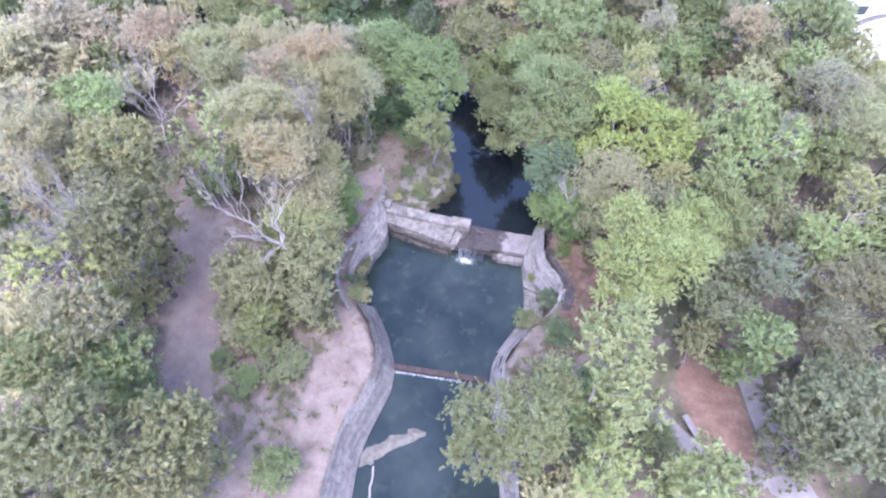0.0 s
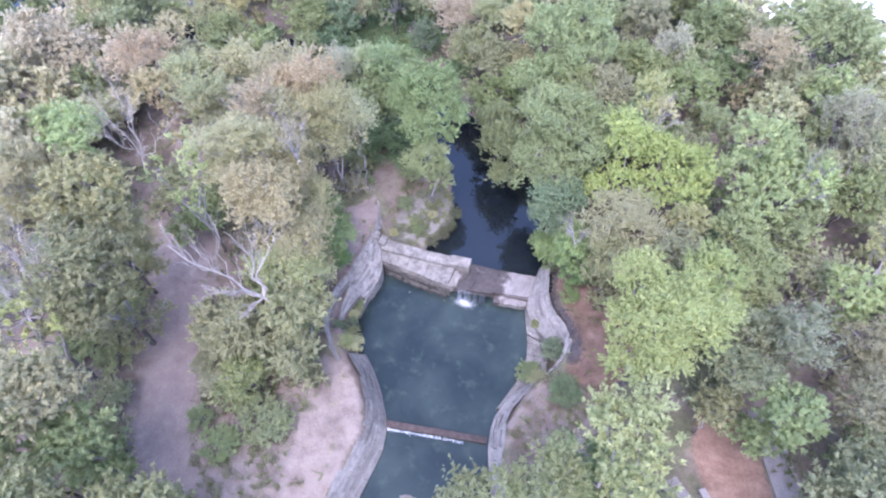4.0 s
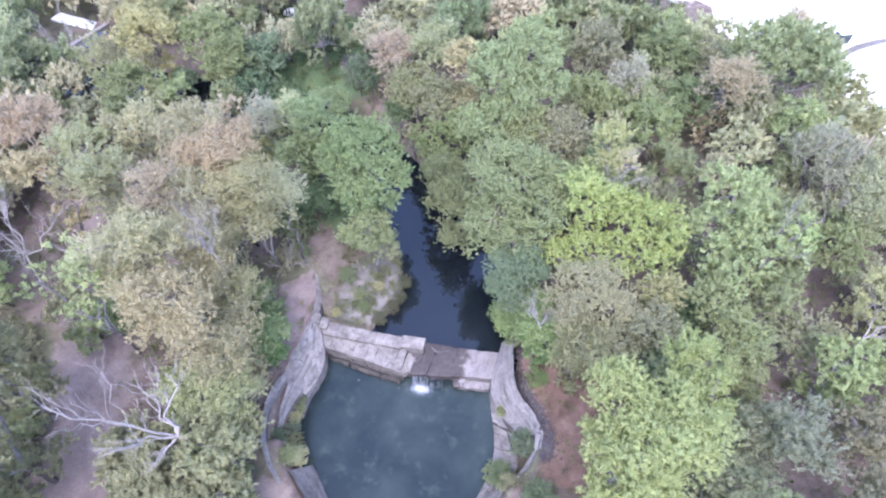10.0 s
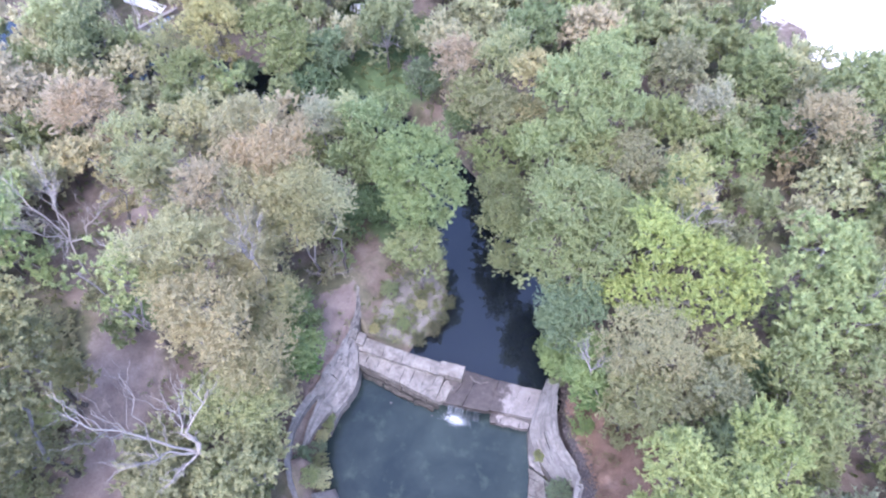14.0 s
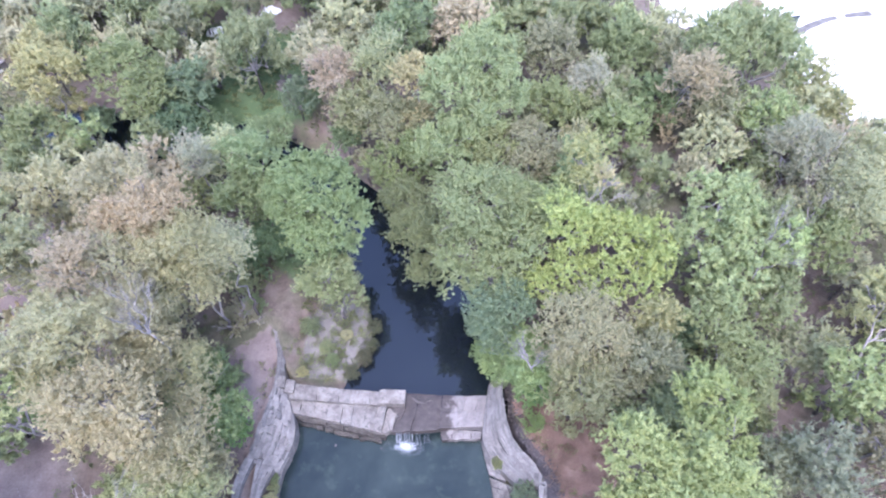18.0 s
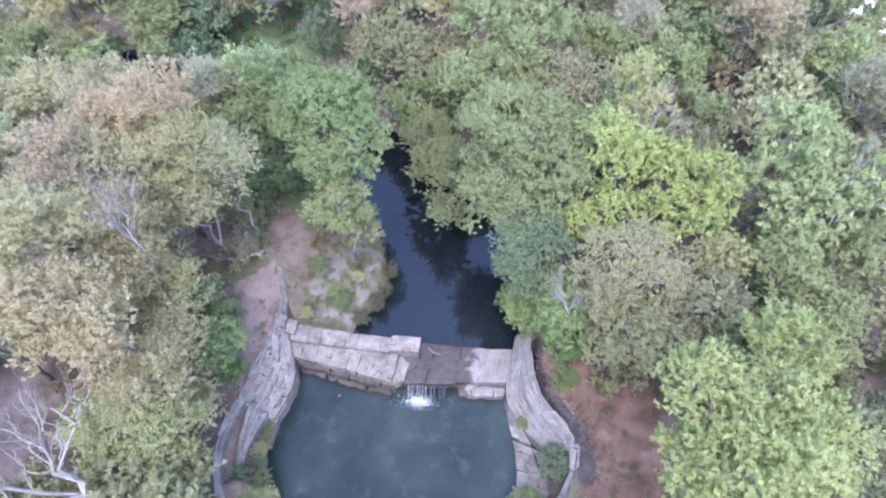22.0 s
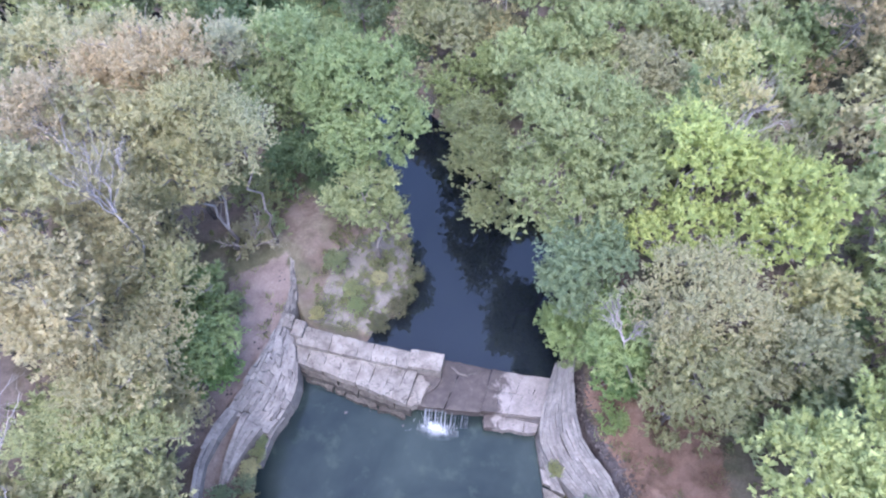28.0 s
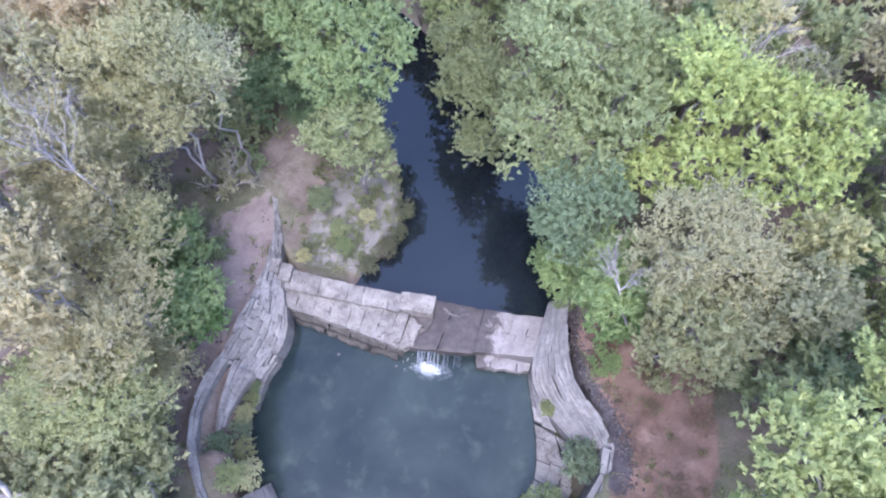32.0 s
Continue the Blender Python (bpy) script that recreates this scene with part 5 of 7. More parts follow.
place("green", -5.95, -3.7, 0.7, 0.28, "shrub")
place("olivegreen", -5.8, -4.3, 0.8, 0.34, "shrub")
place("teal", -5.75, -5.6, 0.9, 0.45, "shrub")
place("palegreen", -4.7, -7.2, 1.1, 0.6, "shrub")
place("olivegreen", -5.3, -7.5, 1.6, 0.55, "shrub")
place("teal", 8.45, -3.55, 1.2, 0.8, "shrub")
place("green", 7.2, -5.6, 1.0, 0.8, "shrub")
place("olive", 7.9, -6.3, 1.9, 0.6, "shrub")
place("olivegreen", 6.85, -1.75, 0.95, 0.34, "shrub")
place("green", 6.75, 2.9, 1.9, 0.5, "shrub")


# brush beside the trail
place("olive", -22.6, -7.0, 2.9, 1.3, "shrub")
place("olivegreen", -20.9, -9.4, 2.9, 1.2, "shrub")
place("olive", -20.2, -11.6, 2.9, 1.4, "shrub")
place("olivegreen", -18.8, -13.8, 2.9, 1.2, "shrub")
place("olive", -17.4, -16.2, 2.9, 1.3, "shrub")
place("green", -16.0, -18.2, 2.9, 1.0, "shrub")
place("olivegreen", -22.4, -10.4, 2.9, 1.5, "shrub")
place("olive", -24.4, -5.6, 2.9, 1.5, "shrub")
place("olivegreen", -21.8, -13.6, 2.9, 1.4, "shrub")
place("olive", -12.6, -12.2, 2.9, 1.1, "shrub")
place("twiggy", -11.4, -13.4, 2.9, 0.9, "shrub")

# smaller trees between the large ones
place('olive', -35.1, 44.2, 4.2, 1.4, filler=True)
place('tan', -18.4, 15.1, 4.8, 2.4, filler=True)
place('palegreen', -31.2, 41.2, 5.1, 1.7, filler=True)
place('palegreen', 12.0, -18.5, 4.6, 2.3, filler=True)
place('pale', -58.0, 32.7, 5.9, 2.3, filler=True)
place('yellowgreen', -38.5, 12.1, 4.6, 1.6, filler=True)
place('graygreen', -26.5, 44.2, 5.3, 1.6, filler=True)
place('olive', -6.3, 31.9, 5.0, 2.0, filler=True)
place('palegreen', 11.5, 44.7, 4.8, 2.1, filler=True)
place('graygreen', -36.5, 3.9, 4.8, 2.5, filler=True)
place('olivegreen', -20.1, 39.2, 4.4, 1.6, filler=True)
place('graygreen', -18.6, 27.8, 4.5, 2.2, filler=True)
place('light', 16.7, 35.8, 5.0, 2.1, filler=True)
place('olivegreen', -26.4, -13.0, 5.4, 1.5, filler=True)
place('yellowgreen', -52.2, 27.6, 4.4, 2.4, filler=True)
place('light', -1.4, 40.0, 4.5, 2.0, filler=True)
place('olive', -48.7, 36.4, 5.0, 2.4, filler=True)
place('palegreen', -53.9, 34.4, 4.6, 2.5, filler=True)
place('yellowgreen', -39.3, 46.4, 4.7, 1.9, filler=True)
place('light', 31.0, -4.5, 5.5, 2.4, filler=True)
place('olivegreen', 13.2, 48.7, 4.2, 2.4, filler=True)
place('pale', -59.4, 36.0, 5.4, 2.2, filler=True)
place('pale', -44.2, 3.2, 5.0, 1.7, filler=True)
place('olivegreen', -37.0, 36.6, 5.9, 1.6, filler=True)
place('graygreen', -15.8, 43.0, 5.8, 2.5, filler=True)
place('olivegreen', 32.3, 10.9, 4.9, 1.6, filler=True)
place('olivegreen', -6.5, 49.9, 4.6, 1.6, filler=True)
place('graygreen', -9.4, 44.6, 5.9, 2.5, filler=True)
place('green', 3.4, 49.7, 4.6, 2.1, filler=True)
place('green', -0.3, 47.5, 5.7, 2.1, filler=True)
place('olivegreen', -39.7, 35.0, 4.7, 2.0, filler=True)
place('olivegreen', -28.8, 37.8, 4.7, 2.1, filler=True)
place('yellowgreen', -55.1, 37.7, 5.5, 2.3, filler=True)
place('olivegreen', -33.8, 39.2, 4.9, 2.5, filler=True)
place('pale', -42.6, 30.3, 5.6, 2.3, filler=True)
place('green', -1.8, 34.8, 4.4, 1.4, filler=True)
place('palegreen', -8.2, 34.6, 5.7, 2.4, filler=True)
place('olivegreen', -25.7, 34.8, 4.7, 1.6, filler=True)
place('graygreen', -53.6, 40.9, 4.9, 1.5, filler=True)
place('yellowgreen', -49.2, 30.9, 5.9, 2.1, filler=True)
place('palegreen', -6.3, 41.3, 4.4, 1.8, filler=True)
place('olivegreen', -48.9, 16.1, 4.6, 2.4, filler=True)
place('green', -18.9, 36.8, 5.6, 2.0, filler=True)
place('pale', -35.7, 13.6, 5.6, 2.1, filler=True)
place('olivegreen', -57.3, 28.0, 5.8, 2.1, filler=True)
place('olivegreen', -43.5, 43.1, 5.9, 2.1, filler=True)
place('olive', -52.8, 31.3, 5.9, 2.2, filler=True)
place('olivegreen', 38.6, 19.9, 6.0, 2.1, filler=True)
place('yellowgreen', -24.8, 32.9, 4.6, 1.7, filler=True)
place('green', -13.2, 38.1, 5.5, 2.0, filler=True)
place('palegreen', 4.2, 38.5, 5.8, 1.6, filler=True)
place('green', -9.8, 40.6, 4.3, 2.4, filler=True)
place('palegreen', -46.2, 40.4, 4.2, 2.2, filler=True)
place('olivegreen', 11.9, 38.0, 4.7, 2.3, filler=True)
place('palegreen', -39.8, 38.7, 5.0, 2.0, filler=True)
place('graygreen', -52.6, 38.6, 5.1, 1.6, filler=True)
place('palegreen', -32.0, 3.8, 5.7, 1.7, filler=True)
place('yellowgreen', -51.1, 41.1, 4.6, 2.6, filler=True)
place('tan', 9.4, 54.6, 4.2, 2.5, filler=True)
place('olivegreen', -33.1, 13.4, 4.8, 1.9, filler=True)
place('olivegreen', 35.4, 19.1, 4.7, 2.5, filler=True)
place('green', -24.7, -9.7, 5.7, 2.1, filler=True)
place('graygreen', -4.8, 33.5, 4.7, 1.5, filler=True)
place('pale', -29.4, 30.2, 4.4, 1.8, filler=True)
place('olivegreen', 23.9, 18.1, 5.7, 1.5, filler=True)
place('olivegreen', -53.0, 42.8, 5.4, 1.4, filler=True)
place('light', 10.0, 14.2, 5.5, 2.5, filler=True)
place('olivegreen', -22.5, 28.9, 4.9, 1.7, filler=True)
place('olive', 14.9, 12.7, 5.1, 1.9, filler=True)
place('yellowgreen', -50.4, 12.1, 6.0, 2.4, filler=True)
place('palegreen', 28.9, 24.9, 5.3, 2.5, filler=True)
place('olivegreen', -16.4, 32.7, 4.6, 1.5, filler=True)
place('olive', -3.7, 42.9, 5.4, 2.6, filler=True)
place('light', 34.6, 7.1, 5.8, 2.5, filler=True)
place('olivegreen', -19.5, 17.8, 5.5, 1.7, filler=True)
place('green', 11.3, -12.9, 5.8, 2.1, filler=True)
place('olive', 26.9, -6.8, 4.8, 2.0, filler=True)
place('olivegreen', -35.2, 7.5, 4.8, 2.4, filler=True)
place('palegreen', -49.3, 8.0, 5.1, 2.1, filler=True)
place('yellowgreen', -33.0, 30.1, 5.3, 2.2, filler=True)
place('olive', 2.2, 45.6, 4.3, 1.6, filler=True)
place('olivegreen', -16.5, 46.8, 5.1, 2.5, filler=True)
place('graygreen', 20.2, 18.5, 5.0, 1.5, filler=True)
place('olive', -24.2, 41.5, 5.7, 2.3, filler=True)
place('olive', -46.0, 13.4, 4.3, 2.2, filler=True)
place('pale', -36.8, 41.3, 5.0, 1.5, filler=True)
place('olivegreen', -48.6, 44.1, 4.9, 2.0, filler=True)
place('palegreen', 28.5, -9.9, 4.7, 1.4, filler=True)
place('palegreen', -36.7, -0.0, 5.3, 2.4, filler=True)
place('olive', -31.9, 34.8, 5.5, 1.7, filler=True)
place('green', 0.5, 35.9, 4.4, 1.5, filler=True)
place('palegreen', -43.4, 34.0, 5.1, 1.6, filler=True)
place('olivegreen', -27.6, 33.2, 5.5, 1.9, filler=True)
place('olive', -9.0, 48.3, 4.5, 2.0, filler=True)
place('olivegreen', 16.4, 16.9, 5.6, 2.0, filler=True)
place('pale', -45.4, 18.7, 5.2, 2.3, filler=True)
place('olive', 37.0, 23.3, 5.1, 1.9, filler=True)
place('green', -22.8, 46.6, 5.0, 1.8, filler=True)
place('olivegreen', 10.7, 35.1, 5.4, 2.2, filler=True)
place('yellowgreen', -45.6, 32.2, 5.1, 1.4, filler=True)
place('green', 5.2, 41.9, 5.8, 2.3, filler=True)
place('palegreen', -27.0, 30.4, 5.0, 1.8, filler=True)
place('yellowgreen', -46.3, 34.4, 4.4, 2.0, filler=True)
place('olivegreen', -4.4, 47.7, 4.2, 1.8, filler=True)
place('olivegreen', 29.6, -14.2, 5.1, 1.9, filler=True)
place('olivegreen', 19.7, 1.5, 4.9, 2.0, filler=True)
place('palegreen', -32.4, -6.2, 4.4, 1.8, filler=True)
place('olive', -29.7, 13.8, 4.8, 2.3, filler=True)
place('green', 36.7, 11.9, 4.4, 2.6, filler=True)
place('palegreen', 21.3, 20.6, 5.8, 2.0, filler=True)
place('green', 12.8, 55.3, 4.6, 1.4, filler=True)
place('olivegreen', -19.0, 43.8, 5.6, 2.2, filler=True)
place('graygreen', -27.6, 41.2, 5.1, 1.6, filler=True)
place('tan', 30.9, 21.6, 6.0, 1.5, filler=True)
place('olivegreen', 13.7, 24.5, 5.5, 2.1, filler=True)
place('tan', 2.0, 34.0, 5.9, 2.5, filler=True)
place('olive', -29.1, 35.6, 4.2, 1.5, filler=True)
place('light', 29.9, 6.0, 4.2, 1.9, filler=True)
place('tan', -45.0, 6.2, 5.9, 1.7, filler=True)
place('light', 6.3, 39.2, 5.0, 1.6, filler=True)
place('olivegreen', 27.2, 35.9, 4.8, 2.0, filler=True)
place('olive', 25.2, 14.5, 5.0, 2.2, filler=True)
place('green', 16.2, 10.7, 4.4, 1.6, filler=True)
place('olive', -11.0, -10.4, 4.3, 2.0, filler=True)
place('olivegreen', -42.5, 14.8, 5.4, 1.7, filler=True)
place('olive', 19.8, 29.8, 5.7, 2.3, filler=True)
place('palegreen', -15.3, 30.8, 5.6, 1.8, filler=True)
place('olivegreen', 8.2, 49.4, 5.5, 2.0, filler=True)
place('green', -13.6, 47.8, 5.4, 2.5, filler=True)
place('green', 6.3, 54.0, 4.6, 1.6, filler=True)
place('yellowgreen', -31.0, 28.6, 5.1, 1.9, filler=True)
place('olive', -43.8, 9.9, 5.4, 1.7, filler=True)
place('pale', -43.8, 16.7, 4.9, 1.4, filler=True)
place('palegreen', -13.5, 16.8, 5.9, 1.8, filler=True)
place('palegreen', 9.4, 42.5, 5.9, 1.5, filler=True)
place('olivegreen', -18.2, 40.4, 5.4, 1.4, filler=True)
place('olivegreen', -43.2, 40.4, 5.8, 1.9, filler=True)
place('green', 7.5, 12.7, 4.4, 1.6, filler=True)
place('olivegreen', 6.8, 36.1, 5.5, 2.4, filler=True)
place('palegreen', 8.8, 37.8, 5.8, 1.6, filler=True)
place('olive', -17.3, 34.9, 5.7, 1.8, filler=True)
place('light', 1.1, 39.2, 5.7, 2.0, filler=True)
place('olivegreen', -8.2, 37.8, 4.9, 2.5, filler=True)
place('palegreen', 8.9, 45.3, 4.6, 2.3, filler=True)
place('pale', -40.0, 41.5, 4.6, 2.2, filler=True)
place('graygreen', -36.4, 33.2, 5.7, 2.6, filler=True)
place('olive', -37.2, 39.1, 5.8, 2.0, filler=True)
place('light', 6.3, 44.4, 5.5, 1.8, filler=True)
place('olivegreen', -21.8, 34.9, 5.1, 1.7, filler=True)
place('olive', -48.2, 28.5, 5.3, 1.6, filler=True)
place('graygreen', -30.5, -1.9, 5.4, 2.1, filler=True)
place('olivegreen', 14.9, 39.9, 5.8, 2.6, filler=True)
place('light', 4.1, 31.7, 5.7, 2.3, filler=True)
place('pale', -15.1, 5.1, 4.7, 1.7, filler=True)
place('olive', -2.5, 49.4, 4.2, 1.4, filler=True)
place('light', 21.6, 33.2, 5.2, 1.5, filler=True)
place('green', 10.4, 17.0, 6.0, 1.9, filler=True)
place('olivegreen', -30.2, 44.6, 4.7, 1.8, filler=True)
place('light', 34.1, 2.9, 4.9, 1.6, filler=True)
place('graygreen', -20.5, 10.6, 5.9, 2.0, filler=True)
place('green', 12.2, 18.9, 5.3, 1.6, filler=True)
place('olive', -5.0, 39.3, 4.7, 2.1, filler=True)
place('olive', -37.4, 29.0, 4.8, 1.4, filler=True)
place('palegreen', -22.8, 38.6, 5.3, 2.2, filler=True)
place('olivegreen', -55.2, 29.0, 5.3, 1.6, filler=True)
place('light', 28.4, 21.8, 4.2, 1.6, filler=True)
place('graygreen', 29.1, 34.0, 5.3, 1.4, filler=True)
place('olivegreen', 1.1, 42.0, 4.6, 2.3, filler=True)
place('olive', 30.7, -1.3, 5.0, 2.3, filler=True)
place('palegreen', 33.3, 21.5, 5.6, 2.3, filler=True)
place('olivegreen', 7.1, 30.2, 6.0, 1.8, filler=True)
place('olivegreen', 29.3, -7.9, 5.6, 1.7, filler=True)
place('olive', -22.5, 31.7, 5.6, 2.1, filler=True)
place('olivegreen', -26.7, 46.5, 4.8, 2.1, filler=True)
place('tan', 28.4, 40.3, 5.2, 1.5, filler=True)
place('olive', 30.4, 36.5, 4.4, 2.0, filler=True)
place('graygreen', -40.1, -0.9, 5.5, 1.6, filler=True)
place('graygreen', -10.1, 28.9, 5.8, 1.9, filler=True)
place('olive', -13.5, 40.8, 4.8, 2.1, filler=True)
place('pale', -32.6, 6.3, 4.5, 2.0, filler=True)
place('olivegreen', 21.8, 17.3, 4.2, 1.5, filler=True)
place('palegreen', 5.8, 46.7, 4.6, 1.5, filler=True)
place('yellowgreen', -35.3, 19.3, 5.5, 1.7, filler=True)
place('olivegreen', -26.6, 13.8, 5.6, 1.9, filler=True)
place('palegreen', -35.7, 10.0, 4.5, 1.9, filler=True)
place('olive', -35.2, -8.1, 4.5, 1.7, filler=True)
place('graygreen', 10.1, 32.1, 5.5, 1.8, filler=True)
place('olivegreen', 15.8, 45.5, 5.8, 1.4, filler=True)
place('olivegreen', 27.7, 38.1, 4.8, 1.5, filler=True)
place('olive', 28.5, 10.4, 4.7, 1.6, filler=True)
place('graygreen', -21.2, 14.2, 5.6, 1.5, filler=True)
place('yellowgreen', -50.8, 34.1, 4.6, 2.6, filler=True)
place('palegreen', 19.3, 34.4, 5.6, 2.5, filler=True)
place('palegreen', -25.6, 16.2, 4.4, 2.3, filler=True)
place('graygreen', -25.7, -6.5, 4.6, 1.7, filler=True)
place('palegreen', -8.0, 29.5, 5.0, 1.5, filler=True)
place('olivegreen', 32.4, 15.6, 5.4, 2.1, filler=True)
place('olivegreen', 29.9, 1.9, 5.8, 1.7, filler=True)
place('graygreen', -21.5, 26.4, 4.5, 1.8, filler=True)
place('palegreen', -37.3, 19.4, 4.6, 1.4, filler=True)
place('pale', -38.4, 31.3, 4.6, 1.4, filler=True)
place('olivegreen', -12.6, 44.2, 4.9, 1.8, filler=True)
place('olivegreen', -53.6, 15.6, 4.8, 2.0, filler=True)
place('palegreen', -48.3, 39.3, 4.7, 1.8, filler=True)
place('olive', -3.5, 35.8, 6.0, 1.5, filler=True)
place('olivegreen', 0.9, 29.1, 5.1, 1.5, filler=True)
place('olivegreen', -34.8, 42.0, 4.4, 1.5, filler=True)
place('olivegreen', -47.7, 26.2, 4.3, 2.0, filler=True)
place('olive', 8.0, 23.1, 4.9, 1.7, filler=True)
place('pale', -34.0, 16.9, 5.7, 1.6, filler=True)
place('olivegreen', -40.6, 31.7, 6.0, 1.6, filler=True)
place('olive', -10.5, 32.4, 4.8, 1.8, filler=True)
place('palegreen', -25.9, 39.5, 6.0, 1.8, filler=True)
place('olive', -56.8, 39.6, 4.5, 1.9, filler=True)
place('graygreen', -7.6, 42.8, 5.2, 1.4, filler=True)
place('palegreen', 1.1, 49.6, 4.3, 1.6, filler=True)
place('graygreen', 11.7, 53.4, 4.3, 1.8, filler=True)
place('graygreen', -44.0, 36.1, 5.0, 1.9, filler=True)
place('palegreen', -34.6, 0.7, 5.2, 1.4, filler=True)
place('pale', -31.2, 37.9, 5.3, 1.5, filler=True)
place('graygreen', -23.2, 44.1, 5.1, 1.4, filler=True)
place('olive', -20.8, 42.0, 4.6, 1.5, filler=True)
place('palegreen', 6.5, 15.5, 4.4, 2.2, filler=True)
place('olivegreen', -34.9, 35.7, 5.4, 1.6, filler=True)
place('graygreen', 29.4, 38.8, 4.6, 1.5, filler=True)
place('pale', -34.4, 46.3, 4.2, 1.4, filler=True)
place('olivegreen', -52.0, 18.1, 4.7, 1.6, filler=True)
place('green', -31.1, -12.3, 5.6, 2.6, filler=True)
place('pale', -40.2, 15.1, 5.4, 1.7, filler=True)
place('pale', -33.7, 3.0, 4.6, 1.4, filler=True)
place('olive', 9.6, 40.2, 4.8, 2.1, filler=True)
place('yellowgreen', -46.5, 44.3, 4.5, 1.5, filler=True)
place('yellowgreen', -30.8, 47.1, 4.4, 1.9, filler=True)
place('graygreen', -28.3, -14.1, 5.3, 1.9, filler=True)
place('tan', 23.4, 27.5, 5.0, 1.4, filler=True)
place('olivegreen', 31.1, 8.3, 4.9, 2.4, filler=True)
place('olivegreen', -15.0, 13.4, 4.3, 1.5, filler=True)
place('palegreen', 30.6, 27.4, 4.7, 1.5, filler=True)
place('olive', 16.2, 27.3, 4.7, 1.8, filler=True)
place('light', 29.4, -11.9, 5.4, 1.5, filler=True)
place('olivegreen', -51.9, 44.7, 4.4, 1.8, filler=True)
place('olive', -4.9, 45.6, 5.9, 1.4, filler=True)
place('graygreen', -58.2, 25.3, 4.4, 1.7, filler=True)
place('palegreen', -33.2, 32.5, 5.7, 1.6, filler=True)
place('olivegreen', 14.2, 35.8, 5.3, 2.0, filler=True)
place('green', 14.8, 0.1, 5.7, 2.1, filler=True)
place('graygreen', 13.8, 42.5, 5.6, 1.7, filler=True)
place('olivegreen', 32.2, 5.7, 5.1, 1.5, filler=True)
place('tan', 10.5, 49.8, 4.2, 1.6, filler=True)
place('green', -7.1, 46.5, 5.0, 1.5, filler=True)
place('pale', -35.8, 27.7, 5.9, 1.5, filler=True)
place('olivegreen', -44.6, 26.4, 6.0, 1.4, filler=True)
place('pale', -47.4, 10.8, 4.6, 1.6, filler=True)
place('olivegreen', 13.3, 16.3, 4.3, 1.8, filler=True)
place('green', -23.7, 35.9, 4.7, 1.7, filler=True)
place('yellowgreen', -47.9, 33.0, 4.5, 1.5, filler=True)
place('olivegreen', 14.3, 51.7, 5.3, 1.8, filler=True)
place('graygreen', 7.3, 51.8, 5.1, 2.3, filler=True)


def join_meshes(name, pieces, mat):
    """One mesh out of many placed ones."""
    verts, loops, sizes, at = [], [], [], 0
    for me, m in pieces:
        co = np.empty(len(me.vertices) * 3, np.float32)
        me.vertices.foreach_get("co", co)
        m = np.array(m)
        verts.append(co.reshape(-1, 3) @ m[:3, :3].T + m[:3, 3])
        vi, lt = np.empty(len(me.loops), np.int32), np.empty(len(me.polygons), np.int32)
        me.loops.foreach_get("vertex_index", vi)
        me.polygons.foreach_get("loop_total", lt)
        loops.append(vi + at)
        sizes.append(lt)
        at += len(me.vertices)
    verts, loops, sizes = np.concatenate(verts), np.concatenate(loops), np.concatenate(sizes)
    out = bpy.data.meshes.new(name)
    out.vertices.add(len(verts))
    out.vertices.foreach_set("co", verts.astype(np.float32).ravel())
    out.loops.add(len(loops))
    out.loops.foreach_set("vertex_index", loops.astype(np.int32))
    out.polygons.add(len(sizes))
    out.polygons.foreach_set("loop_start", np.r_[0, np.cumsum(sizes)[:-1]].astype(np.int32))
    out.update(calc_edges=True)
    out.materials.append(mat)
    return out


def far_woods():
    """The far small trees, one wood for each kind of leaf."""
    for kind, trees in FAR_WOODS.items():
        colour = KINDS[kind][1]
        # same grey share as the placed trees, haze painted into the leaves
        grey = 0.3 * colour[0] + 0.6 * colour[1] + 0.1 * colour[2]
        wood = root("far_woods", "distant " + KINDS[kind][2].replace("tree", "trees").replace(" a ", " "), "woods", kind="stuff")
        leafy = new("crowns", join_meshes("far_crowns", [(c, m) for c, b, s, m, t in trees], LEAF))
        leafy.color = tuple(1.66 * (0.80 * v + 0.22 * grey) for v in colour) + (1,)
        woody = new("limbs", join_meshes("far_limbs", [(b, m) for c, b, s, m, t in trees], BARK))
        stems = new("trunks", join_meshes("far_trunks", [(s, t) for c, b, s, m, t in trees], TRUNK_BARK))
        leafy.parent = woody.parent = stems.parent = wood


far_woods()


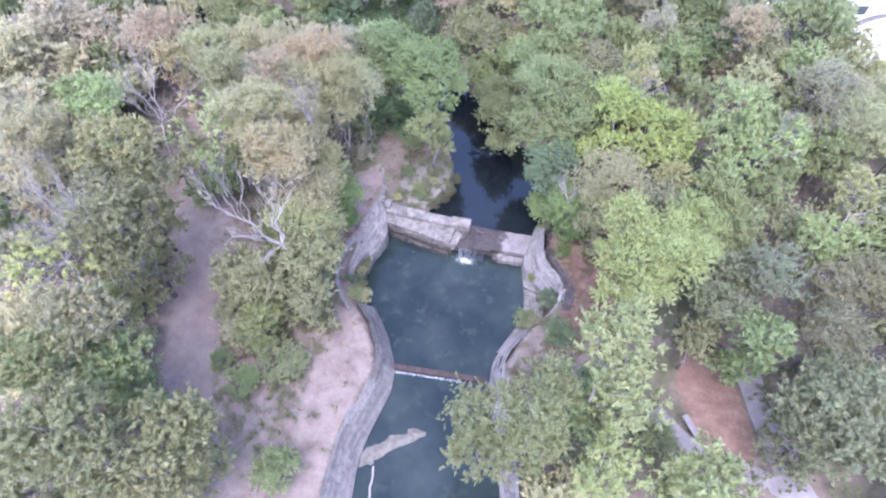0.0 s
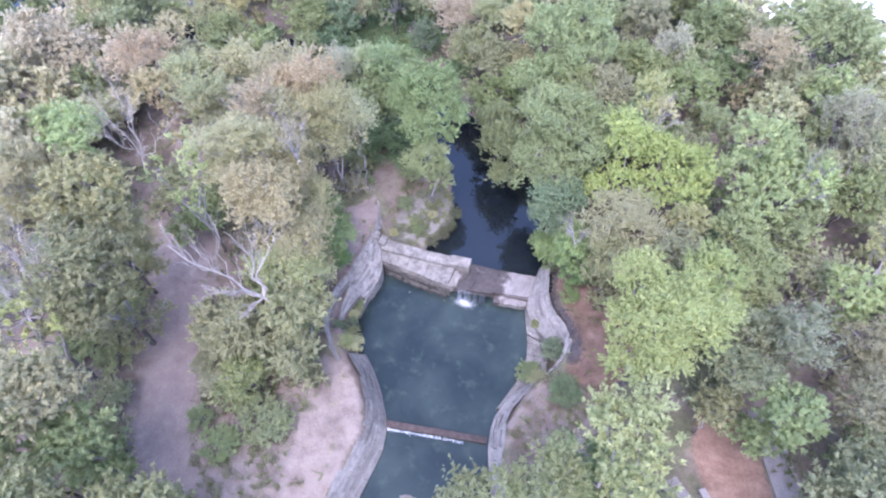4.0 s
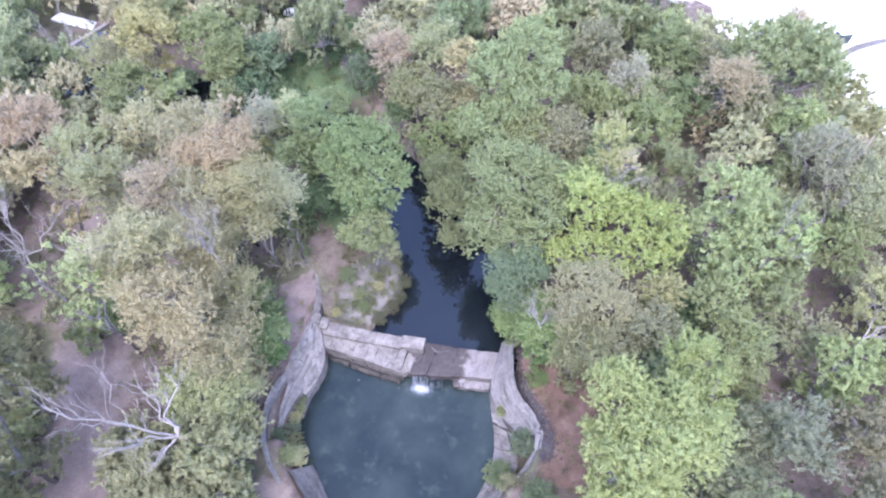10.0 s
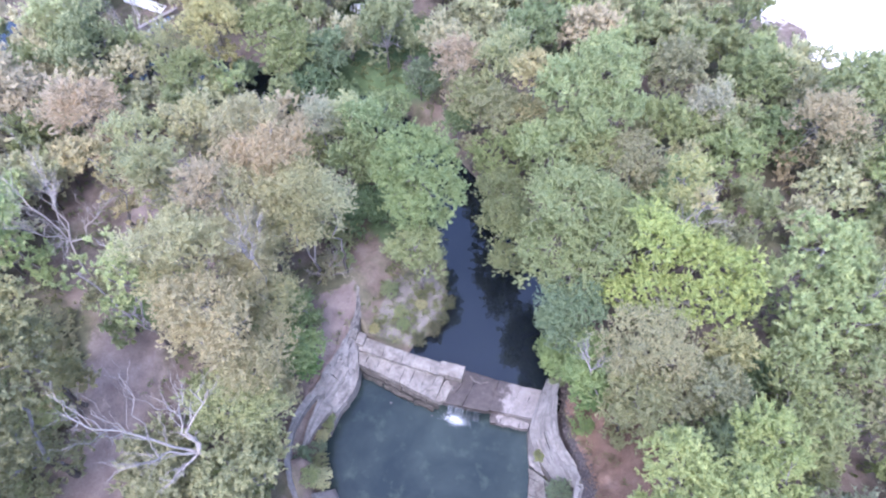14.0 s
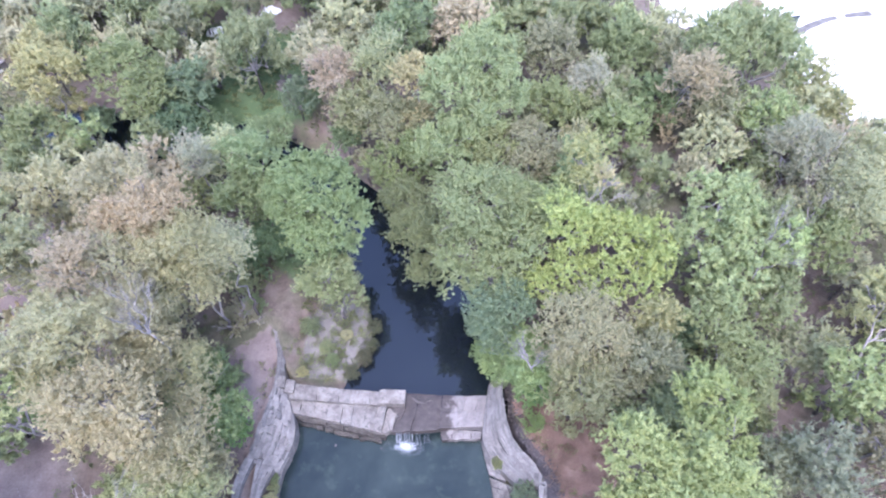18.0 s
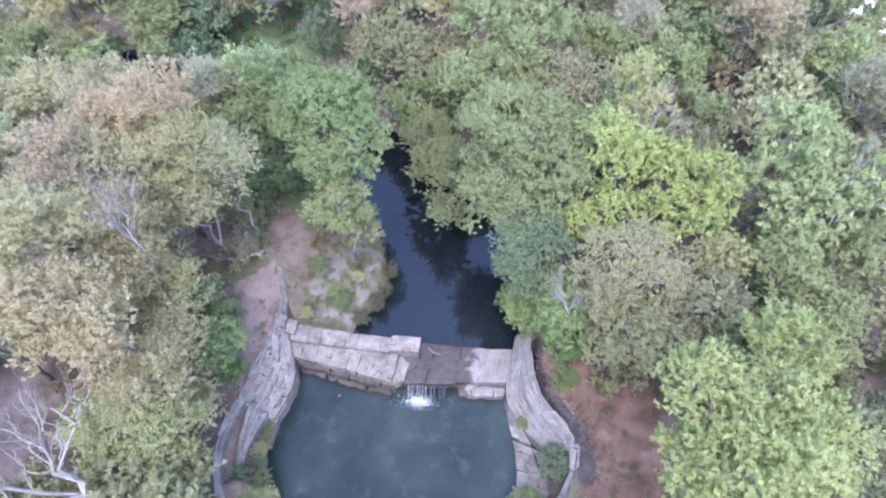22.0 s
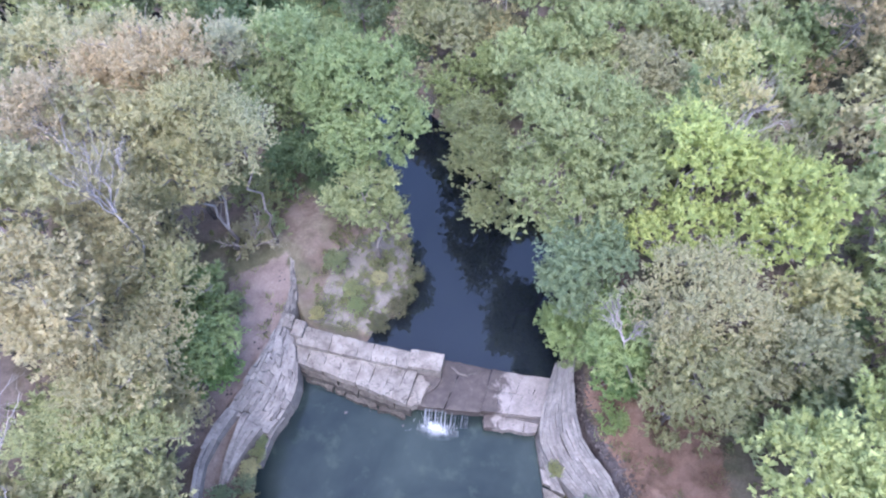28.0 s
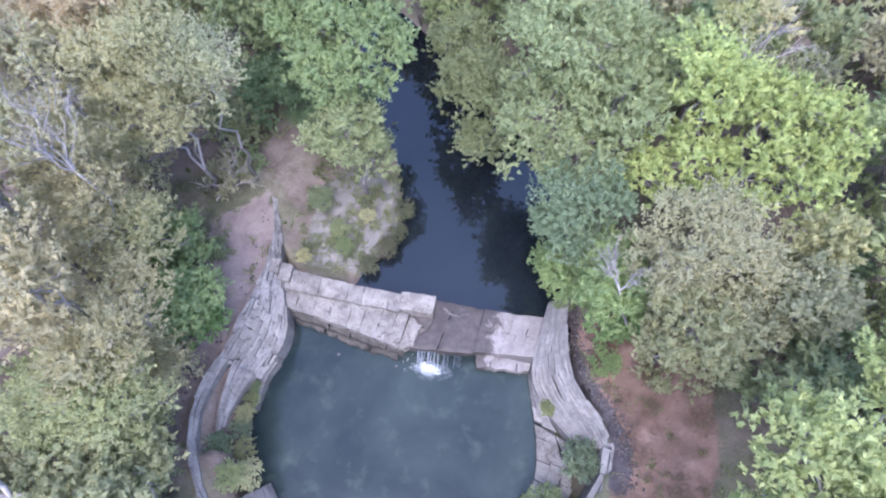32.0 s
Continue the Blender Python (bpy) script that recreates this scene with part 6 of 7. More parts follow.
def undergrowth():
    """Low leafy brush and weeds on the woodland floor."""
    rng = np.random.default_rng(9)
    n = 7200
    xs, ys = rng.uniform(-50, 44, n), rng.uniform(-34, 50, n)
    dens = 0.5 + 0.5 * wobble(xs, ys, 4.0, 21)
    keep = (signed(POOL, xs, ys) < -1.9) & (signed(CREEK, xs, ys) < -0.7) & (signed(LOT, xs, ys) < -0.5) & (edge_distance(TRAIL, xs, ys, False) > 2.1 + rng.uniform(-0.3, 1.0, n)) & (rng.random(n) < 0.35 + 0.65 * dens)
    for poly, far in ((BARE_LEFT, 0.1), (BARE_DAM, 0.0), (RED_RIGHT, 0.0), (BARE_RIGHT, 0.0), (RED_PARK, 0.0), (APRON, 0.6), (LEDGE, 0.6)):
        keep &= (signed(poly, xs, ys) < -far) | (rng.random(n) < 0.05)
    keep &= (signed(APRON, xs, ys) < -0.5) & (signed(LEDGE, xs, ys) < -0.5)
    xs, ys = xs[keep], ys[keep]
    zs = ground_height(xs, ys)
    r = rng.uniform(0.3, 0.9, len(xs))
    p, a, b = leaves(rng, np.stack([xs, ys, zs + r * 0.3], 1), r, 130000, 0.05, shell=0.3, shoot=0.6)
    ob = new("undergrowth", leaf_mesh("undergrowth", p, a, b, LEAF))
    ob.color = (0.15, 0.165, 0.085, 1)
    tagged(ob, "low green and olive brush on the woodland floor", "undergrowth", kind="stuff")


undergrowth()


def dry_brush():
    """Low brown dead brush and leaf litter on the red soil."""
    rng = np.random.default_rng(19)
    spots = []
    for poly, count in ((RED_RIGHT, 260), ([(-11.8, -2.4), (-9.0, -2.6), (-8.6, -4.8), (-10.4, -5.6), (-12.0, -4.6)], 60), (CLEARING, 120), (BARE_RIGHT, 60)):
        q = np.array(poly)
        c = rng.uniform(q.min(0), q.max(0), (count * 3, 2))
        spots.append(c[inside(poly, c[:, 0], c[:, 1])][:count])
    s = np.concatenate(spots)
    s = s[(signed(LEDGE, s[:, 0], s[:, 1]) < -0.8) & (signed(POOL, s[:, 0], s[:, 1]) < -1.6) & (edge_distance(TRAIL, s[:, 0], s[:, 1], False) > 2.2)]
    r = rng.uniform(0.15, 0.45, len(s))
    p, a, b = leaves(rng, np.c_[s, ground_height(s[:, 0], s[:, 1]) + 0.05], r, 30000, 0.016, shell=0.1, shoot=1.0, loose=1.4)
    ob = new("dry_brush", leaf_mesh("dry_brush", p, a, b, LEAF))
    ob.color = (0.20, 0.145, 0.11, 1)
    tagged(ob, "low brown dead brush and litter on red soil", "brush", kind="stuff")


dry_brush()


def tufts():
    """Grass tufts and weeds on the silt spit and the banks."""
    rng = np.random.default_rng(15)
    spots = []
    for poly, count in (([(-6.2, 2.2), (-6.6, 8.5), (-4.2, 10), (-1.6, 7.5), (-1.4, 4.6), (-2.8, 2.2)], 190), ([(-9, -9), (-5.5, -10), (-5.5, -20), (-9.5, -20), (-13, -14)], 260), (BARE_LEFT, 60), (BARE_RIGHT, 120), (BARE_DAM, 14), ([(-20, 25), (-10, 25), (-9, 31), (-14, 37), (-22, 35)], 300), (RED_RIGHT, 40)):
        q = np.array(poly)
        lo, hi = q.min(0), q.max(0)
        c = rng.uniform(lo, hi, (count * 3, 2))
        spots.append(c[inside(poly, c[:, 0], c[:, 1])][:count])
    s = np.concatenate(spots)
    s = s[(signed(CREEK, s[:, 0], s[:, 1]) < -0.3) & (signed(POOL, s[:, 0], s[:, 1]) < -1.3)]
    z = ground_height(s[:, 0], s[:, 1])
    n = 26
    c = np.repeat(np.c_[s, z], n, 0)
    k = len(c)
    way = rng.normal(0, 1, (k, 3)) * np.array([0.55, 0.55, 0.1]) + np.array([0, 0, 0.8])
    length = np.repeat(rng.uniform(0.10, 0.32, len(s)), n)[:, None] * rng.uniform(0.6, 1.2, (k, 1))
    mid = c + way * length * 0.5 + rng.normal(0, 0.12, (k, 3)) * np.array([1, 1, 0])
    side = np.cross(way, rng.normal(0, 1, (k, 3)))
    side /= np.linalg.norm(side, axis=1, keepdims=True) + 1e-9
    ob = new("grass", quads_mesh("grass", mid, way * length * 0.5, side * 0.022, LEAF))
    ob.color = (0.20, 0.225, 0.11, 1)
    tagged(ob, "tufts of green and dry grass on the banks", "grass", kind="stuff")


tufts()

# ---- dead trees ----


def dead_tree(base, fork, tips, size, seed, label, mat=DEADWOOD, twigs=5, depth=2, name="dead_tree"):
    """A bare tree: a trunk to the fork and one limb to each tip, with side branches and twigs."""
    r0 = size * 0.55
    rng = np.random.default_rng(seed)
    base = (base[0], base[1], ground_at(base[0], base[1]) - 0.1) if len(base) == 2 else base
    thing = holder(name, *base, label, "dead tree")
    o = np.array(base)
    verts, faces = [], []
    limb(verts, faces, (0, 0, 0), np.array(fork) - o, r0, r0 * 0.65, rng, 5, 8, 0.03)
    solid("trunk", verts, faces, mat, thing, True)

    def grow(stock, p, q, r, level):
        m = limb(*stock[min(level, 1)], p, q, r, r * 0.3, rng, 5, 6 if level == 0 else 4, 0.04)
        if level >= depth:
            return
        d = np.array(q) - np.array(p)
        size = np.linalg.norm(d)
        for k in range(twigs + 4 if level == 0 else 6):
            j = int(rng.integers(1, 5))
            s = m[j] + (m[j + 1] - m[j]) * rng.random()
            w = d / size * 0.9 + rng.normal(0, 0.45, 3) + np.array([0, 0, 0.12])
            grow(stock, s, s + w * size * rng.uniform(0.25, 0.5) * (1.15 - 0.12 * j), r * (0.5 - 0.06 * j), level + 1)
    for tip in tips:
        stock = (([], []), ([], []))
        grow(stock, np.array(fork) - o, np.array(tip) - o, r0 * 0.62, 0)
        branch = solid("branch", *stock[0], mat, thing, True)
        tagged(solid("twigwork", *stock[1], mat, branch, True), "thin bare twigs", kind="stuff")
    return thing


dead_tree((-7.9, -8.2), (-8.6, -9.3, 8.6), [(-12.0, -10.5, 13.7), (-8.5, -7.7, 12.5), (-9.9, -11.5, 11.5), (-8.9, -11.2, 9.1), (-9.2, -8.6, 12.2)], 0.22, 57, "bleached white dead tree with bare spreading limbs", twigs=5)
dead_tree((-21.0, -12.5), (-20.3, -13.2, 9.0), [(-22.4, -12.2, 13.5), (-20.2, -11.8, 14.0), (-18.0, -12.8, 13.6), (-18.6, -15.2, 13.2), (-21.0, -15.2, 13.0), (-17.2, -14.6, 12.0)], 0.19, 32, "grey dead tree with a fine twiggy crown", DEADWOOD, twigs=12)
dead_tree((-24.0, -1.5), (-23.0, -1.2, 8.5), [(-25.5, 1.5, 12.5), (-22.8, -0.2, 13.0), (-20.2, 0.9, 11.2), (-20.4, -2.6, 11.4), (-23.4, -3.2, 12.0), (-25.0, -0.8, 13.0)], 0.14, 33, "grey dead tree standing among pale trees", DEADWOOD, twigs=9)
dead_tree((25.3, 11.5), (25.7, 13.4, 6.8), [(26.0, 18.6, 9.0), (28.4, 17.2, 8.6), (27.2, 15.0, 9.0)], 0.17, 34, "pale bare tree trunk with dry upper limbs", twigs=6)
dead_tree((26.2, 3.6), (26.7, 5.0, 6.6), [(28.4, 6.0, 8.0), (27.4, 6.9, 8.2), (28.2, 5.0, 7.4)], 0.17, 35, "broken white dead tree snag", twigs=3)
dead_tree((9.6, 1.9), (8.15, 1.95, 6.3), [(8.6, 2.35, 7.5), (7.05, 2.6, 7.6), (7.5, 2.85, 7.8), (8.55, 1.95, 7.2)], 0.12, 36, "grey dead branches over the bank shrubs", GREYWOOD, twigs=9)
dead_tree((-10.6, 4.2), (-10.2, 4.6, 2.9), [(-9.3, 6.3, 4.5), (-10.9, 4.1, 3.7), (-8.5, 4.9, 3.6), (-8.9, 5.9, 3.9)], 0.11, 37, "fallen bare grey branches on the bank", DEADWOOD, twigs=5)
dead_tree((11.5, 11.9), (11.4, 11.4, 8.8), [(10.6, 11.4, 10.9), (12.4, 12.0, 11.2), (13.2, 11.0, 10.9), (12.0, 12.8, 11.2), (11.2, 10.8, 10.6)], 0.09, 38, "bare tan twigs rising from a yellow-green tree", DEADWOOD, twigs=5)
dead_tree((-32.6, 16.4), (-33.4, 17.6, 4.6), [(-38.0, 20.4, 8), (-35.0, 21.0, 8.5), (-37.0, 22.4, 9)], 0.15, 39, "leaning grey dead tree by the creek", twigs=5)
dead_tree((21.0, 7.6), (21.4, 9.0, 7.4), [(22.4, 12.0, 9.8), (23.4, 10.6, 9.6), (23.0, 8.4, 9.2)], 0.11, 40, "bare grey limbs above a light green tree", GREYWOOD, twigs=6)
dead_tree((-14.6, 2.6), (-15.6, 3.4, 7.4), [(-18.4, 5.2, 10.6), (-16.2, 3.2, 10.8), (-15.4, 5.4, 10.6), (-17.6, 2.6, 10.4)], 0.13, 42, "leaning grey limbs rising through pale thin foliage", GREYWOOD, twigs=6)
dead_tree((-12.2, 6.2), (-11.9, 6.5, 7.4), [(-11.0, 7.0, 10.0), (-10.3, 6.3, 9.8), (-12.6, 7.6, 10.2)], 0.09, 43, "slim pale bare stem among pale green leaves", DEADWOOD, twigs=5)
dead_tree((-12.0, -4.6), (-12.3, -3.9, 6.6), [(-13.8, -2.2, 9.4), (-12.4, -2.6, 9.6), (-11.0, -3.4, 9.2)], 0.10, 44, "thin bare grey limbs in thinning foliage", GREYWOOD, twigs=6)
dead_tree((-10.6, -0.6), (-10.7, 0.2, 10.4), [(-12.3, 1.5, 12.9), (-11.2, 1.3, 12.7), (-11.3, 0.3, 12.6), (-11.7, -0.2, 12.7), (-10.9, 1.8, 12.1)], 0.12, 41, "leaning bare grey limb in thin foliage", GREYWOOD, twigs=5)

# ---- water falling over the spillway ----
falls = root("waterfall", "thin white waterfall spilling over the broken dam", "waterfall", kind="structure")


def water_fall():
    rng = np.random.default_rng(51)
    for k in range(40):
        u = rng.random() ** 1.6
        x = 0.75 + 2.0 * u
        y = -0.52 + 0.17 * u
        w = rng.uniform(0.003, 0.012) if x < 1.9 else rng.uniform(0.002, 0.006)
        v, f = [], []
        for j in range(6):
            d = j / 5
            yy, z = y - 0.30 * math.sqrt(d), 0.97 - 0.95 * d
            ww = w * (1 + 0.5 * d)
            v += [(x - ww, yy, z), (x, yy - 0.04, z), (x + ww, yy, z)]
            if j:
                i = 3 * j
                f += [(i - 3, i - 2, i + 1, i), (i - 2, i - 1, i + 2, i + 1)]
        solid("stream", v, f, VEIL, falls, True)
    n = 1500
    a, r = rng.uniform(0, 6.28, n), np.abs(rng.normal(0, 0.33, n))
    c = np.stack([1.35 + np.cos(a) * r * 1.6, -1.0 + np.sin(a) * r * 0.75, 0.012 + 0.22 * np.exp(-r * 3) * rng.random(n)], 1)
    t = np.c_[np.cos(a * 3), np.sin(a * 3), rng.normal(0, 0.15, n)]
    b = np.c_[-np.sin(a * 3), np.cos(a * 3), rng.normal(0, 0.15, n)]
    s = rng.uniform(0.008, 0.028, (n, 1)) * np.exp(-r * 0.8)[:, None]
    ob = new("foam", quads_mesh("foam", c, t * s, b * s, FOAM))
    ob.parent = falls


water_fall()

# ---- small things ----


def lumpy(name, x, y, z, sx, sy, sz, mat, seed, parent=None, turn=0.0, detail=2, amount=0.45):
    """A rough rounded lump of stone, sunk a little in its support."""
    bm = bmesh.new()
    bmesh.ops.create_icosphere(bm, subdivisions=detail, radius=1.0)
    for v in bm.verts:
        n = noise.noise(v.co * 1.3 + Vector((seed * 3.1, seed, 0))) * amount + noise.noise(v.co * 3.1 + Vector((seed, 0, seed))) * amount * 0.5
        v.co = v.co * (1 + n)
        v.co = Vector((v.co.x * sx, v.co.y * sy, v.co.z * sz))
    ob = part(name, bm, mat, parent)
    ob.location, ob.rotation_euler = (x, y, z), (0, 0, turn)
    return ob


gravel = root("gravel_bar", "", "")
for k, (gx, gy, ga, gb, turn) in enumerate(((0.2, -17.2, 1.3, 0.5, 0.75), (1.2, -16.2, 1.1, 0.4, 0.5), (2.1, -15.5, 0.62, 0.3, 0.15), (-0.3, -17.9, 0.7, 0.42, 1.1))):
    lumpy("gravel_bank", gx, gy, -0.02, ga, gb, 0.10, SILT, 3 + k, gravel, turn, detail=4, amount=0.5)
tagged(gravel, "grey-brown gravel bar showing above the water", "gravel bar", kind="structure")


def log(points, r, label, mat=DEADWOOD, name="log", seed=1):
    rng = np.random.default_rng(seed)
    verts, faces = [], []
    o = np.array(points[0])
    for p, q in zip(points[:-1], points[1:]):
        limb(verts, faces, np.array(p) - o, np.array(q) - o, r, r * 0.8, rng, 3, 7, 0.03)
    ob = solid(name, verts, faces, mat, None, True)
    ob.location = points[0]
    return tagged(ob, label, "log")


log([(0.25, -18.3, 0.05), (0.5, -19.2, 0.07), (0.75, -20.3, 0.05)], 0.07, "pale driftwood log lying in shallow water", seed=2)
log([(1.45, 1.7, 1.05), (1.8, 1.45, 1.07), (2.3, 1.4, 1.05)], 0.06, "grey driftwood stick caught on the spillway", TRUNK_BARK, seed=3)
log([(2.3, 1.5, 1.04), (2.75, 1.75, 1.05)], 0.05, "short driftwood stick on the wet spillway", TRUNK_BARK, seed=4)

# rubble below the dam and riprap upstream
rng_s = np.random.default_rng(61)
for k in range(14):
    u = rng_s.random()
    s = rng_s.uniform(0.07, 0.24)
    ob = lumpy("rock", -5.4 + 5.6 * u, -0.75 - 0.6 * u + rng_s.normal(0, 0.16), -0.11, s * 1.3, s * 0.8, s * 0.45, GRIT, k, turn=rng_s.uniform(0, 6))
    tagged(ob, "dark wet rubble stone at the dam's foot", "rock", "rubble at the dam's foot")
for k in range(34):
    x, y = rng_s.uniform(-13.8, -11.0), rng_s.uniform(27.8, 30.2)
    s = rng_s.uniform(0.22, 0.45)
    ob = lumpy("rock", x, y, ground_at(x, y) + s * 0.2, s, s * 0.8, s * 0.6, PALESTONE, 40 + k, turn=rng_s.uniform(0, 6), detail=1)
    tagged(ob, "pale rock in a heap on the creek bank", "rock", "rock heap upstream")


def slab(name, poly, z, thick, mat, label, category, kind="structure"):
    n = len(poly)
    v = [(x, y, z) for x, y in poly] + [(x, y, z - thick) for x, y in poly]
    f = [tuple(range(n)), tuple(reversed(range(n, 2 * n)))] + [(i, n + i, n + (i + 1) % n, (i + 1) % n) for i in range(n)]
    return tagged(solid(name, v, f, mat), label, category, kind=kind)


def strip(name, line, width, lift, mat, label, category):
    """A paved path that follows the ground."""
    p, size = spread(line, 60)
    d = np.gradient(p, axis=0)
    d /= np.linalg.norm(d, axis=1, keepdims=True)
    side = np.c_[-d[:, 1], d[:, 0]] * width / 2
    a, b = p + side, p - side
    z = np.maximum.reduce([ground_height(q[:, 0], q[:, 1]) for q in (a, b, p)]) + lift
    v = [(*q, h) for q, h in zip(a, z)] + [(*q, h) for q, h in zip(b, z)] + [(*q, h - 0.3) for q, h in zip(a, z)] + [(*q, h - 0.3) for q, h in zip(b, z)]
    n = len(p)
    f = []
    for i in range(n - 1):
        f += [(n + i, n + i + 1, i + 1, i), (i, i + 1, 2 * n + i + 1, 2 * n + i), (n + i + 1, n + i, 3 * n + i, 3 * n + i + 1)]
    return tagged(solid(name, v, f, mat), label, category, kind="structure")


strip("path", [(16.4, -10.3), (17.2, -11.2), (18.4, -12.1), (19.8, -12.6), (21.7, -12.9), (23.7, -13.2), (26.0, -14.4)], 1.15, 0.03, CONCRETE, "pale concrete footpath curving round a planting bed", "path")
strip("path", [(21.4, -4.4), (21.9, -5.9), (22.4, -7.6), (22.9, -9.3), (23.5, -11.0), (24.2, -12.6), (25.6, -14.6)], 1.6, 0.034, CONCRETE, "pale concrete footpath beside red soil", "path")


def bench(x, y, turn):
    z = ground_at(x, y)
    e = holder("bench", x, y, z, "plain pale concrete bench beside the path", "bench")
    e.rotation_euler = (0, 0, turn)

    def block(name, cx, cy, cz, sx, sy, sz):
        bm = bmesh.new()
        bmesh.ops.create_cube(bm, size=1.0)
        for v in bm.verts:
            v.co = Vector((v.co.x * sx, v.co.y * sy, v.co.z * sz))
        bmesh.ops.bevel(bm, geom=bm.edges[:], offset=0.02, segments=1, affect="EDGES")
        part(name, bm, CONCRETE, e).location = (cx, cy, cz)
    block("seat", 0, 0, 0.44, 1.5, 0.42, 0.1)
    block("leg", -0.5, 0, 0.19, 0.16, 0.36, 0.42)
    block("leg", 0.5, 0, 0.19, 0.16, 0.36, 0.42)


bench(18.5, -11.05, radians(-54))

# ---- far things at the edge of the woods ----


def box_part(name, parent, mat, cx, cy, cz, sx, sy, sz, bevel=0.02):
    bm = bmesh.new()
    bmesh.ops.create_cube(bm, size=1.0)
    for v in bm.verts:
        v.co = Vector((v.co.x * sx, v.co.y * sy, v.co.z * sz))
    bmesh.ops.bevel(bm, geom=bm.edges[:], offset=bevel, segments=1, affect="EDGES")
    ob = part(name, bm, mat, parent)
    ob.location = (cx, cy, cz)
    return ob


DARKMETAL = plain("dark_green_metal", [(0.3, (0.03, 0.04, 0.04)), (0.7, (0.06, 0.075, 0.07))], 2, rough=0.5, bump=0.1)
WHITEPAINT = plain("white_paint", [(0.3, (0.62, 0.62, 0.62)), (0.7, (0.78, 0.78, 0.78))], 2, rough=0.6, bump=0.1)
BLUEPAINT = plain("blue_paint", [(0.3, (0.10, 0.16, 0.36)), (0.7, (0.16, 0.24, 0.46))], 2, rough=0.6, bump=0.1)

zb = ground_at(34.0, 42.4)
utility_box = holder("utility_box", 34.0, 42.4, zb, "dark metal utility box with a pale lid on concrete", "utility box")
utility_box.rotation_euler = (0, 0, radians(20))
box_part("body", utility_box, DARKMETAL, 0, 0, 0.55, 1.25, 0.9, 1.1)
box_part("lid", utility_box, WHITEPAINT, 0, 0.05, 1.13, 1.35, 1.0, 0.1)
box_part("door", utility_box, DARKMETAL, 0, -0.46, 0.55, 1.05, 0.03, 0.9, 0.008)
strip("dirt_berm", [(32.4, 38.6), (34.8, 41.1), (36.2, 42.2), (38.8, 43.8), (42.5, 44.6)], 0.7, 0.05, SILT, "thin dark line of dirt across the pale lot", "dirt")
strip("kerb", [(33.6, 27.2), (35.2, 28.4), (36.8, 29.4), (39.5, 30.6)], 0.18, 0.12, WHITEPAINT, "white kerb stone along the lot's edge", "kerb")
place("darkgreen", 34.5, 30.6, 3.3, 0.9, "shrub")

parapet = holder("bridge_parapet", -39.3, 26.6, ground_at(-39.3, 26.6), "low concrete bridge wall with painted scrawl", "bridge wall")
parapet.rotation_euler = (0, 0, radians(72))
box_part("wall", parapet, CONCRETE, 0, 0, 0.55, 4.4, 0.3, 1.3)
box_part("cap", parapet, CONCRETE, 0, 0, 1.25, 4.5, 0.42, 0.12)
for k in range(7):
    box_part("paint_bar", parapet, BLUEPAINT if k % 2 else WHITEPAINT, -1.5 + 0.48 * k, -0.157, 0.62 + 0.1 * (k % 3 - 1), 0.3, 0.012, 0.62, 0.003)
slab("bridge_deck", [(-46.0, 29.2), (-40.6, 28.3), (-40.9, 29.7), (-45.8, 30.5)], ground_at(-42, 28) + 0.12, 0.3, WHITEPAINT, "bright pale concrete bridge deck", "bridge")
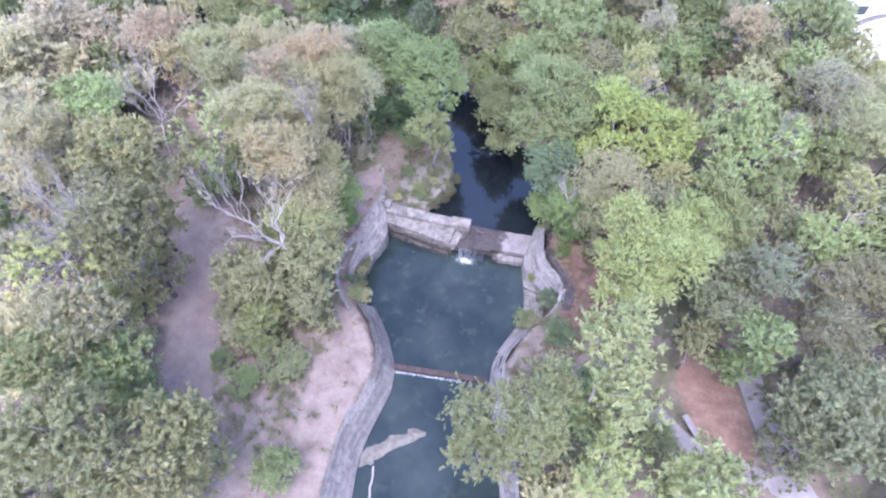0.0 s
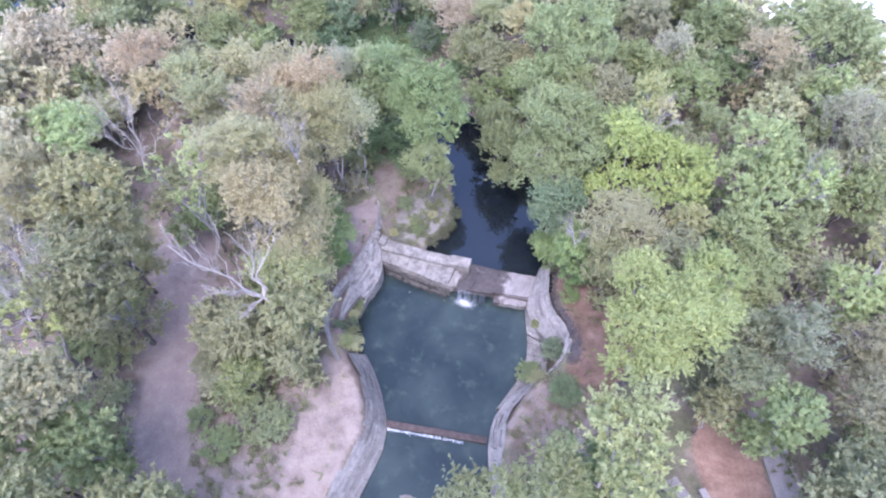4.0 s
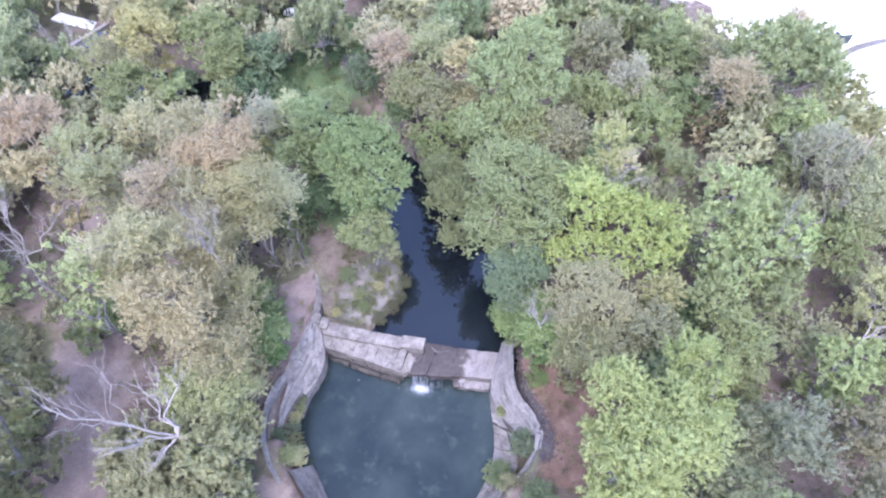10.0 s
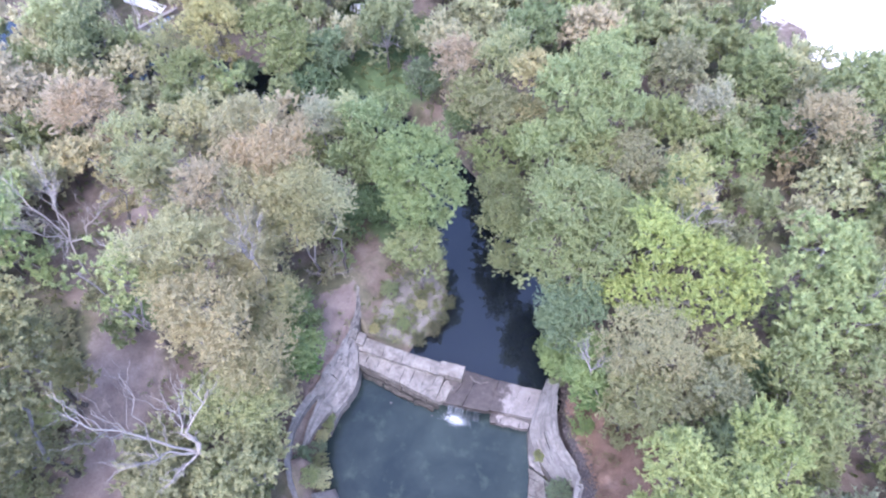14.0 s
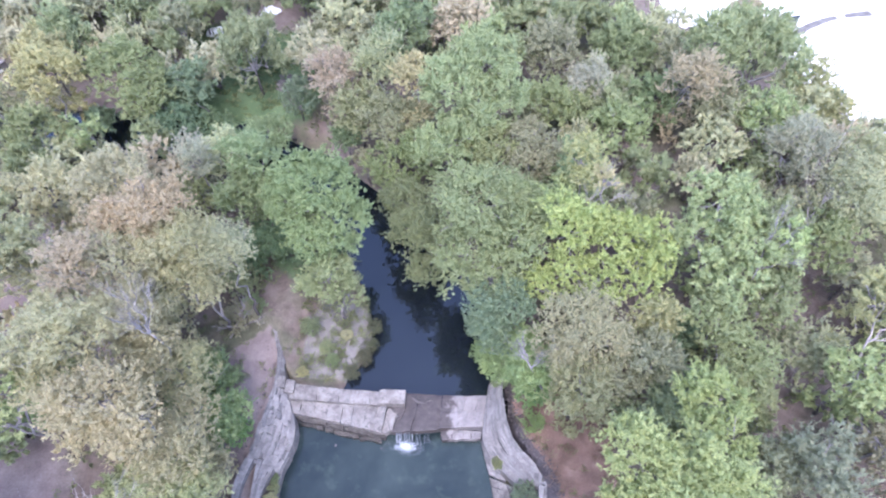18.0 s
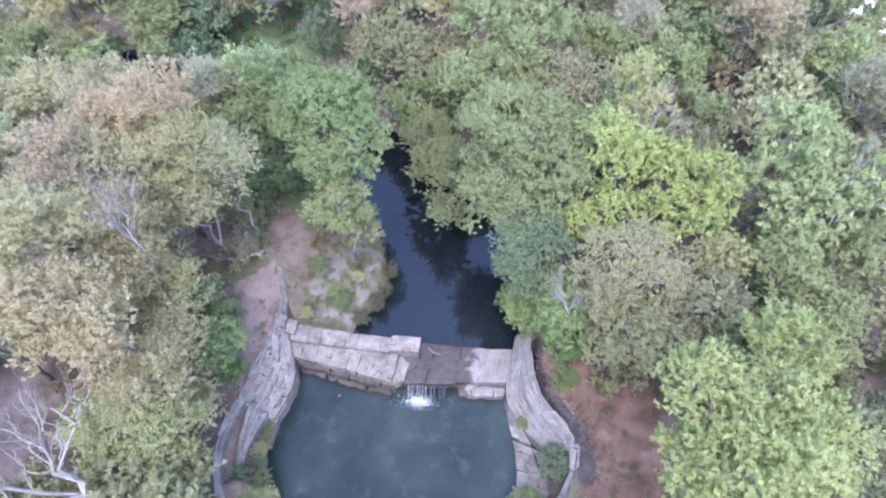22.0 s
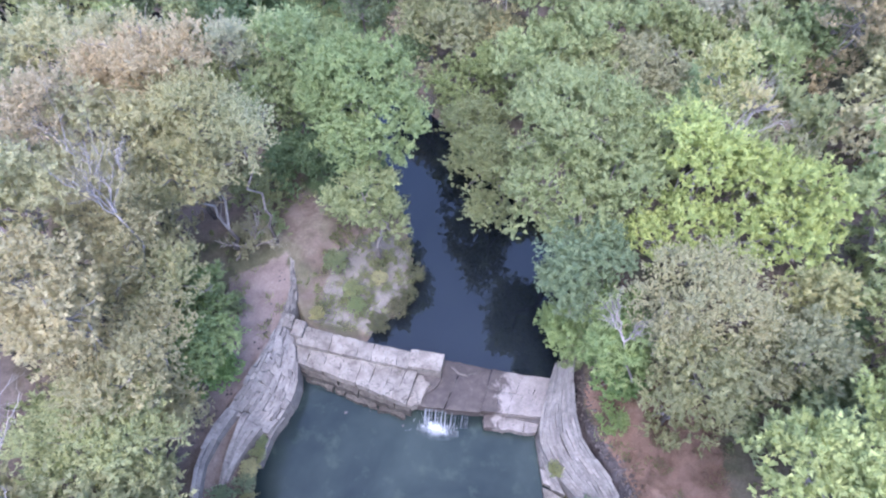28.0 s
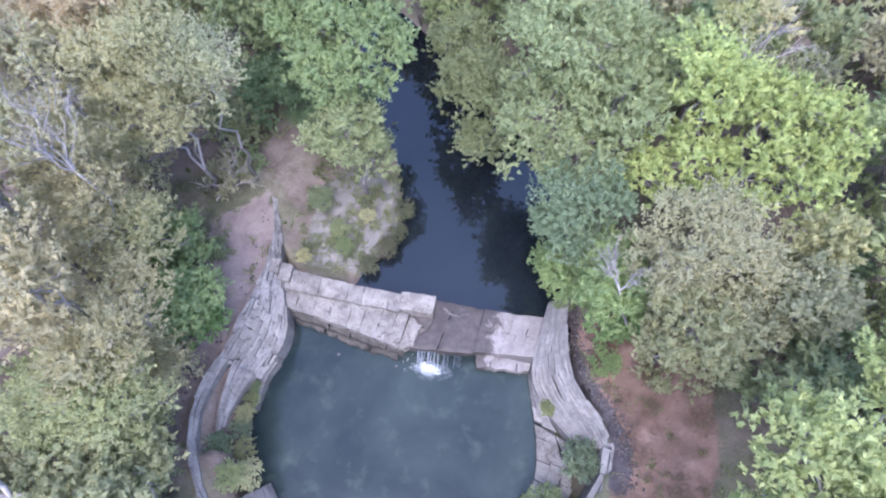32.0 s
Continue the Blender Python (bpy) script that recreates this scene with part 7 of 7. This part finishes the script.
for k, (x, y, s) in enumerate(((-21.6, 35.4, 0.7), (-17.3, 39.5, 0.75), (-36.6, 21.6, 0.6), (-28.9, 19.6, 0.4))):
    ob = lumpy("boulder", x, y, max(ground_at(x, y), 0.95) + 0.15, s * 1.3, s, s * 0.55, WHITEPAINT if k < 2 else PALESTONE, 70 + k, detail=2, turn=0.4 * k)
    tagged(ob, "pale white boulder on bare ground" if k < 2 else "pale grey boulder in the creek bed", "boulder")


def rubble():
    """Dark broken stone and clods along the backs of the aprons; the left apron's row stands in for a kerb step's
    shadow.
    """
    rng = np.random.default_rng(71)
    verts, faces = [], []
    # second line: dark stones drawn in place of the kerb's shadow edge
    for line, spread_w, count in (([(7.2, 2.6), (7.4, 1.0), (7.9, -0.4), (9.2, -1.7), (9.9, -2.8), (9.9, -4.4)], 0.42, 420), ([(-7.8, 4.4), (-7.4, 2.4), (-7.3, 0.4), (-7.5, -1.6), (-7.8, -3.2), (-8.1, -5.0)], 0.25, 50), ([(-2.0, 2.6), (-1.6, 4.6), (-1.5, 6.5)], 0.5, 90), ([(-6.0, -4.8), (-5.2, -6.4), (-4.6, -7.4)], 0.5, 90)):
        p, _ = spread(line, 200)
        for k in range(count):
            c = p[rng.integers(200)] + rng.normal(0, spread_w * 0.5, 2) + np.array([0.25 if line[0][0] > 0 else -0.2, 0])
            s = rng.uniform(0.02, 0.09)
            z = ground_at(*c)
            if z < 0.05:
                continue
            o = len(verts)
            for q in ((1, 0, 0), (0, 1, 0), (-1, 0, 0), (0, -1, 0), (0, 0, 0.8), (0, 0, -0.4)):
                verts.append((c[0] + q[0] * s * rng.uniform(0.6, 1.4), c[1] + q[1] * s * rng.uniform(0.6, 1.4), z + 0.3 * s + q[2] * s))
            for i in range(4):
                faces.append((o + i, o + (i + 1) % 4, o + 4))
                faces.append((o + (i + 1) % 4, o + i, o + 5))
    tagged(solid("rubble", verts, faces, GRIT), "small dark broken stones and clods along the walls", "rubble", kind="stuff")


rubble()


def weir_spill():
    rng = np.random.default_rng(81)
    n = 420
    u = rng.random(n) ** 1.6
    c = np.stack([-0.7 + 5.0 * u, -11.78 + 0.68 * u + rng.normal(0, 0.05, n), np.full(n, 0.015)], 1)
    a = rng.uniform(0, 6.28, n)
    s = rng.uniform(0.01, 0.04, (n, 1))
    ob = new("foam", quads_mesh("weir_foam", c, np.c_[np.cos(a), np.sin(a), 0 * a] * s, np.c_[-np.sin(a), np.cos(a), 0 * a] * s, FOAM))
    ob.parent = weir


weir_spill()
